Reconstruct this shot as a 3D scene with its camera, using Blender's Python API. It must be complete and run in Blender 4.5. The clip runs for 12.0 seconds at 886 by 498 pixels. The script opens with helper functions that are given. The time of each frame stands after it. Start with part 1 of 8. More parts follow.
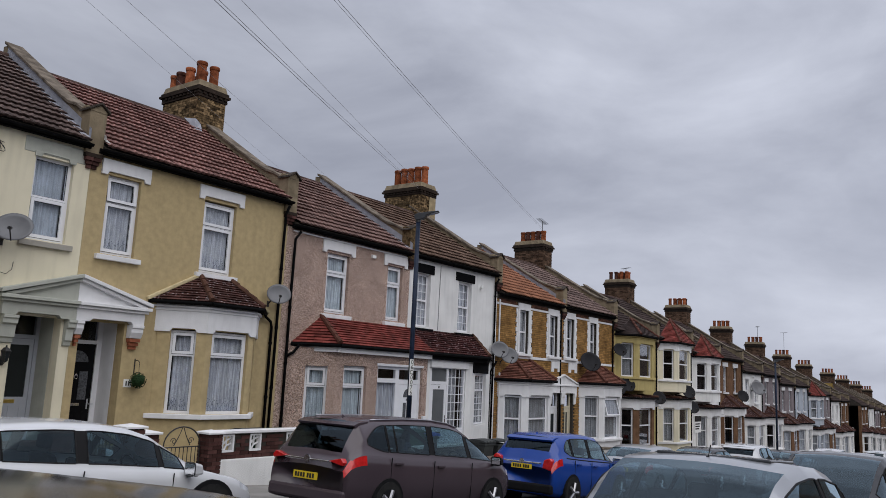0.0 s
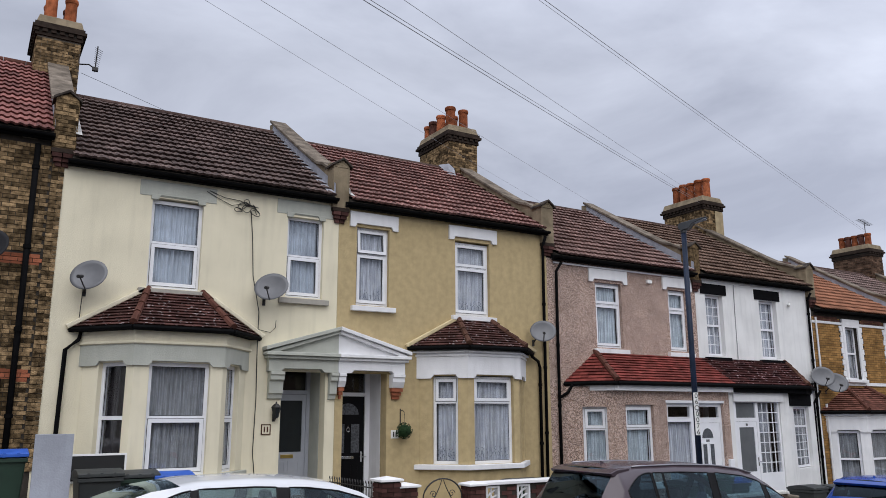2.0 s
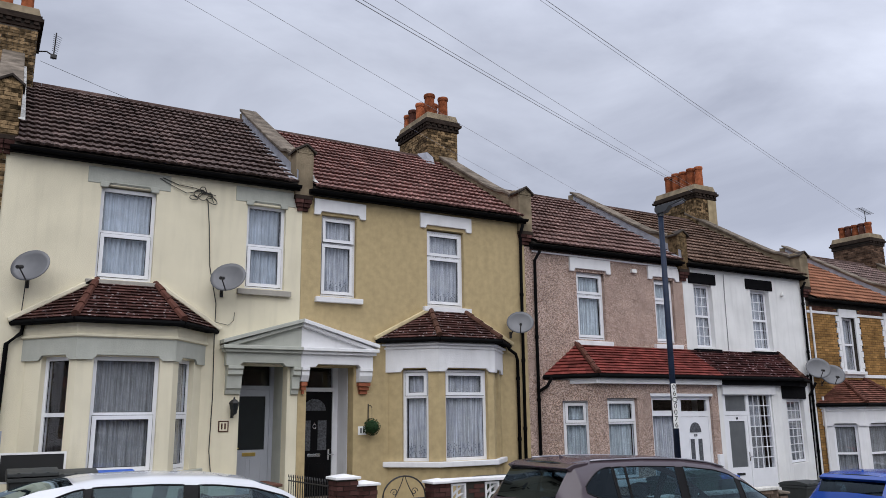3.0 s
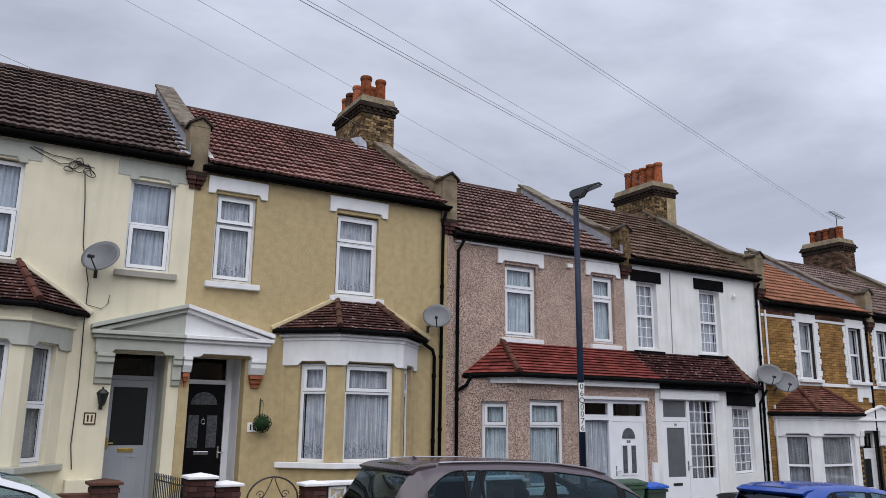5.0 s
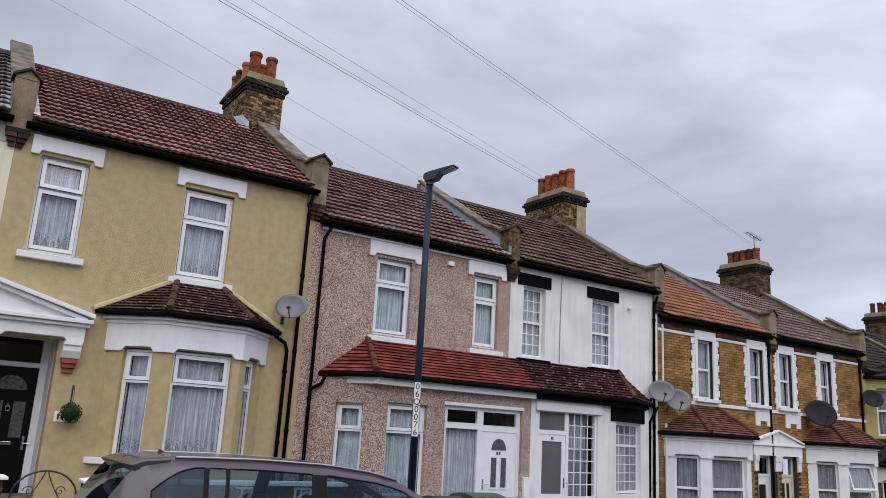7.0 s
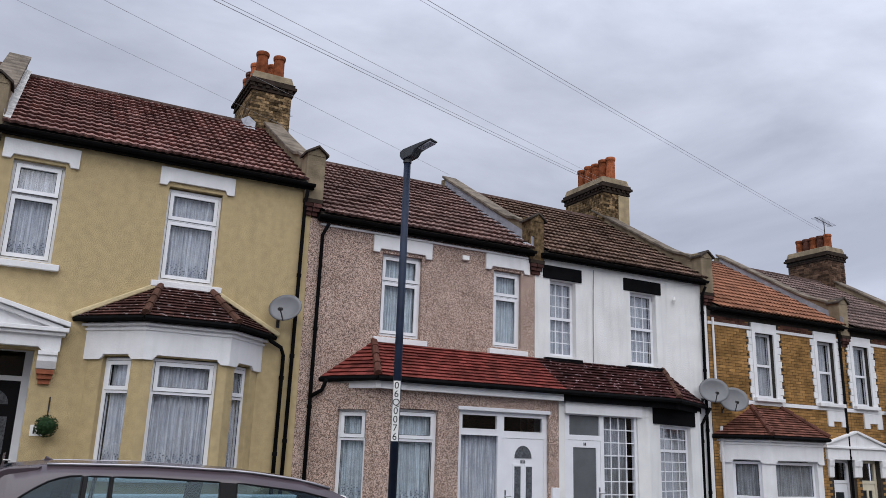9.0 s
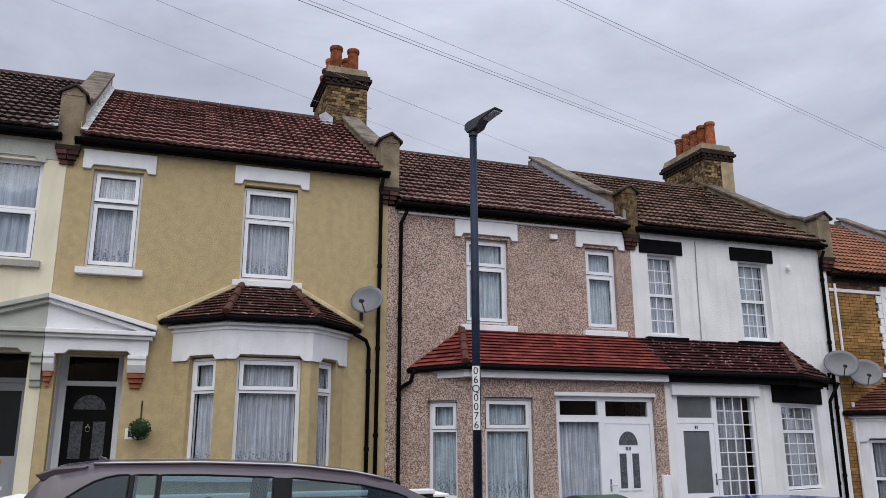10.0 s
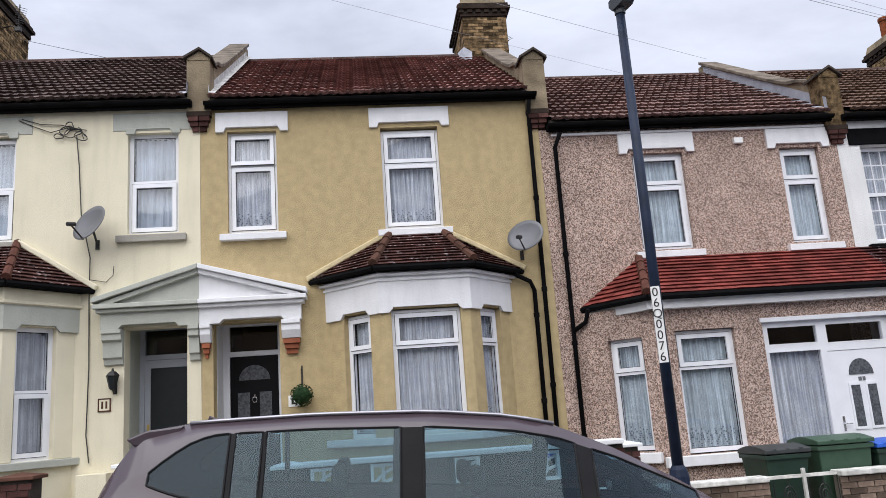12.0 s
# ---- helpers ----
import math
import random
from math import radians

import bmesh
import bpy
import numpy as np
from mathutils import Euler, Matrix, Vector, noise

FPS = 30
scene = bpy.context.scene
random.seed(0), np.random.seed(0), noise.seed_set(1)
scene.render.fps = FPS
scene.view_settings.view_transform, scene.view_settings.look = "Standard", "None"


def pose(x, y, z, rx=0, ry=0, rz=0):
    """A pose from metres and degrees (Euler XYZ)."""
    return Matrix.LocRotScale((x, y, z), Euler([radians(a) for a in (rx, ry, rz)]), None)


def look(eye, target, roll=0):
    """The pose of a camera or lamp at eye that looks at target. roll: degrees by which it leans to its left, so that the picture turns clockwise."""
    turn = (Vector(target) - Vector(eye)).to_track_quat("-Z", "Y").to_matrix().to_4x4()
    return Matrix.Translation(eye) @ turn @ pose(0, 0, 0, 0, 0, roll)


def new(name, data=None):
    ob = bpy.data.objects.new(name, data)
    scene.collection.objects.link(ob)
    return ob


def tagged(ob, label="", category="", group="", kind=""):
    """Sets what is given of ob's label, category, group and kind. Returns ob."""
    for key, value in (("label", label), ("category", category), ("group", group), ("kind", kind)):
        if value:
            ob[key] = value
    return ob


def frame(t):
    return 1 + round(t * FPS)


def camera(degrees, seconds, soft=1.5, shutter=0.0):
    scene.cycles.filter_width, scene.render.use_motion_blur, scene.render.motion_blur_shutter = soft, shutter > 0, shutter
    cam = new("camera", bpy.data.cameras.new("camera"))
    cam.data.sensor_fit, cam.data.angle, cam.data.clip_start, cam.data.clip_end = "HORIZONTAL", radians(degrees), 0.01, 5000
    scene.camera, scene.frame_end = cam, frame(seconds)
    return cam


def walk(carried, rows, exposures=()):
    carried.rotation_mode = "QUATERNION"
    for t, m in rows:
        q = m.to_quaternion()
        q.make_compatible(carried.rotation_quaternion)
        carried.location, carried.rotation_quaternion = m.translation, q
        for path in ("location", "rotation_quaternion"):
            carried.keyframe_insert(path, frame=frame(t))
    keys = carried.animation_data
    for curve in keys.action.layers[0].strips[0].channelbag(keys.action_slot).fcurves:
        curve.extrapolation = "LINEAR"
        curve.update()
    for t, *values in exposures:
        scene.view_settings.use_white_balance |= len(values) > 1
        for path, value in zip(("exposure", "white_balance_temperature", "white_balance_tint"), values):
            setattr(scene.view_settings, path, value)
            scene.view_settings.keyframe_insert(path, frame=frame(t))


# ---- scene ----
cam = camera(59.0, 12.0, soft=0.65)
PATH = [
    (0, (-8.912, -15.494, 0.93), (-7.321, -14.327, 1.253), 2.6),
    (0.5, (-8.475, -15.412, 0.917), (-7.105, -13.997, 1.267), 1.5),
    (1, (-7.995, -15.354, 0.896), (-6.801, -13.797, 1.282), -2.0),
    (1.5, (-7.493, -15.211, 0.909), (-6.43, -13.569, 1.323), -1.4),
    (2, (-6.948, -15.061, 0.875), (-5.935, -13.388, 1.292), -0.2),
    (2.5, (-6.402, -14.975, 0.826), (-5.402, -13.294, 1.245), -1.4),
    (3, (-5.852, -14.862, 0.771), (-4.858, -13.177, 1.188), -0.7),
    (3.2, (-5.633, -14.82, 0.771), (-4.641, -13.135, 1.19), -0.4),
    (4.8, (-3.85, -14.715, 0.664), (-2.87, -13.025, 1.091), 0.8),
    (5, (-3.626, -14.719, 0.643), (-2.633, -13.037, 1.073), 0.6),
    (5.5, (-3.044, -14.683, 0.606), (-2.006, -13.028, 1.035), 0.6),
    (6, (-2.435, -14.628, 0.556), (-1.366, -12.995, 0.991), 0.3),
    (6.5, (-1.867, -14.64, 0.537), (-0.789, -13.016, 0.984), 0.9),
    (7, (-1.303, -14.638, 0.515), (-0.225, -13.019, 0.981), 3.2),
    (7.2, (-1.083, -14.617, 0.508), (-0.019, -12.992, 0.983), 3.0),
    (9, (0.653, -14.268, 0.407), (1.552, -12.552, 0.904), 1.9),
    (9.5, (1.054, -14.05, 0.363), (1.917, -12.316, 0.861), 2.1),
    (10, (1.398, -13.854, 0.34), (2.044, -12.024, 0.821), -0.2),
    (10.5, (1.628, -13.586, 0.289), (2.127, -11.689, 0.677), -3.3),
    (11, (1.77, -13.232, 0.241), (2.191, -11.304, 0.568), -3.5),
    (11.5, (1.961, -12.818, 0.156), (2.216, -10.886, 0.605), -3.1),
    (12, (2.12, -12.383, 0.129), (2.323, -10.437, 0.543), -4.1),
]
EXPOSURE = [(0, 0.05, 6450, 10), (0.5, 0.24, 6430, 10), (1.0, 0.33, 6400, 10), (1.5, 0.33, 6370, 10), (2.0, 0.46, 6350, 10), (5, 0.47, 6300, 10), (9.5, 0.48, 6320, 10), (10, 0.48, 6350, 10), (10.5, 0.62, 6370, 10), (11, 0.8, 6400, 10), (11.5, 0.89, 6400, 10), (12, 0.9, 6420, 10)]
walk(cam, [(t, look(eye, target, roll)) for t, eye, target, roll in PATH], EXPOSURE)

# ---- light ----
world = bpy.data.worlds.new("overcast_sky")
scene.world = world
world.use_nodes = True
wn = world.node_tree.nodes
wl = world.node_tree.links
wn.clear()
w_out = wn.new("ShaderNodeOutputWorld")
w_bg = wn.new("ShaderNodeBackground")
w_sky = wn.new("ShaderNodeTexSky")
w_sky.sky_type = "NISHITA"
w_sky.sun_disc = False
w_sky.sun_elevation = radians(48)
w_sky.sun_rotation = radians(200)
w_sky.air_density, w_sky.dust_density = 1.0, 4.0
w_tc = wn.new("ShaderNodeTexCoord")
w_sep = wn.new("ShaderNodeSeparateXYZ")
wl.new(w_tc.outputs["Generated"], w_sep.inputs[0])
# cloud layer: direction projected on a flat deck
w_map = wn.new("ShaderNodeMapping")
w_map.inputs["Scale"].default_value = (1.0, 1.0, 2.6)
wl.new(w_tc.outputs["Generated"], w_map.inputs[0])
w_n1 = wn.new("ShaderNodeTexNoise")
w_n1.inputs["Scale"].default_value, w_n1.inputs["Detail"].default_value, w_n1.inputs["Roughness"].default_value = 2.6, 6.0, 0.55
w_n1.inputs["Distortion"].default_value = 0.35
wl.new(w_map.outputs[0], w_n1.inputs["Vector"])
w_cr = wn.new("ShaderNodeValToRGB")
w_cr.color_ramp.elements[0].position, w_cr.color_ramp.elements[0].color = 0.30, (0.285, 0.302, 0.365, 1)
w_cr.color_ramp.elements[1].position, w_cr.color_ramp.elements[1].color = 0.68, (0.49, 0.513, 0.59, 1)
wl.new(w_n1.outputs["Fac"], w_cr.inputs[0])
# an overcast sky is brighter overhead
w_zr = wn.new("ShaderNodeMapRange")
w_zr.inputs["From Min"].default_value, w_zr.inputs["From Max"].default_value = 0.42, 1.0
w_zr.inputs["To Min"].default_value, w_zr.inputs["To Max"].default_value = 1.0, 2.4
wl.new(w_sep.outputs["Z"], w_zr.inputs["Value"])
w_mul = wn.new("ShaderNodeMix")
w_mul.data_type, w_mul.blend_type = "RGBA", "MULTIPLY"
w_mul.inputs[0].default_value = 1.0
wl.new(w_cr.outputs[0], w_mul.inputs[6])
wl.new(w_zr.outputs[0], w_mul.inputs[7])
w_sm = wn.new("ShaderNodeMix")
w_sm.data_type, w_sm.blend_type = "RGBA", "MULTIPLY"
w_sm.inputs[0].default_value = 1.0
w_sm.inputs[7].default_value = (0.05, 0.05, 0.05, 1)
wl.new(w_sky.outputs[0], w_sm.inputs[6])
w_mix = wn.new("ShaderNodeMix")
w_mix.data_type = "RGBA"
w_mix.inputs[0].default_value = 0.92
wl.new(w_sm.outputs[2], w_mix.inputs[6])
w_xr = wn.new("ShaderNodeMapRange")
w_xr.inputs["From Min"].default_value, w_xr.inputs["From Max"].default_value = 0.45, 1.0
w_xr.inputs["To Min"].default_value, w_xr.inputs["To Max"].default_value = 1.0, 1.36
wl.new(w_sep.outputs["X"], w_xr.inputs["Value"])
w_mx = wn.new("ShaderNodeMix")
w_mx.data_type, w_mx.blend_type = "RGBA", "MULTIPLY"
w_mx.inputs[0].default_value = 1.0
wl.new(w_mul.outputs[2], w_mx.inputs[6])
wl.new(w_xr.outputs[0], w_mx.inputs[7])
wl.new(w_mx.outputs[2], w_mix.inputs[7])
wl.new(w_mix.outputs[2], w_bg.inputs["Color"])
w_bg.inputs["Strength"].default_value = 1.0
wl.new(w_bg.outputs[0], w_out.inputs["Surface"])

sun = new("sun", bpy.data.lights.new("sun", "SUN"))
sun.data.energy, sun.data.angle, sun.data.color = 1.6, radians(80), (1.0, 0.97, 0.93)
sun.matrix_world = look((-11, -26, 40), (0, 0, 0))


# ---- materials ----
def mat(name, colour, rough=0.8, vary=0.12, scale=3.0, bump=0.0, bscale=60.0, metal=0.0, speck=None, island=False, rnd=0.0, spec=0.5, dirt=0.0, coat=0.0, fold_shade=0.0):
    """Colour with stains at two scales, grain bump and, where asked, a random tone per piece."""
    m = bpy.data.materials.new(name)
    m.use_nodes = True
    t = m.node_tree
    n, l = t.nodes, t.links
    b = n["Principled BSDF"]
    b.inputs["Roughness"].default_value = rough
    b.inputs["Metallic"].default_value = metal
    b.inputs["Specular IOR Level"].default_value = spec if rough < 0.7 else 0.12 if rough < 0.84 else 0.06
    b.inputs["Coat Weight"].default_value = coat
    tc = n.new("ShaderNodeTexCoord")
    n1 = n.new("ShaderNodeTexNoise")
    n1.inputs["Scale"].default_value, n1.inputs["Detail"].default_value = scale, 5
    l.new(tc.outputs["Object"], n1.inputs["Vector"])
    n2 = n.new("ShaderNodeTexNoise")
    n2.inputs["Scale"].default_value, n2.inputs["Detail"].default_value = bscale, 4
    l.new(tc.outputs["Object"], n2.inputs["Vector"])
    dark = tuple(c * (1 - vary) for c in colour) + (1,)
    lite = tuple(min(1, c * (1 + vary)) for c in colour) + (1,)
    cr = n.new("ShaderNodeValToRGB")
    cr.color_ramp.elements[0].position, cr.color_ramp.elements[0].color = 0.32, dark
    cr.color_ramp.elements[1].position, cr.color_ramp.elements[1].color = 0.68, lite
    l.new(n1.outputs["Fac"], cr.inputs[0])
    out = cr.outputs[0]
    if speck:
        vo = n.new("ShaderNodeTexVoronoi")
        vo.inputs["Scale"].default_value = speck[0]
        l.new(tc.outputs["Object"], vo.inputs["Vector"])
        c2 = n.new("ShaderNodeValToRGB")
        c2.color_ramp.interpolation = "CONSTANT"
        els = c2.color_ramp.elements
        cols = speck[1]
        for i, c in enumerate(cols):
            e = els[i] if i < 2 else els.new(i / len(cols))
            e.position, e.color = i / len(cols), (*c, 1)
        sp = n.new("ShaderNodeSeparateColor")
        l.new(vo.outputs["Color"], sp.inputs[0])
        l.new(sp.outputs[0], c2.inputs[0])
        mx = n.new("ShaderNodeMix")
        mx.data_type, mx.blend_type = "RGBA", "MULTIPLY"
        mx.inputs[0].default_value = 1.0
        l.new(out, mx.inputs[6])
        l.new(c2.outputs[0], mx.inputs[7])
        out = mx.outputs[2]
    if dirt:
        n3 = n.new("ShaderNodeTexNoise")
        mp = n.new("ShaderNodeMapping")
        mp.inputs["Scale"].default_value = (6, 6, 0.7)
        l.new(tc.outputs["Object"], mp.inputs[0])
        l.new(mp.outputs[0], n3.inputs["Vector"])
        n3.inputs["Scale"].default_value, n3.inputs["Detail"].default_value = 1.0, 6
        d = n.new("ShaderNodeMapRange")
        d.inputs["From Min"].default_value, d.inputs["From Max"].default_value = 0.5, 0.75
        d.inputs["To Min"].default_value, d.inputs["To Max"].default_value = 0.0, dirt
        l.new(n3.outputs["Fac"], d.inputs["Value"])
        mx = n.new("ShaderNodeMix")
        mx.data_type, mx.blend_type = "RGBA", "MIX"
        l.new(d.outputs[0], mx.inputs[0])
        l.new(out, mx.inputs[6])
        mx.inputs[7].default_value = tuple(c * 0.45 for c in colour) + (1,)
        out = mx.outputs[2]
    # fold shade put into the colour as upright dark bands, with fine lace cells
    if fold_shade:
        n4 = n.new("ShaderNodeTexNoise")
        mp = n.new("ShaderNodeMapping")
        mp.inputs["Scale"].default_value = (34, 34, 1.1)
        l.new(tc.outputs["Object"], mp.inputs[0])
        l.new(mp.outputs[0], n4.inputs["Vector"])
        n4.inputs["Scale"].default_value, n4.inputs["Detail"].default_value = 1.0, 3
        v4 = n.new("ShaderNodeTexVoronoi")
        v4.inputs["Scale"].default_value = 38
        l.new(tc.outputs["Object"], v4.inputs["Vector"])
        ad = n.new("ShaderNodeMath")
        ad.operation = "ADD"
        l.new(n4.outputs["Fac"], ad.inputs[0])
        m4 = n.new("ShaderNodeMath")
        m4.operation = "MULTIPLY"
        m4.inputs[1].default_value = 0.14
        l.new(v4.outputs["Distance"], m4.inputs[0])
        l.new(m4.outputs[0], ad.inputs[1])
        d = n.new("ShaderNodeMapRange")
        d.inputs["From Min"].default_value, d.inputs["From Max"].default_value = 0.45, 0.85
        d.inputs["To Min"].default_value, d.inputs["To Max"].default_value = 1.0 - fold_shade, 1.05
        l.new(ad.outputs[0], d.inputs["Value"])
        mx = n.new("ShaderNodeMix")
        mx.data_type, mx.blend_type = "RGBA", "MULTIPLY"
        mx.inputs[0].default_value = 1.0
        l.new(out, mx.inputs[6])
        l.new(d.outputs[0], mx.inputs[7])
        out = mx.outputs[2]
    if rnd:
        if island:
            src = n.new("ShaderNodeNewGeometry").outputs["Random Per Island"]
        else:
            src = n.new("ShaderNodeObjectInfo").outputs["Random"]
        mr = n.new("ShaderNodeMapRange")
        mr.inputs["To Min"].default_value, mr.inputs["To Max"].default_value = 1 - rnd, 1 + rnd
        l.new(src, mr.inputs["Value"])
        mx = n.new("ShaderNodeMix")
        mx.data_type, mx.blend_type = "RGBA", "MULTIPLY"
        mx.inputs[0].default_value = 1.0
        l.new(out, mx.inputs[6])
        l.new(mr.outputs[0], mx.inputs[7])
        out = mx.outputs[2]
    l.new(out, b.inputs["Base Color"])
    if bump:
        bp = n.new("ShaderNodeBump")
        bp.inputs["Strength"].default_value, bp.inputs["Distance"].default_value = bump, 0.02
        l.new(n2.outputs["Fac"], bp.inputs["Height"])
        l.new(bp.outputs[0], b.inputs["Normal"])
    return m


def glass(name, tint, ior=1.45, rough=0.02, sheen=(1, 1, 1)):
    """A thin pane: clear with a tint, and gloss by angle."""
    m = bpy.data.materials.new(name)
    m.use_nodes = True
    n, l = m.node_tree.nodes, m.node_tree.links
    n.clear()
    o = n.new("ShaderNodeOutputMaterial")
    tr = n.new("ShaderNodeBsdfTransparent")
    tr.inputs[0].default_value = (*tint, 1)
    gl = n.new("ShaderNodeBsdfGlossy")
    gl.inputs["Roughness"].default_value = rough
    gl.inputs[0].default_value = (*sheen, 1)
    lw = n.new("ShaderNodeLayerWeight")
    lw.inputs["Blend"].default_value = 0.5
    pw = n.new("ShaderNodeMath")
    pw.operation = "POWER"
    pw.inputs[1].default_value = 4.0
    l.new(lw.outputs["Facing"], pw.inputs[0])
    fr = n.new("ShaderNodeMapRange")
    fr.inputs["To Min"].default_value, fr.inputs["To Max"].default_value = ((ior - 1) / (ior + 1)) ** 2, 1.0
    l.new(pw.outputs[0], fr.inputs["Value"])
    ns = n.new("ShaderNodeTexNoise")
    ns.inputs["Scale"].default_value = 1.3
    tc = n.new("ShaderNodeTexCoord")
    l.new(tc.outputs["Object"], ns.inputs["Vector"])
    bp = n.new("ShaderNodeBump")
    bp.inputs["Strength"].default_value, bp.inputs["Distance"].default_value = 0.12, 0.02
    l.new(ns.outputs["Fac"], bp.inputs["Height"])
    l.new(bp.outputs[0], gl.inputs["Normal"])
    mx = n.new("ShaderNodeMixShader")
    l.new(fr.outputs[0], mx.inputs[0])
    l.new(tr.outputs[0], mx.inputs[1])
    l.new(gl.outputs[0], mx.inputs[2])
    l.new(mx.outputs[0], o.inputs[0])
    return m


M = {}
M["palefillet"] = mat("pale_mortar_fillet", (0.57, 0.48, 0.29), 0.9, 0.15, 6, 0.5, 40)
M["fillet"] = mat("mortar_fillet", (0.5, 0.49, 0.47), 0.9, 0.3, 9, 0.5, 40)
M["sheer"] = mat("sheer_grey_blue_curtain", (0.64, 0.71, 0.76), 0.9, 0.16, 3, 0.2, 60, fold_shade=0.28)
M["asphalt"] = mat("asphalt", (0.052, 0.052, 0.055), 0.85, 0.2, 0.6, 0.5, 120)
M["paving"] = mat("paving", (0.25, 0.24, 0.225), 0.85, 0.18, 1.5, 0.3, 80, rnd=0.1)
M["kerb"] = mat("kerb", (0.3, 0.29, 0.28), 0.8, 0.15, 2, 0.3, 60)
M["earth"] = mat("garden_ground", (0.16, 0.15, 0.13), 0.9, 0.25, 2, 0.5, 40)
M["cream"] = mat("cream_render", (0.73, 0.675, 0.515), 0.85, 0.07, 1.1, 0.4, 85, dirt=0.16)
M["greygreen"] = mat("grey_green_paint", (0.43, 0.44, 0.39), 0.7, 0.07, 3, 0.3, 40, dirt=0.15)
M["sillgrey"] = mat("weathered_sill_paint", (0.36, 0.34, 0.3), 0.8, 0.15, 4, 0.3, 40, dirt=0.3)
M["mustard"] = mat("mustard_textured_render", (0.485, 0.382, 0.212), 0.85, 0.09, 7.0, 0.8, 80, dirt=0.14)
M["white"] = mat("white_paint", (0.74, 0.74, 0.75), 0.6, 0.05, 3, 0.25, 30, dirt=0.15)
M["whitewall"] = mat("white_render", (0.76, 0.76, 0.75), 0.85, 0.08, 1.2, 0.6, 50, dirt=0.22)
M["chipped"] = mat("chipped_white_paint", (0.6, 0.59, 0.55), 0.8, 0.25, 9, 0.5, 40, dirt=0.7)
M["upvc"] = mat("white_upvc", (0.78, 0.79, 0.82), 0.3, 0.03, 4)
M["pebble"] = mat("pebbledash", (0.6, 0.5, 0.455), 0.9, 0.12, 1.8, 1.0, 110,
                  speck=(66, ((0.45, 0.4, 0.38), (0.88, 0.8, 0.76), (0.27, 0.22, 0.2), (1.18, 1.11, 1.05), (0.6, 0.48, 0.4), (0.98, 0.88, 0.81))))
M["blackpaint"] = mat("black_paint", (0.005, 0.005, 0.006), 0.85, 0.3, 4, 0.2, 30)
M["plastic"] = mat("black_pipe_plastic", (0.0045, 0.0045, 0.005), 0.85, 0.3, 6)
M["lead"] = mat("lead_flashing", (0.3, 0.31, 0.35), 0.6, 0.18, 5, 0.4, 18)
M["cement"] = mat("cement_render", (0.23, 0.185, 0.125), 0.9, 0.3, 3, 0.6, 30, dirt=0.4)
M["coping"] = mat("coping_stone", (0.15, 0.125, 0.1), 0.9, 0.4, 4, 0.6, 30, rnd=0.15)
M["capdark"] = mat("dark_saddle_coping", (0.06, 0.05, 0.043), 0.9, 0.4, 5, 0.6, 30)
M["tile_brown"] = mat("brown_roof_tile", (0.205, 0.113, 0.102), 0.8, 0.3, 1.4, 0.6, 60, rnd=0.32, dirt=0.3, speck=(34, ((1, 1, 1), (0.75, 0.75, 0.75), (1.1, 1.05, 1), (0.9, 0.9, 0.9), (1.25, 1.2, 1.15), (0.65, 0.62, 0.6), (1, 0.95, 0.95), (1.9, 1.9, 1.85))))
M["tile_grey"] = mat("grey_brown_roof_tile", (0.115, 0.083, 0.076), 0.8, 0.4, 1.2, 0.6, 60, rnd=0.36, dirt=0.3, speck=(30, ((1, 1, 1), (0.75, 0.75, 0.75), (1.1, 1.05, 1), (0.9, 0.9, 0.9), (1.25, 1.2, 1.15), (0.65, 0.62, 0.6), (1, 0.95, 0.95), (1.9, 1.9, 1.85))))
M["tile_mid"] = mat("weathered_brown_roof_tile", (0.18, 0.112, 0.1), 0.8, 0.35, 1.3, 0.6, 60, rnd=0.32, dirt=0.35, speck=(34, ((1, 1, 1), (0.75, 0.75, 0.75), (1.1, 1.05, 1), (0.9, 0.9, 0.9), (1.25, 1.2, 1.15), (0.65, 0.62, 0.6), (1, 0.95, 0.95), (1.9, 2.1, 2.1))))
M["tile_mossy"] = mat("mossy_brown_roof_tile", (0.15, 0.1, 0.08), 0.85, 0.4, 1.1, 0.6, 60, rnd=0.34, dirt=0.45, speck=(30, ((1, 1, 1), (0.7, 0.7, 0.66), (1.1, 1.05, 1), (0.9, 0.92, 0.85), (1.3, 1.25, 1.2), (0.62, 0.6, 0.58), (1, 0.95, 0.9), (1.9, 1.95, 1.85))))
M["tile_red"] = mat("red_roof_tile", (0.17, 0.04, 0.033), 0.75, 0.3, 2.5, 0.4, 60, rnd=0.32, island=True, dirt=0.6)
M["tile_pink"] = mat("faded_red_roof_tile", (0.2, 0.085, 0.075), 0.8, 0.3, 2.0, 0.5, 60, rnd=0.35, island=True, dirt=0.4)
M["tile_orange"] = mat("orange_roof_tile", (0.23, 0.105, 0.062), 0.75, 0.28, 2.5, 0.4, 60, rnd=0.22, island=True)
M["tile_bay"] = mat("bay_roof_tile", (0.07, 0.033, 0.029), 0.8, 0.4, 3.0, 0.5, 40, rnd=0.3, island=True, speck=(26, ((1, 1, 1), (0.8, 0.8, 0.8), (1, 0.95, 0.9), (1.2, 1.1, 1), (0.7, 0.7, 0.7), (1, 1, 1), (1.1, 1, 1), (0.9, 0.9, 0.9), (1, 1, 1), (0.85, 0.85, 0.8), (1, 1, 1), (1, 1, 1), (0.9, 0.9, 0.9), (1, 1, 1), (1.1, 1.1, 1.1), (4, 7, 8))))
M["tile_rust"] = mat("rusty_bay_tile", (0.15, 0.062, 0.045), 0.8, 0.4, 3.0, 0.5, 40, rnd=0.35, island=True)
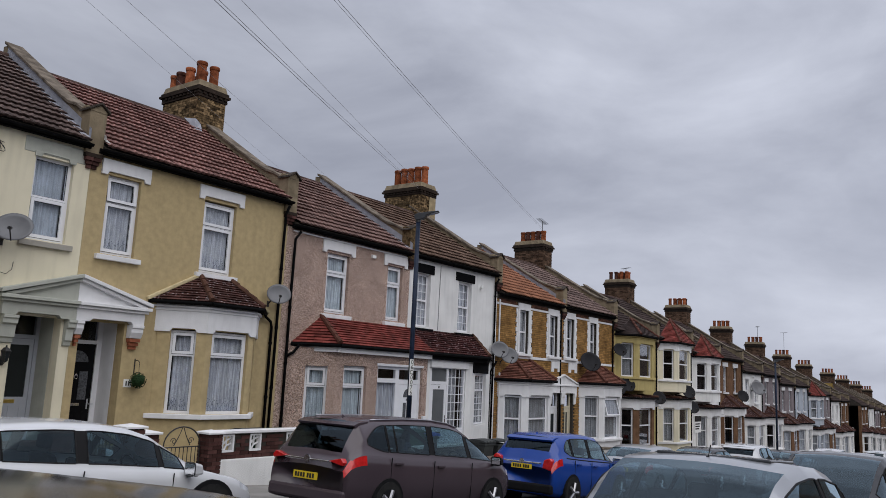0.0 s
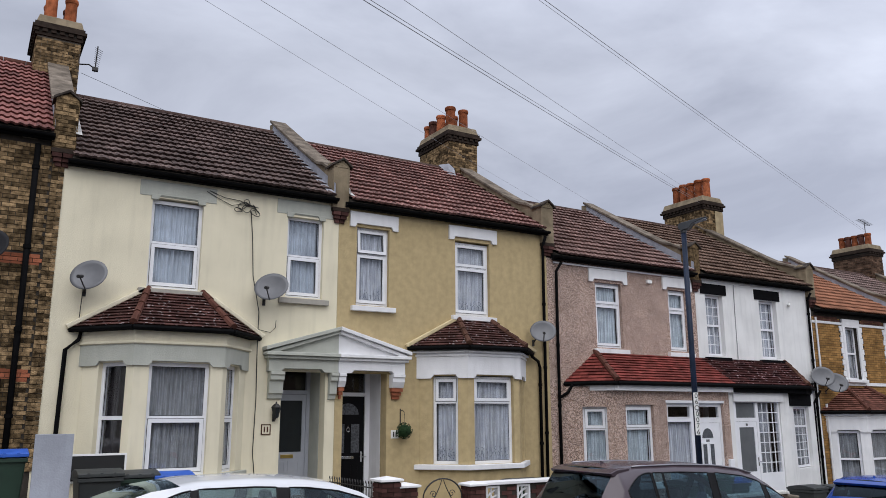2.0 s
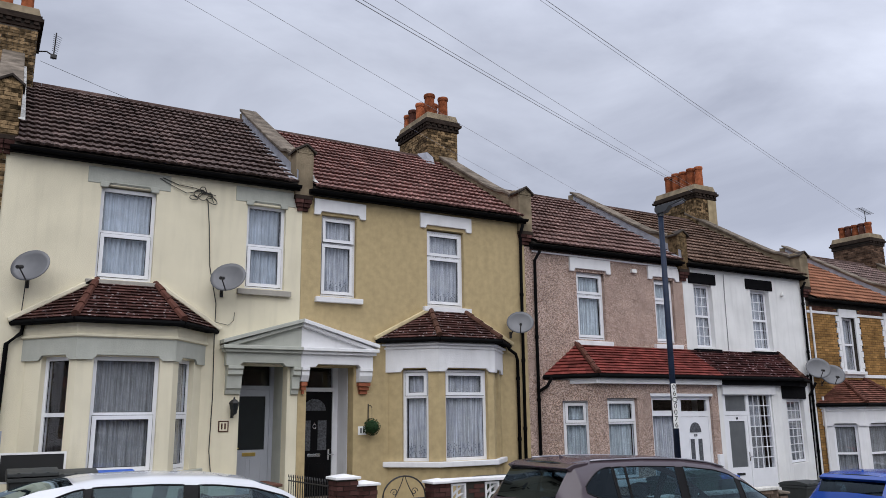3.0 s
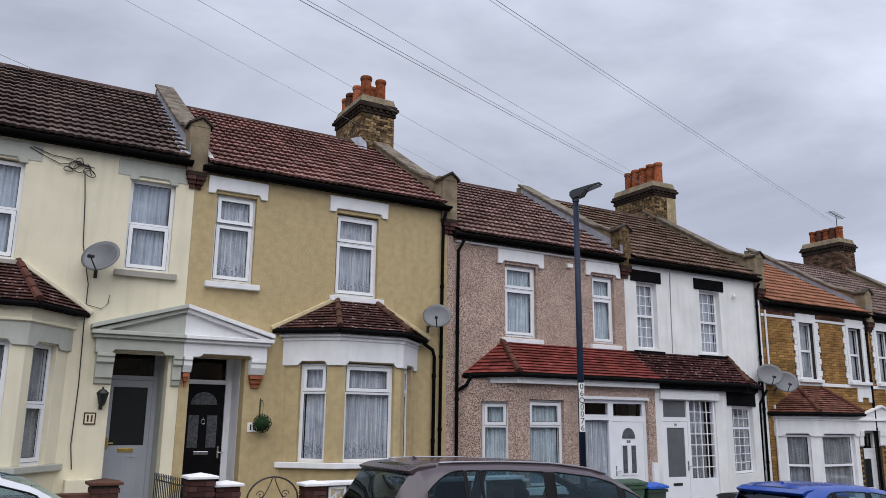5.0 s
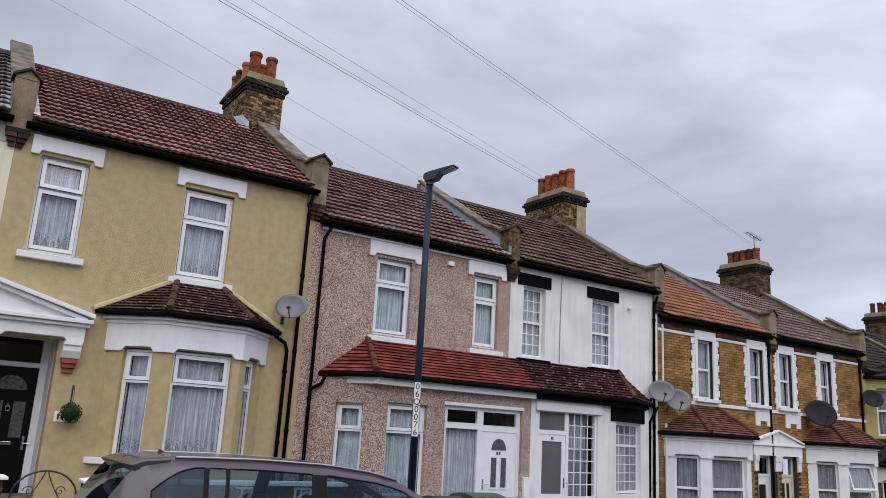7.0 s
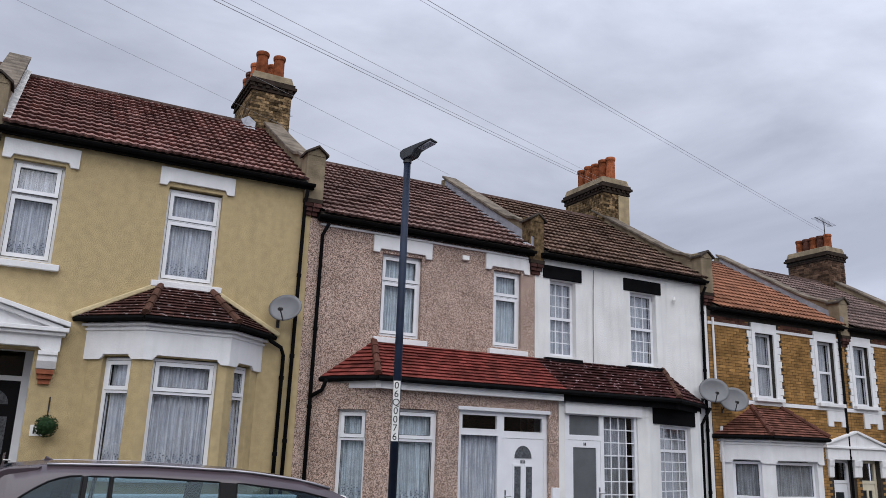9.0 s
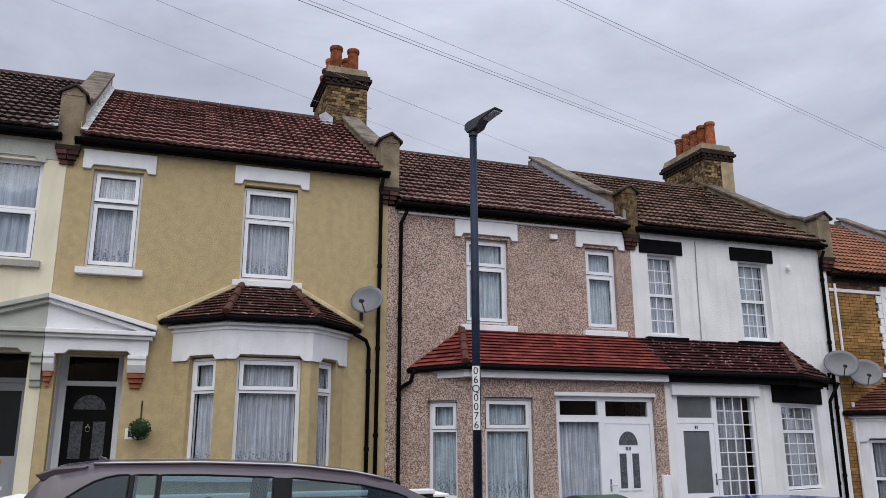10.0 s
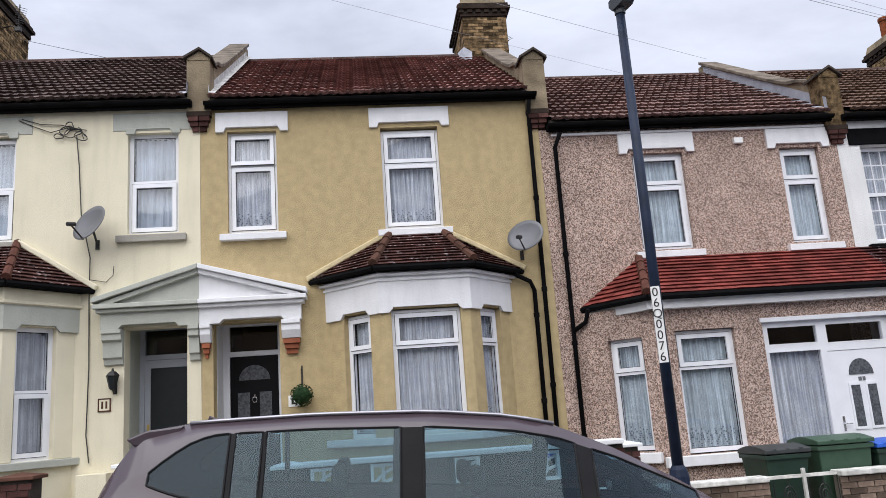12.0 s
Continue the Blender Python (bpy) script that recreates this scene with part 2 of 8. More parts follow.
M["bandbrick"] = mat("dark_red_brick", (0.1, 0.05, 0.038), 0.9, 0.25, 5, 0.4, 60, rnd=0.4, island=True)
M["doorcream"] = mat("cream_door_paint", (0.6, 0.55, 0.42), 0.5, 0.06, 3, 0.1, 30)
M["tile_dark"] = mat("dark_mossy_tile", (0.052, 0.02, 0.019), 0.85, 0.45, 3.0, 0.5, 40, rnd=0.4, island=True, speck=(22, ((1, 1, 1), (0.8, 0.8, 0.8), (1.1, 1, 1), (0.7, 0.7, 0.7), (1, 1, 1), (0.9, 0.9, 0.9), (1, 1, 1), (1.2, 1, 1), (0.8, 0.8, 0.8), (1, 1, 1), (1, 1, 1), (0.9, 0.9, 0.9), (1, 1, 1), (1, 1, 1), (0.9, 0.9, 0.9), (1, 1, 1), (5, 9, 10))))
M["tile_far"] = mat("far_roof_tile", (0.045, 0.032, 0.03), 0.8, 0.35, 0.8, 0.4, 40, rnd=0.25, island=True)
M["ridge"] = mat("dark_ridge_tile", (0.075, 0.05, 0.044), 0.85, 0.35, 5, 0.5, 40, rnd=0.25, island=True)
M["hip_red"] = mat("red_hip_tile", (0.092, 0.038, 0.028), 0.8, 0.3, 4, 0.4, 40)
M["hip_brown"] = mat("brown_hip_tile", (0.085, 0.042, 0.03), 0.8, 0.3, 4, 0.4, 40)
M["stock"] = mat("yellow_stock_brick", (0.17, 0.116, 0.062), 0.9, 0.7, 11, 0.8, 60, rnd=0.75, island=True)
M["darkstock"] = mat("sooty_brown_brick", (0.1, 0.062, 0.042), 0.9, 0.45, 5, 0.6, 60, rnd=0.6, island=True)
M["stockp"] = mat("stock_brick", (0.27, 0.185, 0.1), 0.9, 0.25, 5, 0.5, 60, rnd=0.45)
M["golden"] = mat("golden_stock_brick", (0.28, 0.158, 0.058), 0.9, 0.38, 1.6, 0.5, 60, rnd=0.26, island=True)
M["redbrick"] = mat("red_brown_brick", (0.07, 0.034, 0.03), 0.85, 0.25, 5, 0.4, 60, rnd=0.4)
M["sootbrick"] = mat("sooty_brick", (0.035, 0.026, 0.021), 0.9, 0.3, 5, 0.4, 60, rnd=0.4, island=True)
M["orangebrick"] = mat("orange_brick", (0.29, 0.1, 0.055), 0.85, 0.25, 5, 0.4, 60, rnd=0.3, island=True)
M["greybrick"] = mat("grey_brown_brick", (0.15, 0.11, 0.085), 0.9, 0.5, 4, 0.5, 60, rnd=0.5)
M["mortar"] = mat("mortar", (0.16, 0.14, 0.115), 0.95, 0.2, 6, 0.4, 80)
M["darkmortar"] = mat("dark_mortar", (0.05, 0.044, 0.038), 0.95, 0.2, 6, 0.4, 80)
M["pot"] = mat("terracotta_pot", (0.27, 0.085, 0.038), 0.85, 0.45, 6, 0.4, 40, rnd=0.3)
M["potdark"] = mat("sooty_pot", (0.09, 0.04, 0.03), 0.85, 0.4, 6, 0.4, 40)
M["net"] = mat("net_curtain", (0.86, 0.9, 0.97), 0.9, 0.12, 5, 0.2, 60, fold_shade=0.5)
M["netblue"] = mat("pale_blue_curtain", (0.78, 0.88, 0.92), 0.9, 0.12, 6, 0.2, 60, fold_shade=0.5)
M["netgrey"] = mat("grey_curtain", (0.52, 0.54, 0.54), 0.9, 0.12, 6, 0.2, 60, fold_shade=0.5)
M["darkcurtain"] = mat("dark_curtain", (0.022, 0.019, 0.019), 0.9, 0.25, 6)
M["lace"] = mat("lace_pattern", (0.2, 0.22, 0.25), 0.9, 0.1, 9)
# near-black walls: the dimness of the rooms is put into their colour
M["room"] = mat("darkened_room_wall", (0.035, 0.033, 0.032), 0.9, 0.1, 1)
M["pane"] = glass("window_glass", (0.9, 0.91, 0.94), 1.52)
M["obscure"] = mat("obscured_glass", (0.014, 0.018, 0.02), 0.3, 0.12, 5, 0.08, 50, spec=0.35)
M["frosted"] = mat("frosted_glass", (0.11, 0.118, 0.125), 0.3, 0.15, 3, 0.08, 50)
M["doorgrey"] = mat("pale_grey_door_paint", (0.38, 0.4, 0.45), 0.5, 0.05, 3, 0.1, 30)
M["doorblack"] = mat("black_door", (0.004, 0.004, 0.005), 0.45, 0.2, 3, spec=0.12)
M["leaded"] = mat("patterned_door_glass", (0.085, 0.09, 0.1), 0.35, 0.5, 30, 0.2, 60, spec=0.25)
M["brass"] = mat("brass", (0.55, 0.40, 0.12), 0.35, 0.15, 6, metal=1.0)
M["chrome"] = mat("chrome", (0.75, 0.76, 0.78), 0.18, 0.04, 6, metal=1.0)
M["iron"] = mat("black_iron", (0.015, 0.014, 0.014), 0.5, 0.4, 10)
M["wire"] = mat("weathered_wire", (0.3, 0.3, 0.31), 0.8, 0.2, 3)
M["dishdark"] = mat("dark_dish", (0.022, 0.022, 0.025), 0.75, 0.2, 3)
M["dish"] = mat("grey_dish", (0.125, 0.128, 0.138), 0.5, 0.15, 3)
M["leaf"] = mat("clipped_leaf", (0.018, 0.042, 0.016), 0.7, 0.4, 20, rnd=0.4, island=True)
M["binlid"] = mat("dark_bin_plastic", (0.03, 0.034, 0.034), 0.5, 0.2, 5)
M["bingreen"] = mat("green_bin_plastic", (0.012, 0.034, 0.021), 0.5, 0.15, 5, dirt=0.2)
M["binlight"] = mat("pale_green_bin_plastic", (0.035, 0.075, 0.045), 0.5, 0.15, 5, dirt=0.2)
M["binblue"] = mat("blue_bin_plastic", (0.02, 0.09, 0.42), 0.45, 0.15, 5)
M["board"] = mat("weathered_board", (0.33, 0.35, 0.40), 0.7, 0.12, 3, 0.2, 40, dirt=0.3)
M["column"] = mat("dark_blue_column_paint", (0.012, 0.02, 0.042), 0.5, 0.25, 6, 0.1, 30, spec=0.2)
M["lampgrey"] = mat("dark_lamp_casting", (0.03, 0.033, 0.038), 0.45, 0.2, 6)
M["plate"] = mat("white_plate", (0.8, 0.8, 0.78), 0.5, 0.04, 6)
M["ink"] = mat("black_lettering", (0.01, 0.01, 0.01), 0.5, 0.1, 6)
M["yellow"] = mat("yellow_plate", (0.72, 0.52, 0.02), 0.4, 0.05, 6)
M["tyre"] = mat("tyre_rubber", (0.02, 0.02, 0.02), 0.8, 0.2, 10)
M["rim"] = mat("alloy_rim", (0.5, 0.5, 0.52), 0.3, 0.1, 6, metal=0.9)
M["trim"] = mat("black_car_trim", (0.008, 0.008, 0.009), 0.55, 0.2, 6, spec=0.15)
M["railmetal"] = mat("brushed_rail", (0.34, 0.33, 0.36), 0.4, 0.1, 6, metal=0.8)
M["sunglass"] = mat("tinted_roof_glass", (0.03, 0.032, 0.035), 0.12, 0.1, 6)
M["seat"] = mat("dark_seat_fabric", (0.03, 0.03, 0.034), 0.9, 0.2, 20)
M["carglass"] = glass("car_glass", (0.38, 0.5, 0.55), 1.52, sheen=(0.72, 0.9, 1.0))
M["darkglass"] = glass("privacy_glass", (0.07, 0.1, 0.12), 1.4, sheen=(0.72, 0.88, 1.0))
M["taillamp"] = mat("red_lamp_lens", (0.5, 0.012, 0.012), 0.15, 0.2, 15, coat=0.5)
M["headlamp"] = mat("clear_lamp_lens", (0.5, 0.52, 0.55), 0.1, 0.2, 15, coat=0.5)
M["p_mpv"] = mat("plum_grey_car_paint", (0.058, 0.043, 0.052), 0.18, 0.04, 2, spec=0.5)
M["p_blue"] = mat("bright_blue_car_paint", (0.008, 0.048, 0.27), 0.15, 0.04, 2, spec=0.5)
M["p_white"] = mat("white_car_paint", (0.55, 0.56, 0.58), 0.25, 0.03, 2, coat=0.6)
M["p_silver"] = mat("silver_car_paint", (0.38, 0.39, 0.41), 0.3, 0.04, 2, metal=0.6, coat=0.6)
M["p_dark"] = mat("dark_grey_car_paint", (0.02, 0.02, 0.022), 0.14, 0.05, 2, spec=0.4)
M["backwall"] = mat("opposite_brick", (0.2, 0.15, 0.11), 0.9, 0.3, 1.2, 0.4, 20)
M["f_yellow"] = mat("pale_yellow_render", (0.44, 0.36, 0.16), 0.85, 0.08, 2, 0.4, 30, dirt=0.2)
M["f_grey"] = mat("mauve_grey_render", (0.22, 0.19, 0.2), 0.85, 0.1, 2, 0.4, 30, dirt=0.2)
M["f_patch"] = mat("sandy_render", (0.36, 0.29, 0.18), 0.9, 0.2, 4, 0.4, 40, dirt=0.3)
M["f_brown"] = mat("brown_brick_wall", (0.15, 0.085, 0.05), 0.9, 0.25, 3, 0.4, 30)
M["f_blue"] = mat("pale_blue_render", (0.4, 0.44, 0.5), 0.85, 0.08, 2, 0.4, 30)


# ---- building blocks ----
class Geo:
    """Vertices and faces gathered for one mesh."""

    def __init__(self):
        self.v, self.f = [], []

    def add(self, vs, fs, m=None):
        k = len(self.v)
        for p in vs:
            p = Vector(p)
            self.v.append(tuple(m @ p if m else p))
        self.f += [tuple(i + k for i in q) for q in fs]
        return self

    def box(self, x0, x1, y0, y1, z0, z1, m=None):
        vs = [(x, y, z) for z in (z0, z1) for y in (y0, y1) for x in (x0, x1)]
        return self.add(vs, [(0, 2, 3, 1), (4, 5, 7, 6), (0, 1, 5, 4), (2, 6, 7, 3), (0, 4, 6, 2), (1, 3, 7, 5)], m)

    def prism(self, pts, a, b, axis="z", m=None):
        """A polygon drawn out between a and b along an axis. pts: (x, y) for z; (y, z) for x; (x, z) for y."""
        put = {"z": lambda p, h: (p[0], p[1], h), "x": lambda p, h: (h, p[0], p[1]), "y": lambda p, h: (p[0], h, p[1])}[axis]
        n = len(pts)
        vs = [put(p, a) for p in pts] + [put(p, b) for p in pts]
        fs = [tuple(range(n))[::-1], tuple(range(n, 2 * n))] + [(i, (i + 1) % n, n + (i + 1) % n, n + i) for i in range(n)]
        return self.add(vs, fs, m)

    def tube(self, path, r, n=8, r1=None, m=None):
        """A round bar along a line of points."""
        path = [Vector(p) for p in path]
        rings = []
        for i, p in enumerate(path):
            d = (path[min(i + 1, len(path) - 1)] - path[max(i - 1, 0)]).normalized()
            a = d.orthogonal().normalized() if abs(d.z) > 0.9 else d.cross(Vector((0, 0, 1))).normalized()
            if abs(d.z) > 0.9:
                a = Vector((1, 0, 0)) - d * d.x
                a.normalize()
            b = d.cross(a)
            rr = r if r1 is None else r + (r1 - r) * i / (len(path) - 1)
            rings.append([p + (a * math.cos(2 * math.pi * j / n) + b * math.sin(2 * math.pi * j / n)) * rr for j in range(n)])
        vs = [q for ring in rings for q in ring]
        fs = [(i * n + j, i * n + (j + 1) % n, (i + 1) * n + (j + 1) % n, (i + 1) * n + j) for i in range(len(path) - 1) for j in range(n)]
        fs += [tuple(range(n))[::-1], tuple(range((len(path) - 1) * n, len(path) * n))]
        return self.add(vs, fs, m)

    def lathe(self, prof, c=(0, 0, 0), n=16, m=None):
        """A profile of (radius, height) turned round the upright through c."""
        vs = [(c[0] + r * math.cos(2 * math.pi * j / n), c[1] + r * math.sin(2 * math.pi * j / n), c[2] + z) for r, z in prof for j in range(n)]
        k = len(prof)
        fs = [(i * n + j, i * n + (j + 1) % n, (i + 1) * n + (j + 1) % n, (i + 1) * n + j) for i in range(k - 1) for j in range(n)]
        fs += [tuple(range(n))[::-1], tuple(range((k - 1) * n, k * n))]
        return self.add(vs, fs, m)

    def wall(self, x0, x1, z0, z1, y0, y1, holes=(), m=None):
        """A wall from y0 to y1 with rectangular openings (x0, x1, z0, z1) right through it."""
        xs = sorted({x0, x1, *[h[0] for h in holes], *[h[1] for h in holes]})
        zs = sorted({z0, z1, *[h[2] for h in holes], *[h[3] for h in holes]})
        xs = [x for x in xs if x0 <= x <= x1]
        zs = [z for z in zs if z0 <= z <= z1]

        def full(i, j):
            if not (0 <= i < len(xs) - 1 and 0 <= j < len(zs) - 1):
                return False
            cx, cz = (xs[i] + xs[i + 1]) / 2, (zs[j] + zs[j + 1]) / 2
            return not any(h[0] < cx < h[1] and h[2] < cz < h[3] for h in holes)

        for i in range(len(xs) - 1):
            for j in range(len(zs) - 1):
                if not full(i, j):
                    continue
                a, b, c, d = xs[i], xs[i + 1], zs[j], zs[j + 1]
                self.add([(a, y0, c), (b, y0, c), (b, y0, d), (a, y0, d)], [(0, 1, 2, 3)], m)
                self.add([(a, y1, c), (b, y1, c), (b, y1, d), (a, y1, d)], [(3, 2, 1, 0)], m)
                if not full(i - 1, j):
                    self.add([(a, y0, c), (a, y1, c), (a, y1, d), (a, y0, d)], [(3, 2, 1, 0)], m)
                if not full(i + 1, j):
                    self.add([(b, y0, c), (b, y1, c), (b, y1, d), (b, y0, d)], [(0, 1, 2, 3)], m)
                if not full(i, j - 1):
                    self.add([(a, y0, c), (b, y0, c), (b, y1, c), (a, y1, c)], [(3, 2, 1, 0)], m)
                if not full(i, j + 1):
                    self.add([(a, y0, d), (b, y0, d), (b, y1, d), (a, y1, d)], [(0, 1, 2, 3)], m)
        return self

    def mesh(self, name, material, smooth=False):
        me = bpy.data.meshes.new(name)
        me.from_pydata(self.v, [], self.f)
        me.materials.append(material)
        if smooth:
            me.polygons.foreach_set("use_smooth", [True] * len(me.polygons))
        me.update()
        return me


def thing(name, at, label, category, group="", kind=""):
    ob = new(name)
    ob.location = at
    ob.empty_display_size = 0.2
    return tagged(ob, label, category, group, kind)


def part(name, geo, material, parent, label="", smooth=False, bevel=0.0, kind=""):
    """One mesh in world metres under a thing or a part."""
    ob = new(name, geo.mesh(name, material, smooth) if isinstance(geo, Geo) else geo)
    if parent:
        ob.parent = parent
        ob.matrix_parent_inverse = Matrix.Translation(-where(parent))
    if bevel:
        b = ob.modifiers.new("bevel", "BEVEL")
        b.width, b.segments, b.limit_method = bevel, 2, "ANGLE"
    return tagged(ob, label, kind=kind)


def where(ob):
    """The world place of an unrotated object."""
    p = ob.location.copy()
    while ob.parent:
        p = p + ob.matrix_parent_inverse.translation
        ob = ob.parent
        p = p + ob.location
    return p


def ground_z(x):
    """Height of the road, which falls towards the far end of the street."""
    return -1.34 - 0.068 * x if x < 10 else -2.02 - 0.055 * (x - 10)


def at_facade(x, y, z):
    return Matrix.Translation((x, y, z))


def along(p, q, z, inset=0.0):
    """Local axes of a wall from p to q, seen from outside with p at its left: x along it, y inwards."""
    d = Vector((q[0] - p[0], q[1] - p[1], 0)).normalized()
    n = Vector((-d.y, d.x, 0))
    m = Matrix(((d.x, n.x, 0, p[0] + n.x * inset), (d.y, n.y, 0, p[1] + n.y * inset), (0, 0, 1, z), (0, 0, 0, 1)))
    return m


# ---- ground ----
def strip(name, y0, y1, lift, material, x0=-220, x1=420, label="", step=10, thick=0.0):
    g = Geo()
    xs = list(range(x0, x1 + 1, step))
    for a, b in zip(xs, xs[1:]):
        za, zb = ground_z(a) + lift, ground_z(b) + lift
        if thick:
            g.add([(a, y0, za), (b, y0, zb), (b, y1, zb), (a, y1, za), (a, y0, za - thick), (b, y0, zb - thick), (b, y1, zb - thick), (a, y1, za - thick)],
                  [(0, 1, 2, 3), (0, 4, 5, 1), (2, 6, 7, 3)])
        else:
            g.add([(a, y0, za), (b, y0, zb), (b, y1, zb), (a, y1, za)], [(0, 1, 2, 3)])
    ob = part(name, g, material, None)
    return tagged(ob, label, name.replace("_", " "), kind="structure")


strip("ground", -900, 900, -0.03, M["asphalt"], -900, 1600, "dark grey ground falling with the street", 50)
strip("road", -14.7, -5.05, 0.0, M["asphalt"], label="dark asphalt road between parked cars")
strip("pavement_far", -4.9, -2.62, 0.1, M["paving"], label="grey paved footway before the garden walls", thick=0.12)
strip("pavement_near", -17.5, -14.85, 0.1, M["paving"], label="grey paved footway on the near side", thick=0.12)
strip("kerb_far", -5.05, -4.9, 0.105, M["kerb"], label="grey stone kerb", thick=0.12)
strip("kerb_near", -14.85, -14.7, 0.105, M["kerb"], label="grey stone kerb", thick=0.12)
strip("garden", -2.62, 12, 0.16, M["earth"], label="paved and earth front gardens", thick=0.2)


# ---- windows, doors ----
def curtain_geo(w, h, m, folds=0.085, depth=0.042, seed=0):
    """A hanging net with uneven folds."""
    g = Geo()
    rng = random.Random(seed)
    n = max(8, int(w / 0.022))
    ph = rng.random() * 6
    ys = [depth * (math.sin(2 * math.pi * i * w / n / folds + ph + 1.3 * math.sin(i * 0.21 + ph)) + 0.5 * math.sin(i * 0.9 + ph * 2)) for i in range(n + 1)]
    rows = 4
    vs = [(w * i / n, ys[i] * (0.6 + 0.4 * (rows - k) / rows), h * k / rows) for k in range(rows + 1) for i in range(n + 1)]
    fs = [(k * (n + 1) + i, k * (n + 1) + i + 1, (k + 1) * (n + 1) + i + 1, (k + 1) * (n + 1) + i) for k in range(rows) for i in range(n)]
    return g.add(vs, fs, m)


def window(parent, m, w, h, split=0.0, style="plain", curtain="net", label="white framed window with net curtain", bars=(0, 0), tilt=0.0, lace=False, lower_opener=False):
    """A plastic window: frame, sashes, panes and the curtain behind. m: the lower left front corner. split: height of the transom."""
    fw, fd = 0.065, 0.08
    g = Geo()
    g.wall(0, w, 0, h, 0, fd, [(fw, w - fw, fw, h - fw)] if not split else [(fw, w - fw, fw, split - fw / 2), (fw, w - fw, split + fw / 2, h - fw)], m)
    win = part("window", g, M["upvc"], parent, label)
    lights = [(fw, w - fw, fw, h - fw)] if not split else [(fw, w - fw, fw, split - fw / 2), (fw, w - fw, split + fw / 2, h - fw)]
    for k, (a, b, c, d) in enumerate(lights):
        sash = style == "all" or (style == "top" and k == 1) or (style == "low" and k == 0)
        mm = m
        if sash and tilt and k == len(lights) - 1:
            mm = m @ Matrix.Translation((0, 0, d)) @ Matrix.Rotation(radians(-tilt), 4, "X") @ Matrix.Translation((0, 0, -d))
        if sash:
            s = 0.05
            part("sash", Geo().wall(a - 0.015, b + 0.015, c - 0.015, d + 0.015, -0.018, 0.03, [(a + s, b - s, c + s, d - s)], mm), M["upvc"], win)
            # thin black rim laid on the frame in place of the sash's shadow line
            part("sash_shadow_gap", Geo().wall(a - 0.022, b + 0.022, c - 0.022, d + 0.022, -0.004, 0.004, [(a + s, b - s, c + s, d - s)], mm), M["trim"], win)
            a, b, c, d = a + s, b - s, c + s, d - s
        p = part("pane", Geo().box(a, b, 0.03, 0.036, c, d, mm), M["pane"], win)
        p.visible_shadow = False
        gk = Geo().wall(a - 0.004, b + 0.004, c - 0.004, d + 0.004, 0.022, 0.03, [(a + 0.008, b - 0.008, c + 0.008, d - 0.008)], mm)
        part("gasket", gk, M["trim"], win)
        if bars[0]:
            nx = bars[0]
            nz = max(1, round(bars[1] * (d - c) / h))
            for i in range(1, nx):
                x = a + (b - a) * i / nx
                part("glazing_bar", Geo().box(x - 0.009, x + 0.009, 0.018, 0.03, c, d, mm), M["upvc"], win)
            for j in range(1, nz):
                z = c + (d - c) * j / nz
                part("glazing_bar", Geo().box(a, b, 0.016, 0.03, z - 0.009, z + 0.009, mm), M["upvc"], win)
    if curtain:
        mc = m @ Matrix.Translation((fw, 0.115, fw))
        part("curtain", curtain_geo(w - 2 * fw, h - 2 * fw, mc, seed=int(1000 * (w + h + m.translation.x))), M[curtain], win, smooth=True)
        if lace:
            gl = Geo()
            rng = random.Random(7)
            n = int(w / 0.085)
            for i in range(n):
                x = (w - 2 * fw) * (i + 0.5) / n
                for k in range(7):
                    a = rng.random() * 3
                    zz = 0.04 + k * 0.03 + 0.012 * math.sin(i * 2.1) + (0.05 if i % 2 else 0)
                    s = 0.011
                    dx = 0.03 * math.sin(a * 2 + k)
                    gl.add([(x + dx - s, -0.034, zz - s), (x + dx + s, -0.034, zz - s), (x + dx + s, -0.034, zz + s), (x + dx - s, -0.034, zz + s)], [(0, 1, 2, 3)], mc)
            part("lace_hem", gl, M["lace"], win)
    return win


def slab(parent, name, x0, x1, y0, y1, z0, z1, material, label="", bevel=0.008):
    return part(name, Geo().box(x0, x1, y0, y1, z0, z1), material, parent, label, bevel=bevel)


def lintel(parent, x0, x1, z0, z1, material, proud=0.03, label=""):
    """A painted stone lintel with a notched underside."""
    n, c = 0.13, 0.06
    pts = [(x0, z1), (x0, z0 - 0.02), (x0 + n, z0 - 0.02), (x0 + n + c * 0.6, z0 + c), (x1 - n - c * 0.6, z0 + c), (x1 - n, z0 - 0.02), (x1, z0 - 0.02), (x1, z1)]
    return part("lintel", Geo().prism(pts, -proud, 0.06, "y"), material, parent, label, bevel=0.006)


# ---- roofs ----
def tile_mesh(name, material, w=0.3, length=0.42):
    """An interlocking tile with two rolls."""
    g = Geo()
    n = 8
    prof = [0.006 + 0.021 * max(0.0, math.sin(2 * math.pi * 2 * (i / n) - 0.6)) for i in range(n + 1)]
    vs = [(w * i / n, 0.0, prof[i] + 0.058) for i in range(n + 1)] + [(w * i / n, length, prof[i]) for i in range(n + 1)] + [(w * i / n, 0.035, prof[i] - 0.004) for i in range(n + 1)]
    fs = [(i, i + 1, n + 2 + i, n + 1 + i) for i in range(n)] + [(2 * n + 2 + i, 2 * n + 3 + i, i + 1, i) for i in range(n)]
    g.add(vs, fs)
    return g.mesh(name, material, False)


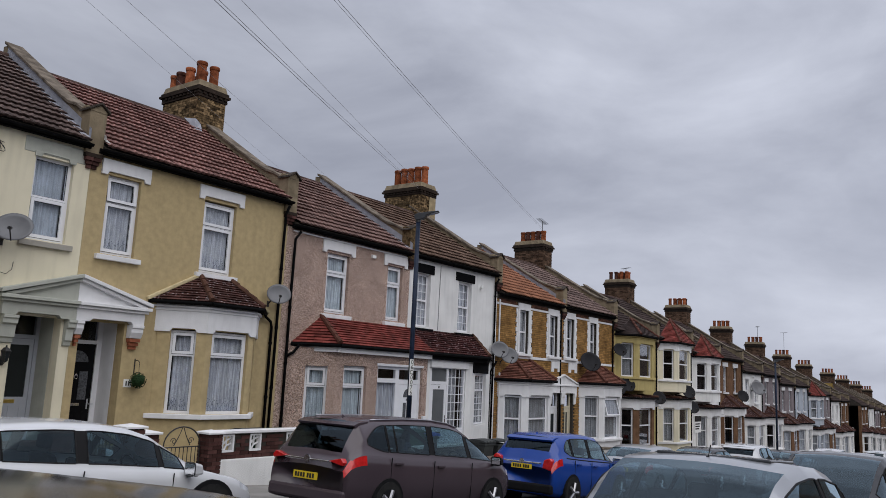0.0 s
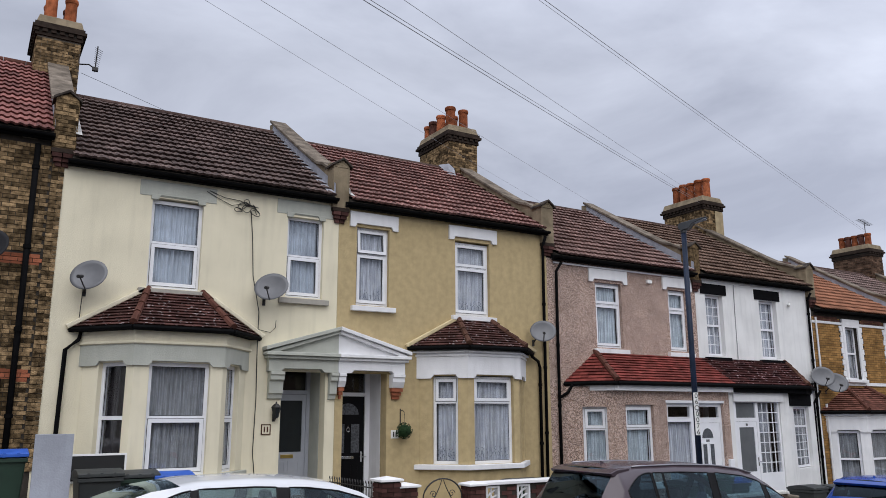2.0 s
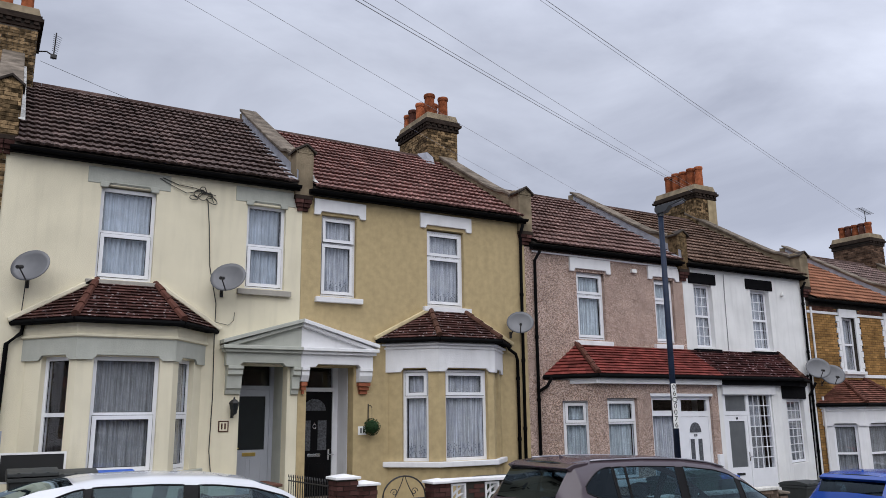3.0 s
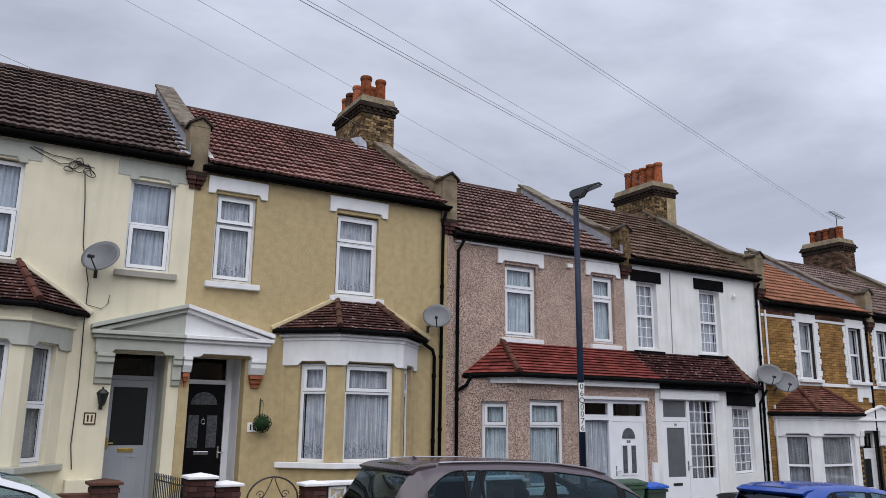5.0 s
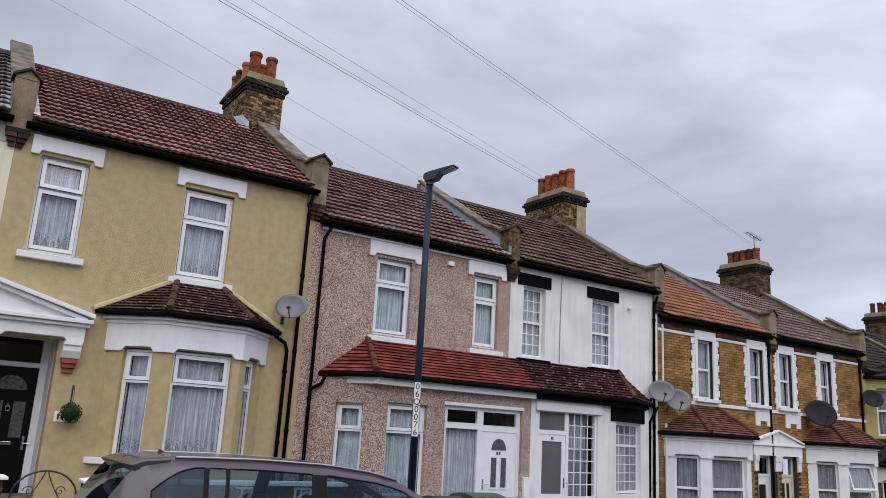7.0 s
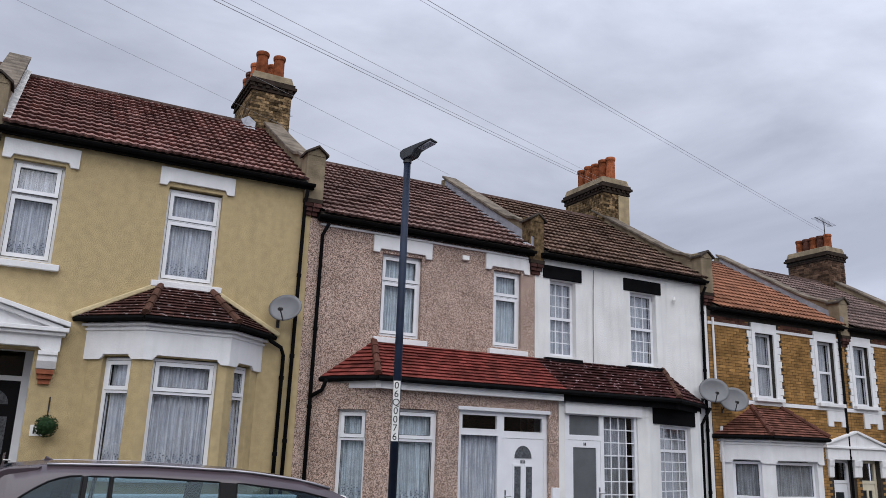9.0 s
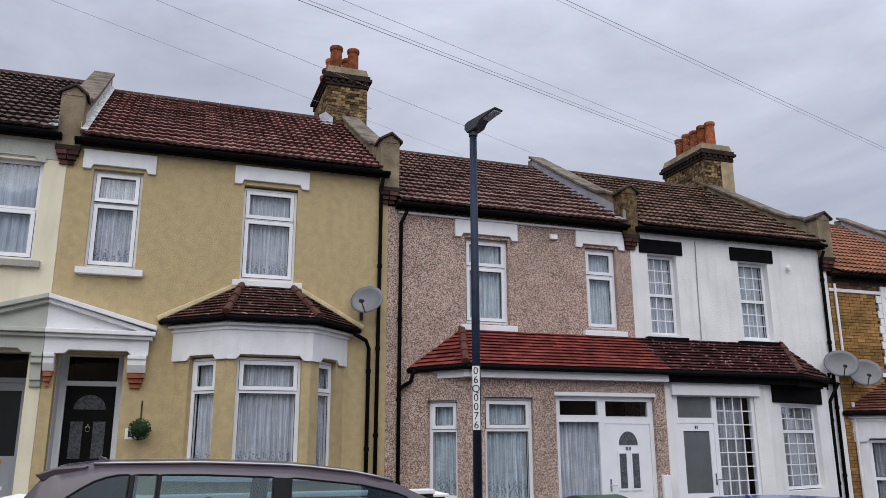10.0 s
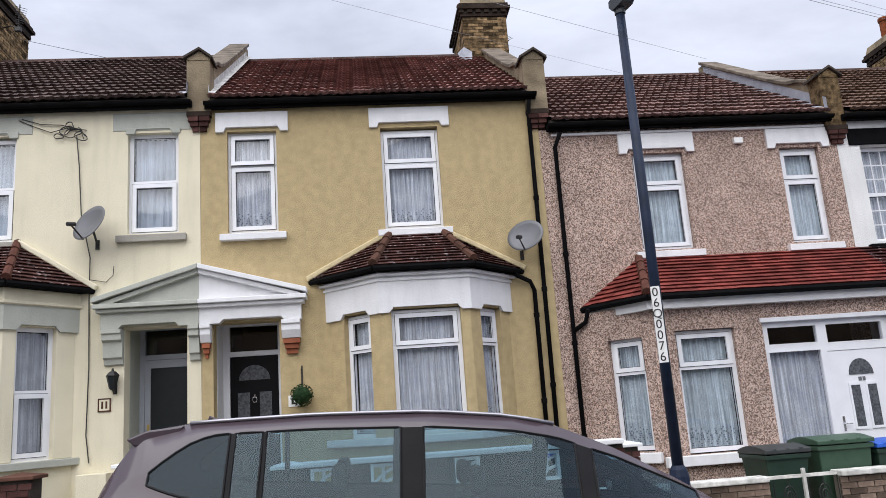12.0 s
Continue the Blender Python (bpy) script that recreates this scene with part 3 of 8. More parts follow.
def slope_axes(x, y0, z0, y1, z1):
    """Axes on a roof slope: x along the eaves, y up the slope, z off it."""
    d = Vector((0, y1 - y0, z1 - z0)).normalized()
    n = Vector((1, 0, 0)).cross(d)
    return Matrix(((1, 0, n.x, x), (0, d.y, n.y, y0), (0, d.z, n.z, z0), (0, 0, 0, 1)))


def tiled_slope(parent, x0, x1, y0, z0, y1, z1, material, single=True, w=0.3, gauge=0.345):
    run = math.hypot(y1 - y0, z1 - z0)
    rows, cols = int(run / gauge) + 1, max(1, round((x1 - x0) / w))
    w = (x1 - x0) / cols
    ax = slope_axes(x0, y0, z0, y1, z1)
    if single:
        me = tile_mesh("roof_tile", material, w)
        base = where(parent)
        rng = random.Random(int(x0 * 10))
        for r in range(rows):
            for c in range(cols):
                if r * gauge + 0.2 > run:
                    continue
                o = new("roof_tile", me)
                o.parent = parent
                o.matrix_parent_inverse = Matrix.Translation(-base)
                o.matrix_basis = ax @ pose(c * w, r * gauge, 0.002 + rng.random() * 0.01, rng.uniform(-0.9, 0.9), rng.uniform(-1.0, 1.0), rng.uniform(-0.5, 0.5))
    else:
        g = Geo()
        n = 8
        for r in range(rows):
            for c in range(cols):
                length = min(0.42, run - r * gauge)
                if length < 0.1:
                    continue
                prof = [0.006 + 0.032 * max(0.0, math.sin(4 * math.pi * (i / n) - 0.6)) for i in range(n + 1)]
                vs = [(c * w + w * i / n, r * gauge, prof[i] + 0.045) for i in range(n + 1)] + [(c * w + w * i / n, r * gauge + length, prof[i]) for i in range(n + 1)] + [(c * w + w * i / n, r * gauge + 0.035, prof[i] - 0.004) for i in range(n + 1)]
                g.add(vs, [(i, i + 1, n + 2 + i, n + 1 + i) for i in range(n)] + [(2 * n + 2 + i, 2 * n + 3 + i, i + 1, i) for i in range(n)], ax)
        part("roof_tiles", g, material, parent, kind="stuff")


def plain_tiles(geo, quad, w=0.165, gauge=0.105):
    """Small tiles on a sloped face: lower left, lower right, upper right, upper left."""
    a, b, c, d = [Vector(p) for p in quad]
    u = (b - a).normalized()
    n = u.cross(d - a if (d - a).length > 0.01 else c - a).normalized()
    v = n.cross(u)
    poly = [((p - a).dot(u), (p - a).dot(v)) for p in (a, b, c, d)]
    top = max(p[1] for p in poly)
    ax = Matrix(((u.x, v.x, n.x, a.x), (u.y, v.y, n.y, a.y), (u.z, v.z, n.z, a.z), (0, 0, 0, 1)))
    rng = random.Random(int(a.x * 100))
    r = 0
    while r * gauge < top - 0.02:
        mid = r * gauge + gauge * 0.5
        xs = []
        for (p, q) in zip(poly, poly[1:] + poly[:1]):
            if (p[1] - mid) * (q[1] - mid) < 0:
                xs.append(p[0] + (q[0] - p[0]) * (mid - p[1]) / (q[1] - p[1]))
        if len(xs) >= 2:
            lo, hi = min(xs), max(xs)
            x = lo - (r % 2) * w * 0.5
            while x < hi:
                p, q = max(x, lo), min(x + w - 0.004, hi)
                if q - p > 0.02:
                    e = rng.random() * 0.01
                    y0, y1 = r * gauge, min((r + 1) * gauge + 0.03, top)
                    geo.add([(p, y0, 0.036 + e), (q, y0, 0.036 + e), (q, y1, 0.006), (p, y1, 0.006), (p, y0 + 0.02, 0.002), (q, y0 + 0.02, 0.002)], [(0, 1, 2, 3), (4, 5, 1, 0), (0, 3, 4), (1, 5, 2)], ax)
                x += w
        r += 1
    return geo


def parapet(parent, x, eave, ridge_z, ridge_y=4.15, w=0.34, post="cement", lead_side=-1, cap="coping"):
    """The party wall that rises through the roof, with its copings, the swept foot and the end post on brick corbels."""
    sl = (ridge_z - eave - 0.1) / (ridge_y + 0.25)

    def roof(y):
        return eave + 0.1 + sl * (y + 0.25)

    up = 0.37
    top = [(ridge_y, roof(ridge_y) + up), (1.55, roof(1.55) + up)]
    sweep = [(1.2, roof(1.2) + up + 0.01), (0.85, roof(0.85) + up + 0.04), (0.5, roof(0.5) + up + 0.14), (0.22, eave + 0.93)]
    line = top + sweep
    body = [(ridge_y + 0.25, roof(ridge_y) - 0.6)] + [(ridge_y + 0.25, line[0][1] - 0.03)] + [(y, z - 0.06) for y, z in line] + [(0.22, eave + 0.2), (0.22, eave - 0.4)]
    pw = part("parapet_wall", Geo().prism(body, x - w / 2, x + w / 2, "x"), M["cement"], parent)
    # end post with a hooded cap
    z1 = eave + 0.92
    part("end_post", Geo().prism([(-0.1, eave - 0.1), (0.24, eave - 0.1), (0.24, z1 + 0.05), (0.1, z1 + 0.05), (-0.1, z1 - 0.02)], x - w / 2 - 0.02, x + w / 2 + 0.02, "x"), M[post], parent, bevel=0.012)
    e, t = w / 2 + 0.07, 0.05
    saddle = [(x - e, z1 - 0.04), (x + 0.02, z1 + 0.12), (x + e, z1 - 0.05), (x + e, z1 - 0.05 - t), (x + 0.02, z1 + 0.12 - t), (x - e, z1 - 0.04 - t)]
    part("post_cap", Geo().prism(saddle, -0.16, 0.28, "y"), M["capdark"], parent, bevel=0.008)
    part("cap_bedding", Geo().prism([(x - w / 2, z1 - 0.1), (x + w / 2, z1 - 0.1), (x + w / 2 - 0.02, z1 - 0.05), (x + 0.02, z1 + 0.068), (x - w / 2 + 0.02, z1 - 0.05)], -0.11, 0.24, "y"), M[post], parent)
    # copings up the slope
    pts = [(ridge_y + 0.12, line[0][1])] + line[1:]
    stones = []
    (ya, za), (yb, zb) = (ridge_y + 0.12, roof(ridge_y + 0.12) + up), line[1]
    k = 5
    for i in range(k):
        stones.append(((ya + (yb - ya) * i / k, za + (zb - za) * i / k), (ya + (yb - ya) * (i + 0.985) / k, za + (zb - za) * (i + 0.985) / k)))
    for p, q in zip(line[1:], line[2:]):
        stones.append((p, (p[0] + (q[0] - p[0]) * 0.985, p[1] + (q[1] - p[1]) * 0.985)))
    for p, q in stones:
        t = 0.075
        part("coping_stone", Geo().prism([(p[0], p[1] - t), (q[0], q[1] - t), (q[0], q[1]), (p[0], p[1])], x - w / 2 - 0.05, x + w / 2 + 0.05, "x"), M[cap], parent, bevel=0.012)
    # lead along the roof's edge
    for s in ((-1, 1) if lead_side == 2 else (lead_side,) if lead_side else ()):
        xa = x + s * (w / 2 + 0.003)
        xb = xa + s * (0.16 if s < 0 else 0.11)
        g = Geo()
        ys = [ridge_y, 3, 2, 1, 0.0, -0.2]
        for p, q in zip(ys, ys[1:]):
            za, zb = roof(p) + 0.075, roof(q) + 0.075
            g.add([(xa, p, za + (0.2 if s < 0 else 0.12)), (xa, q, zb + (0.2 if s < 0 else 0.12)), (xa, q, zb), (xa, p, za), (xb, p, za - 0.012), (xb, q, zb - 0.012)], [(0, 1, 2, 3), (3, 2, 5, 4)])
        part("lead_flashing" if s < 0 else "mortar_fillet", g, M["lead" if s < 0 else "fillet"], parent)
    # brick corbel below the post
    cor = part("corbel", Geo().box(x - w / 2 - 0.02, x + w / 2 + 0.02, -0.12, 0.0, eave - 0.16, eave - 0.08), M["sootbrick"], parent)
    for i, (d, hh) in enumerate(((0.115, 0.075), (0.085, 0.075), (0.05, 0.075))):
        z = eave - 0.16 - 0.08 * (i + 1)
        ww = w / 2 - 0.03 * i
        part("corbel_brick", Geo().box(x - ww, x - 0.01, -d, 0.0, z, z + hh), M["redbrick"], cor)
        part("corbel_brick", Geo().box(x + 0.005, x + ww, -d, 0.0, z, z + hh), M["redbrick"], cor)
    return pw


def brick_face(geo, o, u, nrm, w, h, bl=0.215, bh=0.065, j=0.01, proud=0.012, rng=None, skip=None, parts=None):
    """Bricks in bond on an upright face: origin, direction along, outward normal."""
    rng = rng or random.Random(1)
    o, u, nrm = Vector(o), Vector(u), Vector(nrm)
    r = 0
    while (r + 1) * (bh + j) <= h + 0.02:
        z = r * (bh + j)
        x = -(r % 2) * (bl + j) / 2
        while x < w:
            p, q = max(x, 0), min(x + bl, w)
            if q - p > 0.03 and not (skip and skip(p, q, z, z + bh)):
                e = proud + rng.random() * 0.006
                a = o + u * p + Vector((0, 0, z))
                vs = [a, a + u * (q - p), a + u * (q - p) + Vector((0, 0, bh)), a + Vector((0, 0, bh))]
                vs += [v + nrm * e for v in vs]
                geo.add(vs, [(4, 5, 6, 7), (0, 4, 7, 3), (5, 1, 2, 6), (7, 6, 2, 3), (0, 1, 5, 4)])
            x += bl + j
        r += 1
    return geo


def chimney(parent, xa, xb, ya, yb, z0, z1, pots, brick="stock"):
    """A brick stack with oversailing courses, a flaunched top and pots."""
    st = part("chimney", Geo().box(xa + 0.012, xb - 0.012, ya + 0.012, yb - 0.012, z0, z1), M["mortar"], parent, "weathered stock brick chimney stack")
    g = Geo()
    rng = random.Random(int(xa * 7))
    hh = z1 - z0 - 0.36
    brick_face(g, (xa + 0.012, ya + 0.012, z0), (1, 0, 0), (0, -1, 0), xb - xa - 0.024, hh, rng=rng)
    brick_face(g, (xa + 0.012, yb - 0.012, z0), (0, -1, 0), (-1, 0, 0), yb - ya - 0.024, hh, rng=rng)
    brick_face(g, (xb - 0.012, ya + 0.012, z0), (0, 1, 0), (1, 0, 0), yb - ya - 0.024, hh, rng=rng)
    part("brickwork", g, M[brick], st, kind="stuff")
    # oversailing soot-black courses with a dentil row
    z = z1 - 0.36
    for k, e in enumerate((0.035, 0.075, 0.1, 0.06)):
        zz = z + k * 0.08
        if k == 1:
            part("dentil_course", Geo().box(xa - 0.03, xb + 0.03, ya - 0.03, yb + 0.03, zz, zz + 0.075), M["darkmortar"], st)
            n = 6
            for i in range(n):
                x = xa - e + (xb - xa + 2 * e) * i / n
                part("dentil_brick", Geo().box(x, x + 0.11, ya - e, ya - 0.031, zz, zz + 0.075), M["sootbrick"], st)
            if xa < 20:
                for i in range(int((yb - ya) / 0.18)):
                    y = ya + 0.02 + 0.18 * i
                    part("dentil_brick", Geo().box(xa - e, xa - 0.031, y, y + 0.1, zz, zz + 0.075), M["sootbrick"], st)
        else:
            part("oversailing_course", Geo().box(xa - e, xb + e, ya - e, yb + e, zz, zz + 0.072), M["sootbrick"], st)
    e = 0.03
    part("flaunching", Geo().add([(xa - e, ya - e, z1 - 0.04), (xb + e, ya - e, z1 - 0.04), (xb + e, yb + e, z1 - 0.04), (xa - e, yb + e, z1 - 0.04),
                                  (xa + 0.02, ya + 0.02, z1 + 0.16), (xb - 0.02, ya + 0.02, z1 + 0.16), (xb - 0.02, yb - 0.02, z1 + 0.16), (xa + 0.02, yb - 0.02, z1 + 0.16)],
                                 [(0, 1, 5, 4), (1, 2, 6, 5), (2, 3, 7, 6), (3, 0, 4, 7), (4, 5, 6, 7)]), M["cement"], st, bevel=0.02)
    for px, py, h, r, dark in pots:
        c = (px, py, z1 + 0.1)
        part("chimney_pot", Geo().lathe([(r * 1.08, 0), (r * 1.05, 0.06), (r * 0.95, 0.08), (r * 0.9, h - 0.12), (r * 1.02, h - 0.1), (r * 1.08, h - 0.04), (r * 1.0, h), (r * 0.82, h), (r * 0.8, h - 0.2), (0.001, h - 0.2)], c, 14),
             M["potdark" if dark else "pot"], st, smooth=False)
    return st


def gutter(parent, x0, x1, z, y=-0.2, material="plastic"):
    """A half-round gutter on a narrow fascia."""
    n = 7
    z = z + 0.1
    pts = [(y - 0.055 * math.cos(math.pi * i / n), z - 0.06 * math.sin(math.pi * i / n)) for i in range(n + 1)]
    part("gutter", Geo().prism(pts, x0, x1, "x"), M[material], parent)
    slab(parent, "fascia", x0, x1, y + 0.052, -0.052, z - 0.085, z + 0.02, M["blackpaint"], bevel=0)


def pipe(parent, pts, r=0.037, material="plastic"):
    """A downpipe with collars at its joints."""
    p = part("downpipe", Geo().tube(pts, r, 10), M[material], parent, smooth=True)
    g = Geo()
    for a, b in zip(pts, pts[1:]):
        a, b = Vector(a), Vector(b)
        if (b - a).length > 1.5:
            k = int((b - a).length / 1.6)
            for i in range(k + 1):
                c = a + (b - a) * (i + 0.3) / (k + 0.6)
                d = (b - a).normalized() * 0.035
                part("pipe_collar", Geo().tube([c - d, c + d], r * 1.3, 10), M[material], p)
    return p


def bay(parent, a, b, c, d, base, sill, head, top, wall_m, trim_m, roof_e, roof_t, xl, xr, wins, tile="tile_bay", hip="hip_brown", sill_m=None, fascia="blackpaint", cornice=None, fillet=None):
    """A splayed bay: outline a-b-c-d, walls with window gaps, frieze, sill and hipped roof. wins: for each of the three sides (start, end)."""
    a, b, c, d = [Vector((p[0], p[1], 0)) for p in (a, b, c, d)]
    sides = [(a, b), (b, c), (c, d)]
    t = 0.2

    def inner(p, q):
        u = (q - p).normalized()
        return Vector((-u.y, u.x, 0)) * t

    def meet(p, q, r):
        n1, n2 = inner(p, q), inner(q, r)
        u1, u2 = (q - p).normalized(), (r - q).normalized()
        m = (n1 + n2)
        return q + m * (t * t / (m.dot(n1)))

    bi, ci = meet(a, b, c), meet(b, c, d)
    ai, di = a + inner(a, b), d + inner(c, d)
    ai = Vector((ai.x + (0 - ai.y) * (a - b).x / (a - b).y, 0, 0))
    di = Vector((di.x + (0 - di.y) * (d - c).x / (d - c).y, 0, 0))
    ring = [a, b, c, d, di, ci, bi, ai]
    xy = lambda ps: [(p.x, p.y) for p in ps]
    g = Geo()
    g.prism(xy(ring), base, sill)
    g.prism(xy(ring), head, top)
    cuts = []
    for (p, q), (s, e) in zip(sides, wins):
        u = (q - p).normalized()
        n = inner(p, q)
        cuts.append((p + u * s, p + u * e, p + u * s + n, p + u * e + n))
    g.prism(xy([a, cuts[0][0], cuts[0][2], ai]), sill, head)
    g.prism(xy([cuts[0][1], b, cuts[1][0], cuts[1][2], bi, cuts[0][3]]), sill, head)
    g.prism(xy([cuts[1][1], c, cuts[2][0], cuts[2][2], ci, cuts[1][3]]), sill, head)
    g.prism(xy([cuts[2][1], d, di, cuts[2][3]]), sill, head)
    bw = part("bay_wall", g, wall_m, parent, bevel=0.01)

    def offs(e, ends=None):
        n1 = inner(a, b).normalized() * -e
        n2 = inner(b, c).normalized() * -e
        n3 = inner(c, d).normalized() * -e

        def mt(q, m1, m2):
            m = m1 + m2
            return q + m * (e * e / m.dot(m1))
        aa = a + n1
        aa = Vector((aa.x + (0 - aa.y) * (a - b).x / (a - b).y, 0, 0))
        dd = d + n3
        dd = Vector((dd.x + (0 - dd.y) * (d - c).x / (d - c).y, 0, 0))
        return [aa, mt(b, n1, n2), mt(c, n2, n3), dd]

    if trim_m:
        # one band round the bay, notched over every window
        frz = part("frieze", Geo().prism(xy(offs(0.045)), head + 0.021, top - 0.004), trim_m, bw)
        pier = offs(0.045)
        for cut, (p, q), (po, qo) in zip(cuts, sides, zip(pier, pier[1:])):
            u = (q - p).normalized()
            L_ = (q - p).length
            c0, c1 = (cut[0] - p).dot(u) + 0.03, (cut[1] - p).dot(u) - 0.03
            x0_, x1_ = (po - p).dot(u), (qo - p).dot(u)
            mm = along(p, q, 0.0)
            for e0, e1, dd in ((x0_, c0, 1), (x1_, c1, -1)):
                part("frieze_block", Geo().prism([(e0, head - 0.06), (e1 - dd * 0.06, head - 0.06), (e1, head), (e1, head + 0.021), (e0, head + 0.021)][::dd], -0.0455, -0.002, "y", mm), trim_m, frz)
        if cornice:
            part("render_band", Geo().prism(xy(offs(0.06)), top - 0.24, top - 0.003), cornice, bw, bevel=0.01)
        for k, (zz, e) in enumerate(((top - 0.23, 0.085),) if cornice else ((top - 0.15, 0.07), (top - 0.075, 0.115))):
            part("cornice_moulding", Geo().prism(xy(offs(e)), zz, zz + 0.045), cornice or trim_m, bw, bevel=0.01)
    part("bay_sill", Geo().prism(xy(offs(0.09)), sill - 0.11, sill - 0.002), sill_m or trim_m or wall_m, bw, bevel=0.012)
    # hipped roof
    ev = offs(0.2)
    ev = [Vector((p.x, min(p.y, -0.002), roof_e)) for p in ev]
    tl, tr = Vector((xl, -0.004, roof_t)), Vector((xr, -0.004, roof_t))
    base_r = Geo().add([*ev, tl, tr], [(0, 1, 4), (1, 2, 5, 4), (2, 3, 5), (0, 3, 2, 1)])
    br = part("bay_roof", base_r, M["darkmortar"], parent)
    gt = Geo()
    plain_tiles(gt, (ev[0], ev[1], tl, tl))
    plain_tiles(gt, (ev[1], ev[2], tr, tl))
    plain_tiles(gt, (ev[2], ev[3], tr, tr))
    part("roof_tiles", gt, M[tile], br, kind="stuff")
    for p, q in ((ev[1], tl), (ev[2], tr)):
        k = max(2, int((q - p).length / 0.3))
        for i in range(k):
            s, e = p + (q - p) * i / k, p + (q - p) * (i + 1.05) / k
            part("hip_tile", Geo().tube([s + Vector((0, 0, 0.05)), e + Vector((0, 0, 0.035))], 0.07, 8, 0.06), M[hip], br)
    if fillet:
        for p, q, sg in ((ev[0], tl, -1), (ev[3], tr, 1)):
            d_ = (q - p)
            up = Vector((-d_.z * (1 if d_.x > 0 else -1), 0, abs(d_.x))).normalized()
            o_ = p - d_.normalized() * 0.04
            part("render_fillet", Geo().prism([(o_.x, o_.z), (q.x, q.z), (q.x + up.x * 0.085, q.z + up.z * 0.085), (o_.x + up.x * 0.085, o_.z + up.z * 0.085)], -0.09, -0.001, "y"), fillet, br, bevel=0.02)
    g = Geo()
    for p, q in zip(ev, ev[1:]):
        g.tube([p + Vector((0, 0, -0.03)), q + Vector((0, 0, -0.03))], 0.045, 8)
    part("bay_gutter", g, M["plastic"], br)
    part("bay_fascia", Geo().prism(xy(offs(0.13)), top - 0.004, roof_e - 0.004), M[fascia], br)
    return bw, cuts


def shell(parent, x0, x1, eave, holes, wall_m, base, depth=8.2, upper=None):
    """Front wall with openings, and the plain walls and floors that close the house behind it."""
    part("front_wall", Geo().wall(x0, x1, base, eave + 0.05, 0.0, 0.28, holes), wall_m, parent)
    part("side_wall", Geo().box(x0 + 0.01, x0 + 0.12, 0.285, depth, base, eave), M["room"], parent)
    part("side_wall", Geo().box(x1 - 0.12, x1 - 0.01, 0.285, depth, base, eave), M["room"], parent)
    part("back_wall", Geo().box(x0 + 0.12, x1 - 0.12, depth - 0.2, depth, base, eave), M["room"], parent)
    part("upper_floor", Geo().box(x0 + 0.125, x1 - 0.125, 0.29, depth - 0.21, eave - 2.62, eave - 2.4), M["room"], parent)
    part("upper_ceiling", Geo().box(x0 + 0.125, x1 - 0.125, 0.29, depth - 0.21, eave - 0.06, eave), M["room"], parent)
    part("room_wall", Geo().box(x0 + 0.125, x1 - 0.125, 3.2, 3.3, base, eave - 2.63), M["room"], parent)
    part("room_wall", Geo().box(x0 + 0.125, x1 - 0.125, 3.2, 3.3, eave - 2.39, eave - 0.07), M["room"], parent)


def main_roof(parent, x0, x1, eave, ridge_z, tile, single=True, ridge_y=4.1, ridge_m=None):
    back = ridge_y * 2 + 0.2
    part("roof_deck", Geo().add([(x0, -0.24, eave + 0.09), (x1, -0.24, eave + 0.09), (x1, ridge_y, ridge_z), (x0, ridge_y, ridge_z), (x0, back, eave), (x1, back, eave)],
                                [(0, 1, 2, 3), (3, 2, 5, 4), (0, 3, 4), (1, 5, 2)]), M["darkmortar"], parent)
    tiled_slope(parent, x0, x1, -0.27, eave + 0.1, ridge_y, ridge_z + 0.005, M[tile], single)
    g = Geo()
    k = int((x1 - x0) / 0.45)
    for i in range(k):
        a, b = x0 + (x1 - x0) * i / k, x0 + (x1 - x0) * (i + 0.985) / k
        g.tube([(a, ridge_y, ridge_z + 0.01), (b, ridge_y, ridge_z + 0.01)], 0.085, 10)
    part("ridge_tiles", g, M[ridge_m or "ridge"], parent, kind="stuff")


# ---- the houses ----
def house(x0, x1, label, base):
    return thing("terraced_house", ((x0 + x1) / 2, 0, base), label, "house", "terraced houses")


def base_of(x0, x1):
    return ground_z((x0 + x1) / 2) + 0.1


# cream house
X_A, X_B, X_C, X_D, X_E = -5.85, -0.43, 5.18, 10.48, 15.75
hs = house(X_A, X_B, "cream rendered terraced house with grey-green trim and bay window", base_of(X_A, X_B))
E0 = 5.31
b0 = base_of(X_A, X_C) - 0.3
shell(hs, X_A, X_B, E0, [(-4.24, -3.28, 3.22, 4.95), (-1.56, -0.77, 3.25, 4.93), (-1.57, -0.64, b0, 1.76), (-4.95, -2.35, b0 + 0.3, 1.9)], M["cream"], b0)
for xa, xb, zc in ((-4.24, -3.28, 3.23), (-1.56, -0.77, 3.25)):
    window(hs, at_facade(xa, 0.1, zc), xb - xa, 1.69, split=0.86, style="low", curtain="sheer", label="white framed window with sheer curtain")
    slab(hs, "lintel", xa - 0.24, xb + 0.24, -0.012, 0.05, 4.97, 5.27, M["greygreen"], "flush grey-green painted lintel")
    lintel(hs, xa - 0.03, xb + 0.03, 4.93, 5.01, M["greygreen"], 0.03)
    slab(hs, "window_sill", xa - 0.15, xb + 0.13, -0.09, 0.1, zc - 0.14, zc - 0.03, M["sillgrey"])
bw, cuts = bay(hs, (-5.2, 0), (-4.5, -0.86), (-2.98, -0.86), (-2.3, 0), b0, -0.1, 1.8, 2.34, M["cream"], M["greygreen"], 2.4, 3.16, -4.2, -3.2,
               ((0.36, 0.95), (0.26, 1.3), (0.2, 0.8)), hip="hip_red", cornice=M["cream"], fillet=M["cream"])
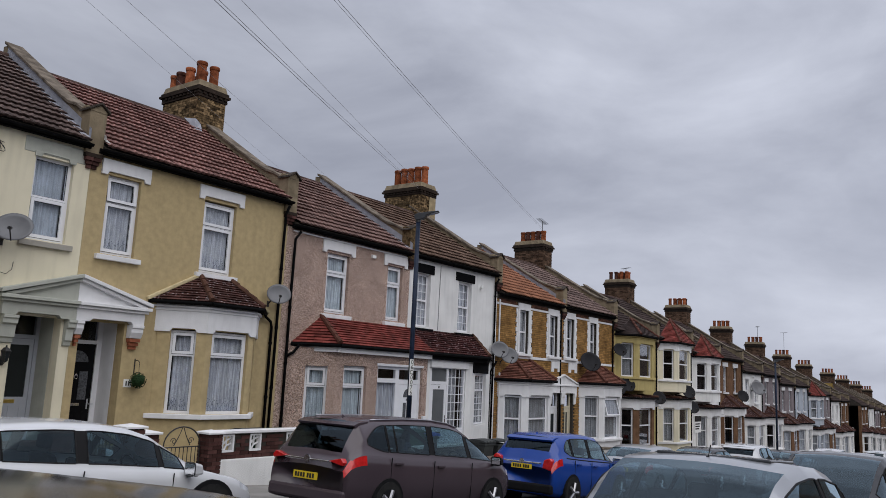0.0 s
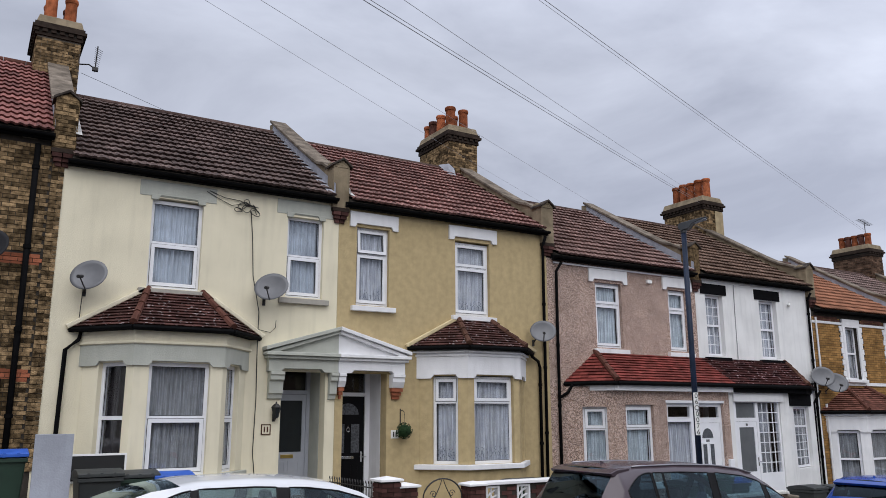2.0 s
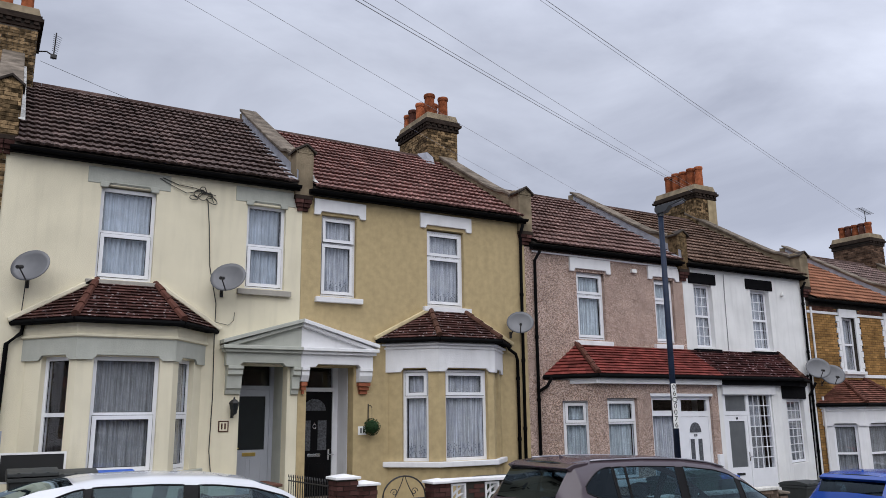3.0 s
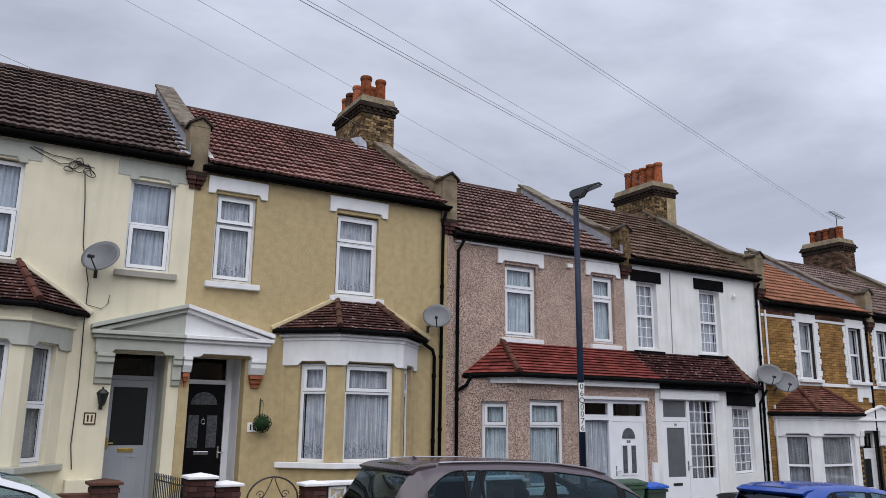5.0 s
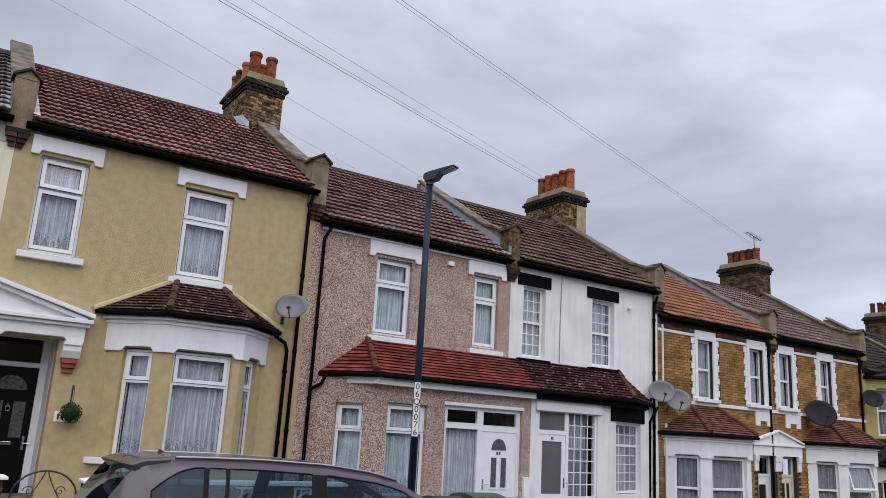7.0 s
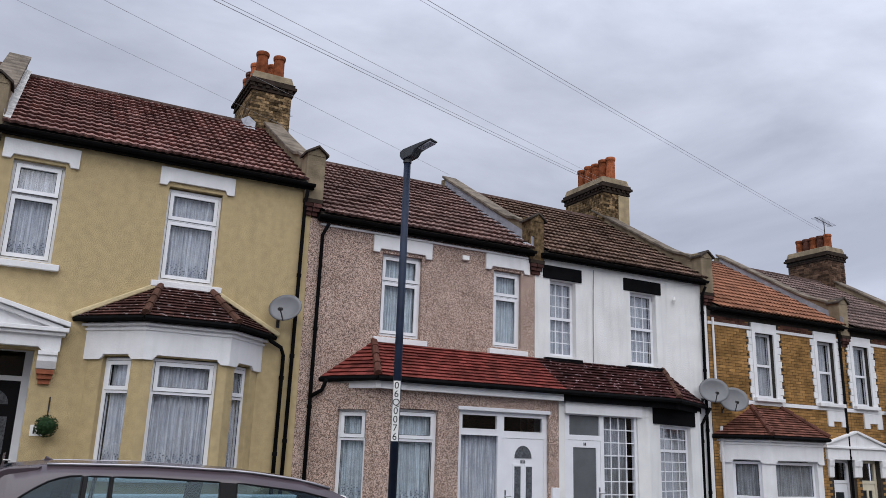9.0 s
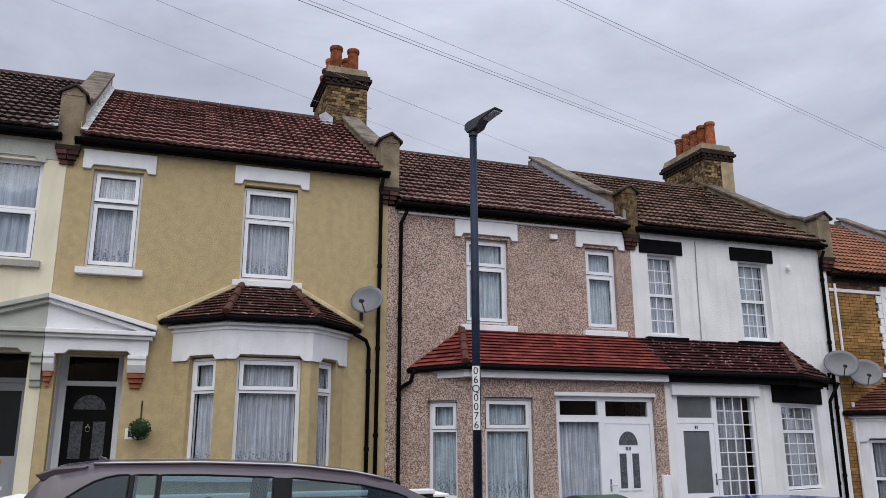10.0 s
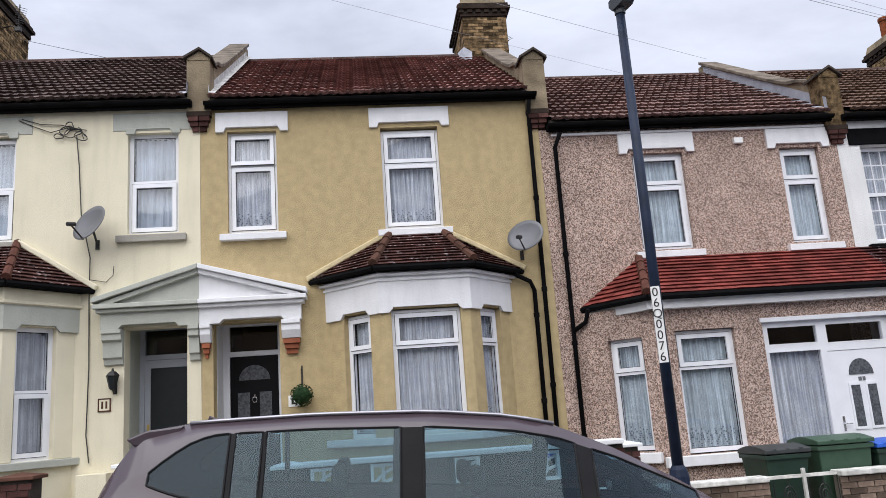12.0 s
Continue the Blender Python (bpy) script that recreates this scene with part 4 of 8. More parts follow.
for (p, q, _, _), ct in zip(cuts, ("darkcurtain", "netgrey", "netgrey")):
    window(bw, along(p, q, -0.1, 0.1), (q - p).length, 1.9, split=0.96, style="low" if ct == "netgrey" else "plain", curtain=ct, lace=False)
main_roof(hs, X_A + 0.16, X_B - 0.18, E0, 8.2, "tile_grey")
gutter(hs, X_A + 0.1, X_B - 0.1, E0 - 0.02)
parapet(hs, X_B, E0, 8.2, lead_side=2)

# mustard house
hm = house(X_B, X_C, "mustard textured render terraced house with white trim and bay window", base_of(X_B, X_C))
E1 = 5.27
shell(hm, X_B + 0.004, X_C, E1, [(0.0, 0.79, 3.19, 4.9), (2.5, 3.46, 3.13, 4.88), (-0.25, 0.76, b0, 1.76), (1.75, 4.3, b0 + 0.3, 1.8)], M["mustard"], b0)
for xa, xb, z in ((0.0, 0.79, 3.2), (2.5, 3.46, 3.15)):
    window(hm, at_facade(xa, 0.1, z), xb - xa, 1.7, split=1.12, style="all", curtain="net", tilt=4 if xa == 0 else 0, lace=True)
    lintel(hm, xa - 0.18, xb + 0.2, 4.9, 5.22, M["white"], 0.05, "white painted notched lintel")
    slab(hm, "window_sill", xa - 0.12, xb + 0.13, -0.1, 0.1, z - 0.14, z - 0.035, M["white"])
bw, cuts = bay(hm, (1.55, 0), (2.33, -0.76), (3.68, -0.76), (4.4, 0), b0, -0.13, 1.73, 2.29, M["mustard"], M["white"], 2.35, 3.03, 2.57, 3.42,
               ((0.3, 0.86), (0.16, 1.2), (0.26, 0.8)), sill_m=M["white"], fillet=M["palefillet"])
for p, q, _, _ in cuts:
    w = (q - p).length
    window(bw, along(p, q, -0.13, 0.1), w, 1.84, split=1.3, style="top", curtain="net", lace=True)
main_roof(hm, X_B + 0.18, X_C - 0.18, E1, 8.08, "tile_brown")
gutter(hm, X_B + 0.1, X_C - 0.02, E1 - 0.02)
parapet(hm, X_C, E1 - 0.1, 8.02, lead_side=0, post="cement")
chimney(hm, 4.6, 5.6, 3.65, 5.4, 6.9, 9.22, [(4.86, 3.98, 0.72, 0.16, 0), (5.28, 3.92, 0.68, 0.15, 0), (4.84, 4.5, 0.62, 0.145, 0), (5.25, 4.45, 0.66, 0.15, 0), (4.84, 4.95, 0.56, 0.15, 1), (5.25, 5.0, 0.6, 0.14, 1), (4.82, 5.25, 0.5, 0.13, 0)])
part("lead_apron", Geo().add([(4.46, 3.5, 7.75), (4.72, 3.46, 7.72), (4.76, 3.63, 8.0), (4.58, 3.63, 8.12), (4.5, 4.1, 8.2)], [(0, 1, 2, 3), (0, 3, 4)]), M["lead"], hm, "pale lead flashing at the foot of the stack")

# grey pebble-dashed house
E2 = 4.69
b1 = base_of(X_C, X_E) - 0.3
hg = house(X_C, X_D, "pebbledashed grey-brown terraced house with red lean-to roof", base_of(X_C, X_D))
shell(hg, X_C + 0.004, X_D, E2, [(6.75, 7.66, 2.57, 4.26), (9.4, 10.12, 2.58, 4.27), (6.2, 10.3, b1 + 0.3, 1.4)], M["pebble"], b1)
for xa, xb in ((6.75, 7.66), (9.4, 10.12)):
    window(hg, at_facade(xa, 0.1, 2.58), xb - xa, 1.68, split=1.12, style="all", curtain="netblue", tilt=0)
    lintel(hg, xa - 0.22, xb + 0.2, 4.27, 4.6, M["white"], 0.05, "white painted notched lintel")
    slab(hg, "window_sill", xa - 0.13, xb + 0.13, -0.1, 0.1, 2.42, 2.53, M["white"])
main_roof(hg, X_C + 0.18, X_D - 0.18, E2, 7.46, "tile_mid")
gutter(hg, X_C + 0.12, X_D - 0.1, E2 - 0.02, material="plastic")
slab(hg, "eaves_board", X_C + 0.2, X_D - 0.2, -0.05, -0.003, E2 - 0.08, E2 - 0.035, M["white"])
parapet(hg, X_D, E2, 7.46, lead_side=-1, post="stock")
# ground floor front, splayed at one end
a, b, c, d = Vector((5.5, 0, 0)), Vector((6.42, -0.9, 0)), Vector((10.46, -0.9, 0)), Vector((10.46, 0, 0))
g = Geo()
ms = along(a, b, 0)
ls = (b - a).length
g.wall(0, ls, b1, 1.56, 0, 0.2, [(0.5, 1.08, -0.62, 1.08)], ms)
g.wall(6.42, 10.46, b1, 1.56, -0.9, -0.7, [(6.74, 7.68, -0.7, 1.13), (8.13, 10.22, b1, 1.2)])
bw = part("bay_wall", g, M["pebble"], hg)
window(bw, ms @ Matrix.Translation((0.5, 0.1, -0.6)), 0.58, 1.68, split=1.16, style="top", curtain="netblue", lace=True)
window(bw, at_facade(6.74, -0.8, -0.68), 0.94, 1.8, split=1.25, style="top", curtain="netblue", lace=True)
part("bay_sill", Geo().box(6.35, 7.85, -1.02, -0.9, -0.85, -0.7), M["white"], bw, bevel=0.01)
part("bay_sill", Geo().box(0.35, 1.2, -0.1, 0.0, -0.78, -0.63, ms), M["white"], bw, bevel=0.01)

# white house
hw = house(X_D, X_E, "white rendered terraced house with black lintels and glazed porch", base_of(X_D, X_E))
shell(hw, X_D + 0.004, X_E, E2, [(10.9, 11.62, 2.52, 4.25), (13.24, 14.05, 2.5, 4.25), (10.7, 15.0, b1 + 0.3, 1.4)], M["whitewall"], b1)
for xa, xb in ((10.9, 11.62), (13.24, 14.05)):
    window(hw, at_facade(xa, 0.14, 2.52), xb - xa, 1.72, split=0.86, style="plain", curtain="net", bars=(3, 6))
    slab(hw, "lintel", xa - 0.2, xb + 0.16, -0.03, 0.05, 4.26, 4.56, M["blackpaint"], "black painted lintel")
    slab(hw, "window_sill", xa - 0.18, xb + 0.1, -0.12, 0.14, 2.36, 2.46, M["blackpaint"])
main_roof(hw, X_D + 0.18, X_E - 0.18, E2, 7.46, "tile_mossy")
gutter(hw, X_D + 0.1, X_E - 0.1, E2 - 0.02)
parapet(hw, X_E, E2 - 0.1, 7.4, lead_side=0)
chimney(hw, 15.55, 16.55, 3.7, 5.6, 6.3, 8.62, [(16.05, 3.92 + 0.36 * i, 0.8 + 0.03 * (i % 2), 0.15, 0) for i in range(5)])
part("render_patch", Geo().box(16.14, 16.562, 3.676, 3.9, 7.0, 8.24), M["f_patch"], hw, "pale rendered corner of the stack", bevel=0.01)
part("wall_cable", Geo().tube([(12.14, -0.012, 4.62), (12.11, -0.012, 3.6), (12.1, -0.012, 2.46)], 0.012, 6), M["wire"], hw)
g = Geo()
g.wall(10.47, 12.9, b1, 1.5, -0.9, -0.7, [(10.62, 12.56, b1, 1.28)])
mr = along((12.9, -0.9), (15.2, -0.15), 0)
lr = math.hypot(2.3, 0.75)
g.wall(0, lr, b1, 1.5, 0, 0.2, [(0.45, 1.9, -0.62, 1.1)], mr)
bw2 = part("bay_wall", g, M["whitewall"], hw)
window(bw2, mr @ Matrix.Translation((0.45, 0.1, -0.6)), 1.45, 1.7, split=1.15, style="plain", curtain="netgrey", bars=(4, 8))
part("black_panel", Geo().box(0.15, 2.1, -0.03, 0.0, 1.12, 1.52, mr), M["blackpaint"], bw2)


# the lean-to roof that runs over both ground floors
ze, zt = 1.66, 2.43
for hh, tile, quads, hips, fas in (
        (hg, "tile_red", [((5.6, -0.02, ze), (6.3, -1.14, ze), (6.66, -0.004, zt), (6.66, -0.004, zt)), ((6.3, -1.14, ze), (10.48, -1.14, ze), (10.48, -0.004, zt), (6.66, -0.004, zt))],
         [((6.3, -1.14, ze), (6.66, -0.004, zt))], "white"),
        (hw, "tile_dark", [((10.484, -1.14, ze), (13.6, -1.14, ze), (14.2, -0.004, zt - 0.03), (10.484, -0.004, zt)), ((13.6, -1.14, ze), (15.55, -0.02, ze), (14.2, -0.004, zt - 0.03), (14.2, -0.004, zt - 0.03))],
         [((13.6, -1.14, ze), (14.2, -0.004, zt - 0.03))], "blackpaint")):
    deck = Geo()
    gt = Geo()
    for q in quads:
        pts = [q[0], q[1], q[2]] + ([q[3]] if q[3] != q[2] else [])
        deck.add(pts + [(p[0], p[1], p[2] - 0.05) for p in pts], [tuple(range(len(pts))), tuple(range(len(pts), 2 * len(pts)))[::-1], (0, len(pts), len(pts) + 1, 1)])
        plain_tiles(gt, q, 0.2, 0.125)
    lr_ = part("lean_to_roof", deck, M["darkmortar"], hh)
    part("roof_tiles", gt, M[tile], lr_, kind="stuff")
    for p, q in hips:
        p, q = Vector(p), Vector(q)
        for i in range(4):
            part("hip_tile", Geo().tube([p + (q - p) * i / 4 + Vector((0, 0, 0.05)), p + (q - p) * (i + 1.05) / 4 + Vector((0, 0, 0.035))], 0.075, 8, 0.065), M["hip_red" if fas == "white" else "hip_brown"], lr_)
    ep = [Vector(quads[0][0]), Vector(quads[0][1])] + [Vector(quads[1][1])]
    if fas == "blackpaint":
        ep = [Vector(quads[0][0]), Vector(quads[0][1]), Vector(quads[1][1])]
    gg, gf = Geo(), Geo()
    for p, q in zip(ep, ep[1:]):
        gg.tube([p + Vector((0, 0, -0.03)), q + Vector((0, 0, -0.03))], 0.05, 8)
        u = (q - p).normalized()
        n = Vector((-u.y, u.x, 0))
        for o in (p,):
            gf.add([p + n * 0.09 + Vector((0, 0, -0.2)), q + n * 0.09 + Vector((0, 0, -0.2)), q + n * 0.09 + Vector((0, 0, -0.02)), p + n * 0.09 + Vector((0, 0, -0.02)),
                    p + n * 0.25 + Vector((0, 0, -0.2)), q + n * 0.25 + Vector((0, 0, -0.2))], [(0, 1, 2, 3), (0, 4, 5, 1)])
    part("gutter", gg, M["plastic"], lr_)
    part("fascia", gf, M[fas], lr_)


# ---- porch of the cream and mustard houses ----
def porch_half(parent, x0, x1, apex_right, material, brick_foot):
    """Half of the shared pediment hood with its frieze, mouldings and brackets."""
    hi, lo = (x1, x0) if apex_right else (x0, x1)
    za, zb = 2.6, 2.12
    s = 1 if apex_right else -1
    hood = part("porch_hood", Geo().prism([(lo + s * 0.06, zb), (hi, zb), (hi, za - 0.03)], -0.15, 0.0, "y"), material, parent, "painted pediment hood over the door")
    t = 0.075
    for k, (e, y) in enumerate(((0.0, -0.3), (-0.07, -0.24))):
        pts = [(lo - s * (0.06 - 0.1 * k), zb + e + 0.02), (hi, za + e), (hi, za + e + t), (lo - s * (0.06 - 0.1 * k), zb + e + 0.02 + t)]
        part("raking_cornice", Geo().prism(pts, y, -0.002, "y"), material, hood, bevel=0.008)
    a, b = min(lo, hi), max(lo, hi)
    part("cornice", Geo().box(a - (0.05 if apex_right else 0), b + (0 if apex_right else 0.05), -0.29, -0.001, zb - 0.07, zb + 0.0), material, hood, bevel=0.01)
    part("cornice", Geo().box(a - (0.01 if apex_right else 0), b + (0 if apex_right else 0.01), -0.23, -0.001, zb - 0.13, zb - 0.073), material, hood, bevel=0.01)
    n = 0.13
    q = [(a + (0.04 if apex_right else 0), 2.0), (a + (0.04 if apex_right else 0), 1.74), (a + 0.3, 1.74), (a + 0.36, 1.8), (b - 0.36, 1.8), (b - 0.3, 1.74), (b - (0 if apex_right else 0.04), 1.74), (b - (0 if apex_right else 0.04), 2.0)]
    part("frieze", Geo().prism(q, -0.16, -0.001, "y"), material, hood, bevel=0.008)
    outer = (lo + s * 0.06, lo + s * 0.36)
    inner = (hi - s * 0.17, hi)
    for u, v in (outer, inner):
        u, v = min(u, v), max(u, v)
        prof = [(-0.001, 1.2), (-0.05, 1.22), (-0.07, 1.3), (-0.11, 1.32), (-0.13, 1.55), (-0.19, 1.58), (-0.19, 1.66), (-0.22, 1.68), (-0.22, 1.738), (-0.001, 1.738)]
        if brick_foot:
            part("bracket", Geo().prism([(-0.001, 1.46)] + [(-0.13, 1.46)] + prof[5:], u + 0.012, v - 0.003, "x"), material, hood, bevel=0.006)
            for k in range(3):
                part("bracket_brick", Geo().box(u + 0.03 + 0.02 * k, v - 0.02 - 0.02 * k, -0.13 + 0.035 * k, 0.0, 1.38 - 0.078 * k, 1.45 - 0.078 * k), M["orangebrick"], hood)
        else:
            part("bracket", Geo().prism(prof, u + 0.012, v - 0.003, "x"), material, hood, bevel=0.006)
    return hood


porch_half(hs, -1.93, X_B, True, M["greygreen"], False)
porch_half(hm, X_B + 0.003, 1.16, False, M["white"], True)


def recess(parent, x0, x1, z0, z1, material, depth=0.86):
    """The lined recess before a door, with its step."""
    part("recess_lining", Geo().box(x0 - 0.03, x0 + 0.004, 0.29, depth, z0, z1), material, parent)
    part("recess_lining", Geo().box(x1 - 0.004, x1 + 0.03, 0.29, depth, z0, z1), material, parent)
    part("recess_lining", Geo().box(x0, x1, 0.29, depth, z1, z1 + 0.03), M["white"], parent)
    part("door_step", Geo().box(x0, x1, -0.25, depth, z0 - 0.15, z0), M["coping"], parent, bevel=0.01)


def handle(door, x, y, z, material):
    part("handle", Geo().box(x - 0.018, x + 0.018, y - 0.012, y, z - 0.11, z + 0.11).tube([(x, y - 0.01, z), (x, y - 0.06, z), (x + 0.1, y - 0.065, z)], 0.011, 8), M[material], door, bevel=0.003)


# cream house door: pale grey, glazed
zd = -0.8
recess(hs, -1.57, -0.64, zd, 1.87, M["greygreen"])
y = 0.8
g = Geo().wall(-1.57, -0.64, zd, 1.87, y, y + 0.09, [(-1.49, -0.72, zd, 1.33), (-1.49, -0.72, 1.41, 1.81)])
fr = part("door_frame", g, M["doorgrey"], hs)
p = part("fanlight_pane", Geo().box(-1.49, -0.72, y + 0.03, y + 0.036, 1.41, 1.81), M["pane"], fr)
p.visible_shadow = False
door = part("door", Geo().wall(-1.488, -0.722, zd + 0.01, 1.325, y + 0.02, y + 0.07, [(-1.4, -0.8, 0.16, 1.2)]), M["doorgrey"], hs, "pale grey door with dark glass", bevel=0.004)
part("door_glass", Geo().box(-1.4, -0.8, y + 0.04, y + 0.05, 0.16, 1.2), M["obscure"], door)
for a, b in ((-1.38, -1.13), (-1.08, -0.83)):
    part("door_panel", Geo().wall(a, b, -0.68, -0.02, y + 0.012, y + 0.022, [(a + 0.035, b - 0.035, -0.645, -0.055)]), M["doorgrey"], door, bevel=0.003)
part("letter_box", Geo().box(-1.24, -0.97, y + 0.005, y + 0.022, 0.04, 0.11), M["brass"], door, bevel=0.004)
handle(door, -1.43, y + 0.02, 0.2, "brass")

# mustard house door: black with a fan of patterned glass
recess(hm, -0.25, 0.76, zd, 1.87, M["white"])
g = Geo().wall(-0.25, 0.76, zd, 1.87, y, y + 0.09, [(-0.14, 0.64, zd, 1.3), (-0.14, 0.64, 1.38, 1.79)])
fr = part("door_frame", g, M["upvc"], hm)
p = part("fanlight_pane", Geo().box(-0.14, 0.64, y + 0.03, y + 0.036, 1.38, 1.79), M["pane"], fr)
p.visible_shadow = False
door = part("door", Geo().box(-0.135, 0.635, y + 0.02, y + 0.07, zd + 0.01, 1.295), M["doorblack"], hm, "glossy black door with patterned glass panels", bevel=0.004)
cx = 0.25
fan = [(cx - 0.25, 0.91)] + [(cx + 0.25 * math.cos(math.pi * i / 12), 0.91 + 0.24 * math.sin(math.pi * i / 12)) for i in range(13)][::-1]
part("fan_glass", Geo().prism(fan, y + 0.012, y + 0.022, "y"), M["leaded"], door)
for a in (cx - 0.27, cx + 0.08):
    part("door_glass", Geo().box(a, a + 0.19, y + 0.012, y + 0.022, 0.11, 0.71), M["leaded"], door)
    part("door_panel", Geo().wall(a, a + 0.19, -0.65, -0.15, y + 0.012, y + 0.022, [(a + 0.03, a + 0.16, -0.62, -0.18)]), M["doorblack"], door, bevel=0.003)
part("knocker", Geo().tube([(cx + 0.035 * math.cos(k * 0.5236), y + 0.0, 0.59 + 0.045 * math.sin(k * 0.5236)) for k in range(13)], 0.008, 6).box(cx - 0.012, cx + 0.012, y, y + 0.02, 0.62, 0.67), M["chrome"], door)
part("letter_box", Geo().box(cx - 0.14, cx + 0.14, y + 0.005, y + 0.022, -0.02, 0.04), M["chrome"], door, bevel=0.004)
handle(door, 0.57, y + 0.02, 0.02, "chrome")

# grey house porch: white frame, fanlights, curtained side light and door
y = -0.82
zg = -1.25
g = Geo().wall(8.13, 10.22, zg, 1.2, y, y + 0.09, [(8.21, 9.06, zg + 0.1, 0.72), (9.16, 10.14, zg, 0.68), (8.23, 9.04, 0.82, 1.1), (9.18, 10.12, 0.8, 1.1)])
fr = part("porch_frame", g, M["upvc"], hg, "white plastic porch frame")
part("porch_head", Geo().box(8.1, 10.25, y - 0.1, y, 1.17, 1.24), M["upvc"], fr, bevel=0.008)
for a, b, c, d in ((8.23, 9.04, 0.82, 1.1), (9.18, 10.12, 0.8, 1.1), (8.21, 9.06, zg + 0.1, 0.72)):
    p = part("pane", Geo().box(a, b, y + 0.03, y + 0.036, c, d), M["pane"], fr)
    p.visible_shadow = False
    part("gasket", Geo().wall(a - 0.004, b + 0.004, c - 0.004, d + 0.004, y - 0.006, y + 0.03, [(a + 0.012, b - 0.012, c + 0.012, d - 0.012)]), M["upvc"], fr)
part("curtain", curtain_geo(0.86, 1.86, at_facade(8.2, y + 0.13, zg + 0.1), seed=5), M["net"], fr, smooth=True)
door = part("door", Geo().box(9.165, 10.135, y + 0.01, y + 0.07, zg + 0.01, 0.675), M["upvc"], hg, "white panelled door with patterned glass", bevel=0.004)
cx = 9.65
fan = [(cx - 0.2, 0.3)] + [(cx + 0.2 * math.cos(math.pi * i / 12), 0.3 + 0.24 * math.sin(math.pi * i / 12)) for i in range(13)][::-1]
part("fan_glass", Geo().prism(fan, y - 0.002, y + 0.012, "y"), M["leaded"], door)
for a in (cx - 0.21, cx + 0.06):
    part("door_glass", Geo().box(a, a + 0.15, y - 0.002, y + 0.012, -0.48, 0.14), M["leaded"], door)
    part("door_panel", Geo().wall(a - 0.03, a + 0.18, -0.52, 0.18, y - 0.008, y + 0.012, [(a, a + 0.15, -0.48, 0.14)]), M["upvc"], door)
part("house_number_bars", Geo().box(cx - 0.06, cx - 0.01, y, y + 0.012, 0.2, 0.26).box(cx + 0.01, cx + 0.05, y, y + 0.012, 0.2, 0.26), M["dish"], door)
handle(door, 9.24, y + 0.01, -0.42, "chrome")
part("meter_box", Geo().box(10.26, 10.42, -0.98, -0.9, -0.75, -0.25), M["upvc"], hg, bevel=0.01)

# white house porch: glazed door and a leaded side light
y = -0.86
g = Geo().wall(10.62, 12.56, zg, 1.28, y, y + 0.1, [(10.76, 11.55, 0.8, 1.2), (10.72, 11.57, zg, 0.7), (11.66, 12.5, -0.65, 1.2)])
fr = part("porch_frame", g, M["upvc"], hw, "white porch frame")
part("porch_head", Geo().box(10.6, 12.66, -0.96, -0.9, 1.22, 1.5), M["white"], fr, bevel=0.01)
door = part("door", Geo().wall(10.725, 11.565, zg + 0.01, 0.695, y + 0.01, y + 0.06, [(10.86, 11.46, -0.6, 0.55)]), M["upvc"], hw, "white door with obscured glass", bevel=0.004)
part("door_glass", Geo().box(10.86, 11.46, y + 0.03, y + 0.04, -0.6, 0.55), M["frosted"], door)
part("house_number_bars", Geo().box(11.13, 11.15, y, y + 0.01, 0.59, 0.65).box(11.17, 11.19, y, y + 0.01, 0.59, 0.65), M["ink"], door)
part("letter_box", Geo().box(11.0, 11.3, y, y + 0.012, -0.8, -0.74), M["ink"], door)
handle(door, 11.53, y + 0.01, -0.35, "chrome")
part("fanlight_pane", Geo().box(10.76, 11.55, y + 0.04, y + 0.05, 0.8, 1.2), M["frosted"], fr)
for a, b in ((11.66, 12.5),):
    p = part("pane", Geo().box(a, b, y + 0.04, y + 0.046, -0.65, 1.2), M["pane"], fr)
    p.visible_shadow = False
    n = 4 if a < 12 else 2
    for i in range(1, n):
        part("glazing_bar", Geo().box(a + (b - a) * i / n - 0.01, a + (b - a) * i / n + 0.01, y + 0.025, y + 0.04, -0.65, 1.2), M["upvc"], fr)
    for j in range(1, 7):
        z = -0.65 + 1.85 * j / 7
        part("glazing_bar", Geo().box(a, b, y + 0.022, y + 0.04, z - 0.01, z + 0.01), M["upvc"], fr)
part("blind", curtain_geo(0.84, 0.8, at_facade(11.66, y + 0.3, 0.38), seed=9, depth=0.01), M["net"], fr, smooth=True)
part("blind", curtain_geo(0.88, 1.86, at_facade(11.64, y + 0.32, -0.66), seed=12, depth=0.01), M["netgrey"], fr, smooth=True)

# downpipes
pipe(hs, [(-5.28, -0.06, 2.36), (-5.3, -0.06, 2.2), (-5.5, -0.06, 2.02), (-5.52, -0.06, 0.8), (-5.56, -0.06, b0)])
pipe(hm, [(4.5, -0.16, 2.33), (4.56, -0.14, 2.24), (4.78, -0.08, 2.14), (4.84, -0.06, 2.0), (4.82, -0.06, b0)])
pipe(hm, [(5.02, -0.2, 5.22), (5.02, -0.08, 5.0), (5.02, -0.06, 4.0), (4.98, -0.06, b0)])
pipe(hg, [(5.5, -0.2, 4.62), (5.42, -0.08, 4.4), (5.42, -0.06, 3.0), (5.4, -0.06, b1)])
pipe(hg, [(5.62, -0.3, 1.6), (5.6, -0.15, 1.42), (5.42, -0.07, 1.3)])
pipe(hw, [(15.55, -0.2, 4.62), (15.55, -0.06, 4.4), (15.5, -0.06, b1)])
pipe(hw, [(15.4, -0.3, 1.6), (15.3, -0.1, 1.2), (15.3, -0.06, b1)])

